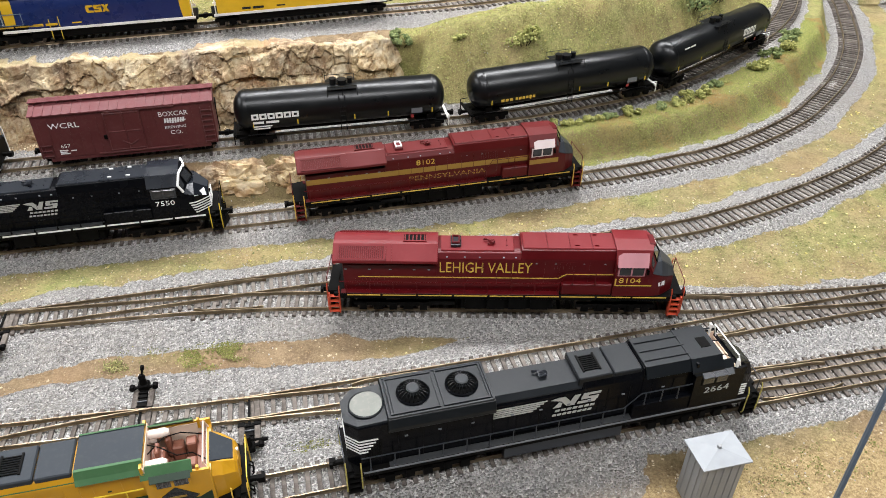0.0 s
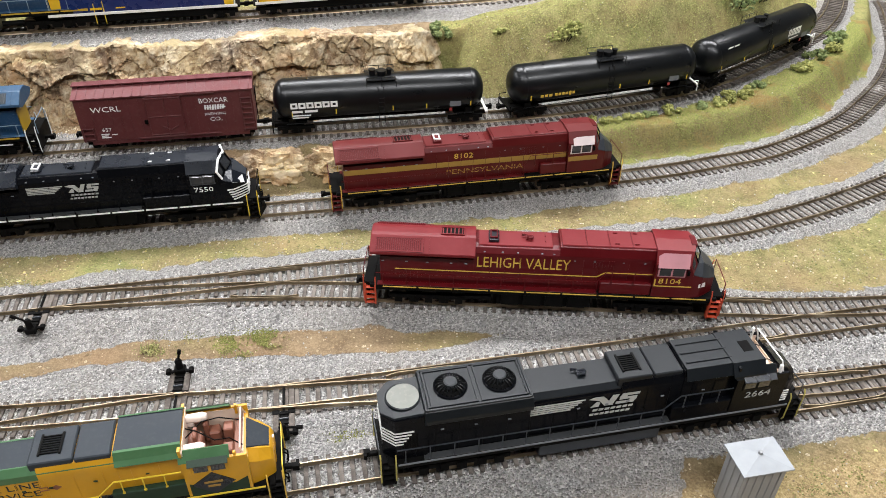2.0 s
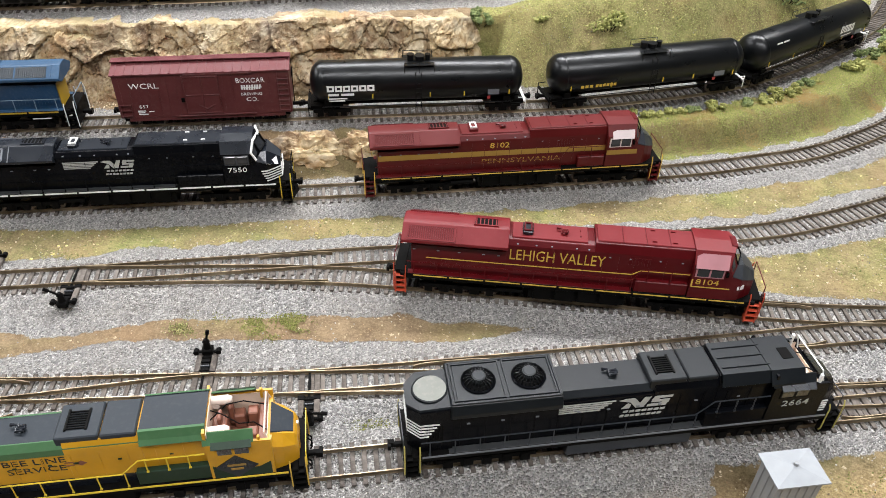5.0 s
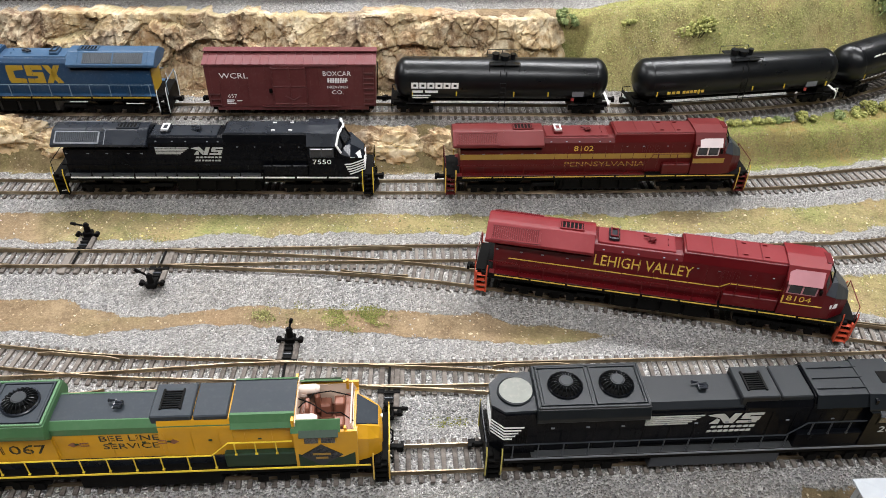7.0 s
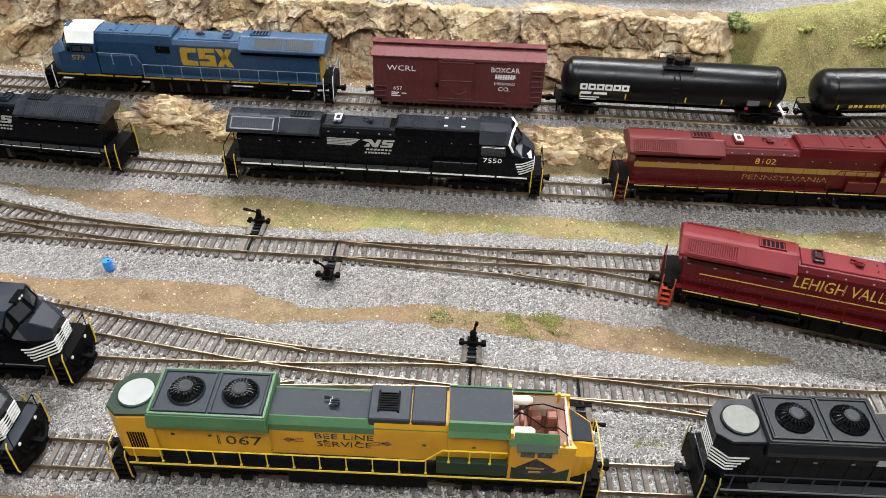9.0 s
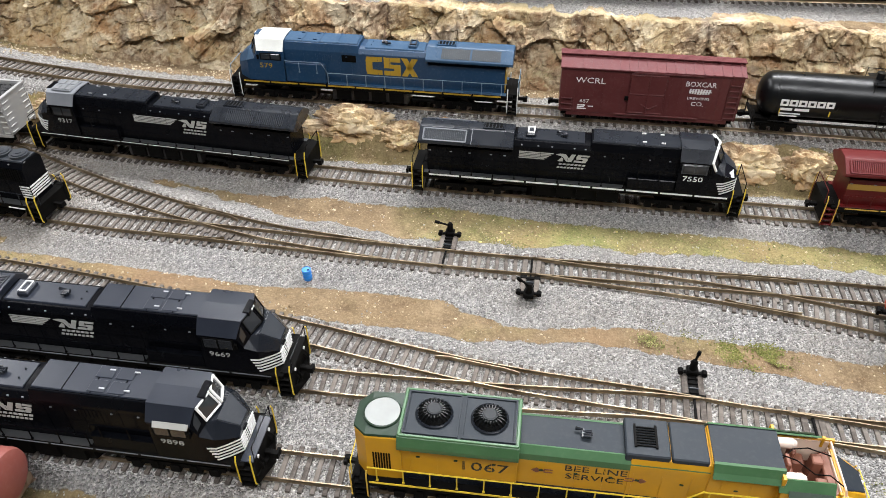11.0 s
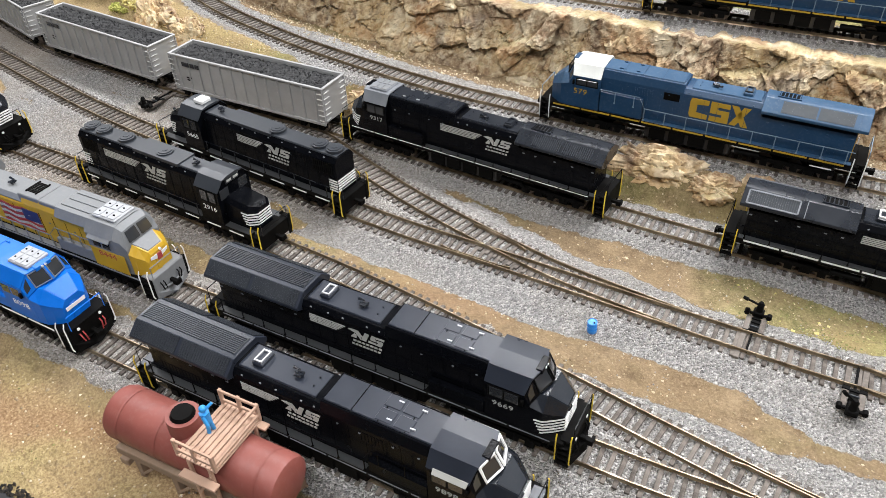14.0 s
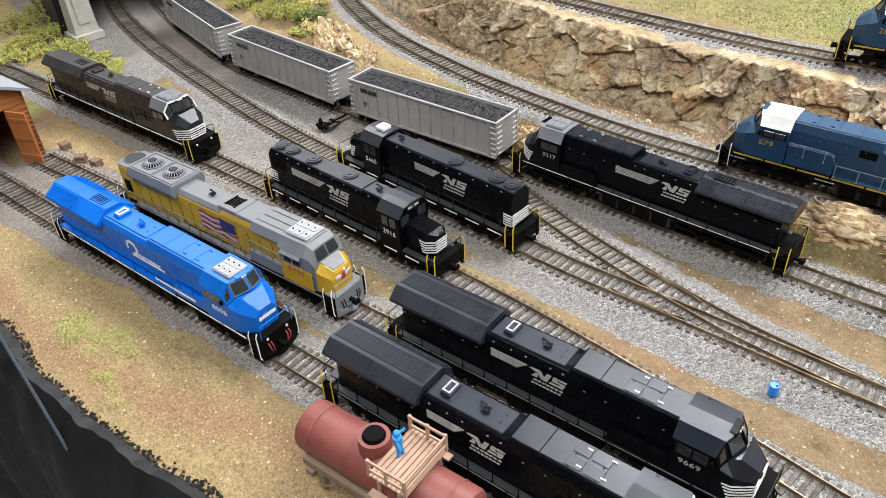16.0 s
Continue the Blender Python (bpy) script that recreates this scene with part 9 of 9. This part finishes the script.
def edge_crust():
    """Dark crumbs of trimmed foam along the rim of the scenery."""
    r = np.random.RandomState(57)
    x = r.uniform(-1.3, 0.5, 5200)
    y = front_edge(x) + np.maximum(0.0035, r.normal(0.0065, 0.0022, len(x)))
    h = land(x[None], np.maximum(y, front_edge(x) + 0.006)[None])[0][0]
    pts = np.stack([x, y, h + r.uniform(-0.002, 0.0014, len(x))], 1)
    ob = new("edge_crust", nuggets("edge_crust", pts, (0.0008, 0.0024), speckle("dark_crust", [(0.0, (0.006, 0.005, 0.004)), (0.7, (0.018, 0.014, 0.010)), (1.0, (0.07, 0.05, 0.03))], 700), 57, False))
    tagged(ob, "ragged dark crumbs along the scenery rim", "crust", kind="stuff")


fascia()
edge_crust()
skirt()
slab("front_rail", -1.5, -0.35, -0.16, -0.10, -0.10, -0.06, paint("dark_brown_rail", (0.020, 0.015, 0.012), 0.6, 0.02), "dark padded barrier rail before the layout", "barrier rail").matrix_world = pose(0.0, 0.16, 0.0, 0, 0, 16)
RODM = paint("rod_grey", (0.13, 0.17, 0.22), 0.35, 0.05, 0.3)


def rod(p0, p1):
    ob = new("barrier_rod", mesh_of("barrier_rod", tube(bmesh.new(), [p0, p1], 1.0, 8), RODM))
    return tagged(ob, "thin blue-grey upright barrier rod at the layout edge", "rod", "barrier rods")


rod((212.7, 270.0, -20), (220.7, 288.5, 210))
rod((-0.640 * 1000, 0.045 * 1000, -30), (-0.655 * 1000, 0.040 * 1000, 95))

# ---- the tracks, tie by tie ----
def guard_rail(track_ob, key, x0, x1, off):
    """A short check rail beside a running rail, its ends flared inwards."""
    line = LINES[key]
    line = line[np.argsort(line[:, 0])]
    d = np.gradient(line, axis=0)
    d /= np.hypot(d[:, 0], d[:, 1])[:, None]
    secs = []
    keep = [i for i in range(len(line)) if x0 <= line[i, 0] <= x1]
    for n, i in enumerate(keep):
        k = n / max(1, len(keep) - 1)
        flare = 1.6 * max(0.0, abs(k - 0.5) * 2 - 0.7) / 0.3
        nrm = np.array((-d[i, 1], d[i, 0]))
        c = line[i] * 1000 + nrm * (abs(off) - flare) * (1 if off > 0 else -1)
        secs.append([(c[0] + nrm[0] * a, c[1] + nrm[1] * a, b) for a, b in ((-0.45, 1.2), (0.45, 1.2), (0.3, 3.9), (-0.3, 3.9))])
    part("guard_rail", loft(bmesh.new(), secs), RAIL, track_ob, "short brassy check rail")


track("track_second", LINES["second"], 0.0, -1.62, 0.6, "ballasted model track with dark ties and brassy rails", near=(-0.90, 0.56))
third_track = track("track_third", LINES["third"], 0.0, -1.62, 0.68, "ballasted model track with dark ties and brassy rails", near=(-0.80, 0.50))
front_track = track("track_front", LINES["front"], 0.0, -1.30, 0.8, "ballasted model track with dark ties and brassy rails", near=(-0.90, 0.45))
fourth_track = track("track_fourth", LINES["fourth"], 0.0, -1.30, 0.47, "ballasted model track with dark ties and brassy rails", near=(-0.60, 0.45))
yard_track = track("track_yard", LINES["yard"], 0.0, -1.0, -0.10, "ballasted yard track with dark ties and brassy rails", near=(-0.9, -0.22), skip=(-0.25, 0.1))
diagonal_track = track("track_diagonal", LINES["diagonal"], 0.0, -0.235, 0.8, "ballasted connecting track with dark ties and brassy rails", near=(-0.12, 0.34), skip=(-0.30, -0.115))
crossover_track = track("track_crossover", LINES["crossover"], 0.0, -0.9, -0.33, "ballasted crossover track with dark ties and brassy rails", near=(-0.76, -0.44), skip=(-0.43, 0.1))
link_track = track("track_link", LINES["link"], 0.0, -0.06, 0.46, "ballasted crossover track with dark ties and brassy rails", near=(0.02, 0.3), skip=(-0.1, 0.02))
track("track_back", LINES["back"], RAISED, -1.30, 0.51, "raised ballasted track with dark ties and brassy rails", near=(-1.0, 0.4))
track("track_upper", LINES["upper"], UPPER, -1.5, 0.4, "upper level ballasted track with dark ties and brassy rails", near=(-0.9, 0.05))
for ob, key, x0, x1, off in ((third_track, "third", -0.118, -0.062, 6.9), (diagonal_track, "diagonal", -0.112, -0.058, -6.9),
                             (third_track, "third", -0.505, -0.450, -6.9), (crossover_track, "crossover", -0.505, -0.450, 6.9),
                             (fourth_track, "fourth", -0.262, -0.205, 6.9), (yard_track, "yard", -0.262, -0.205, -6.9),
                             (fourth_track, "fourth", 0.010, 0.062, 6.9), (link_track, "link", 0.012, 0.064, -6.9),
                             (front_track, "front", 0.262, 0.318, -6.9), (link_track, "link", 0.262, 0.318, 6.9),
                             (fourth_track, "fourth", 0.215, 0.270, -6.9), (diagonal_track, "diagonal", 0.215, 0.270, 6.9)):
    guard_rail(ob, key, x0, x1, off)
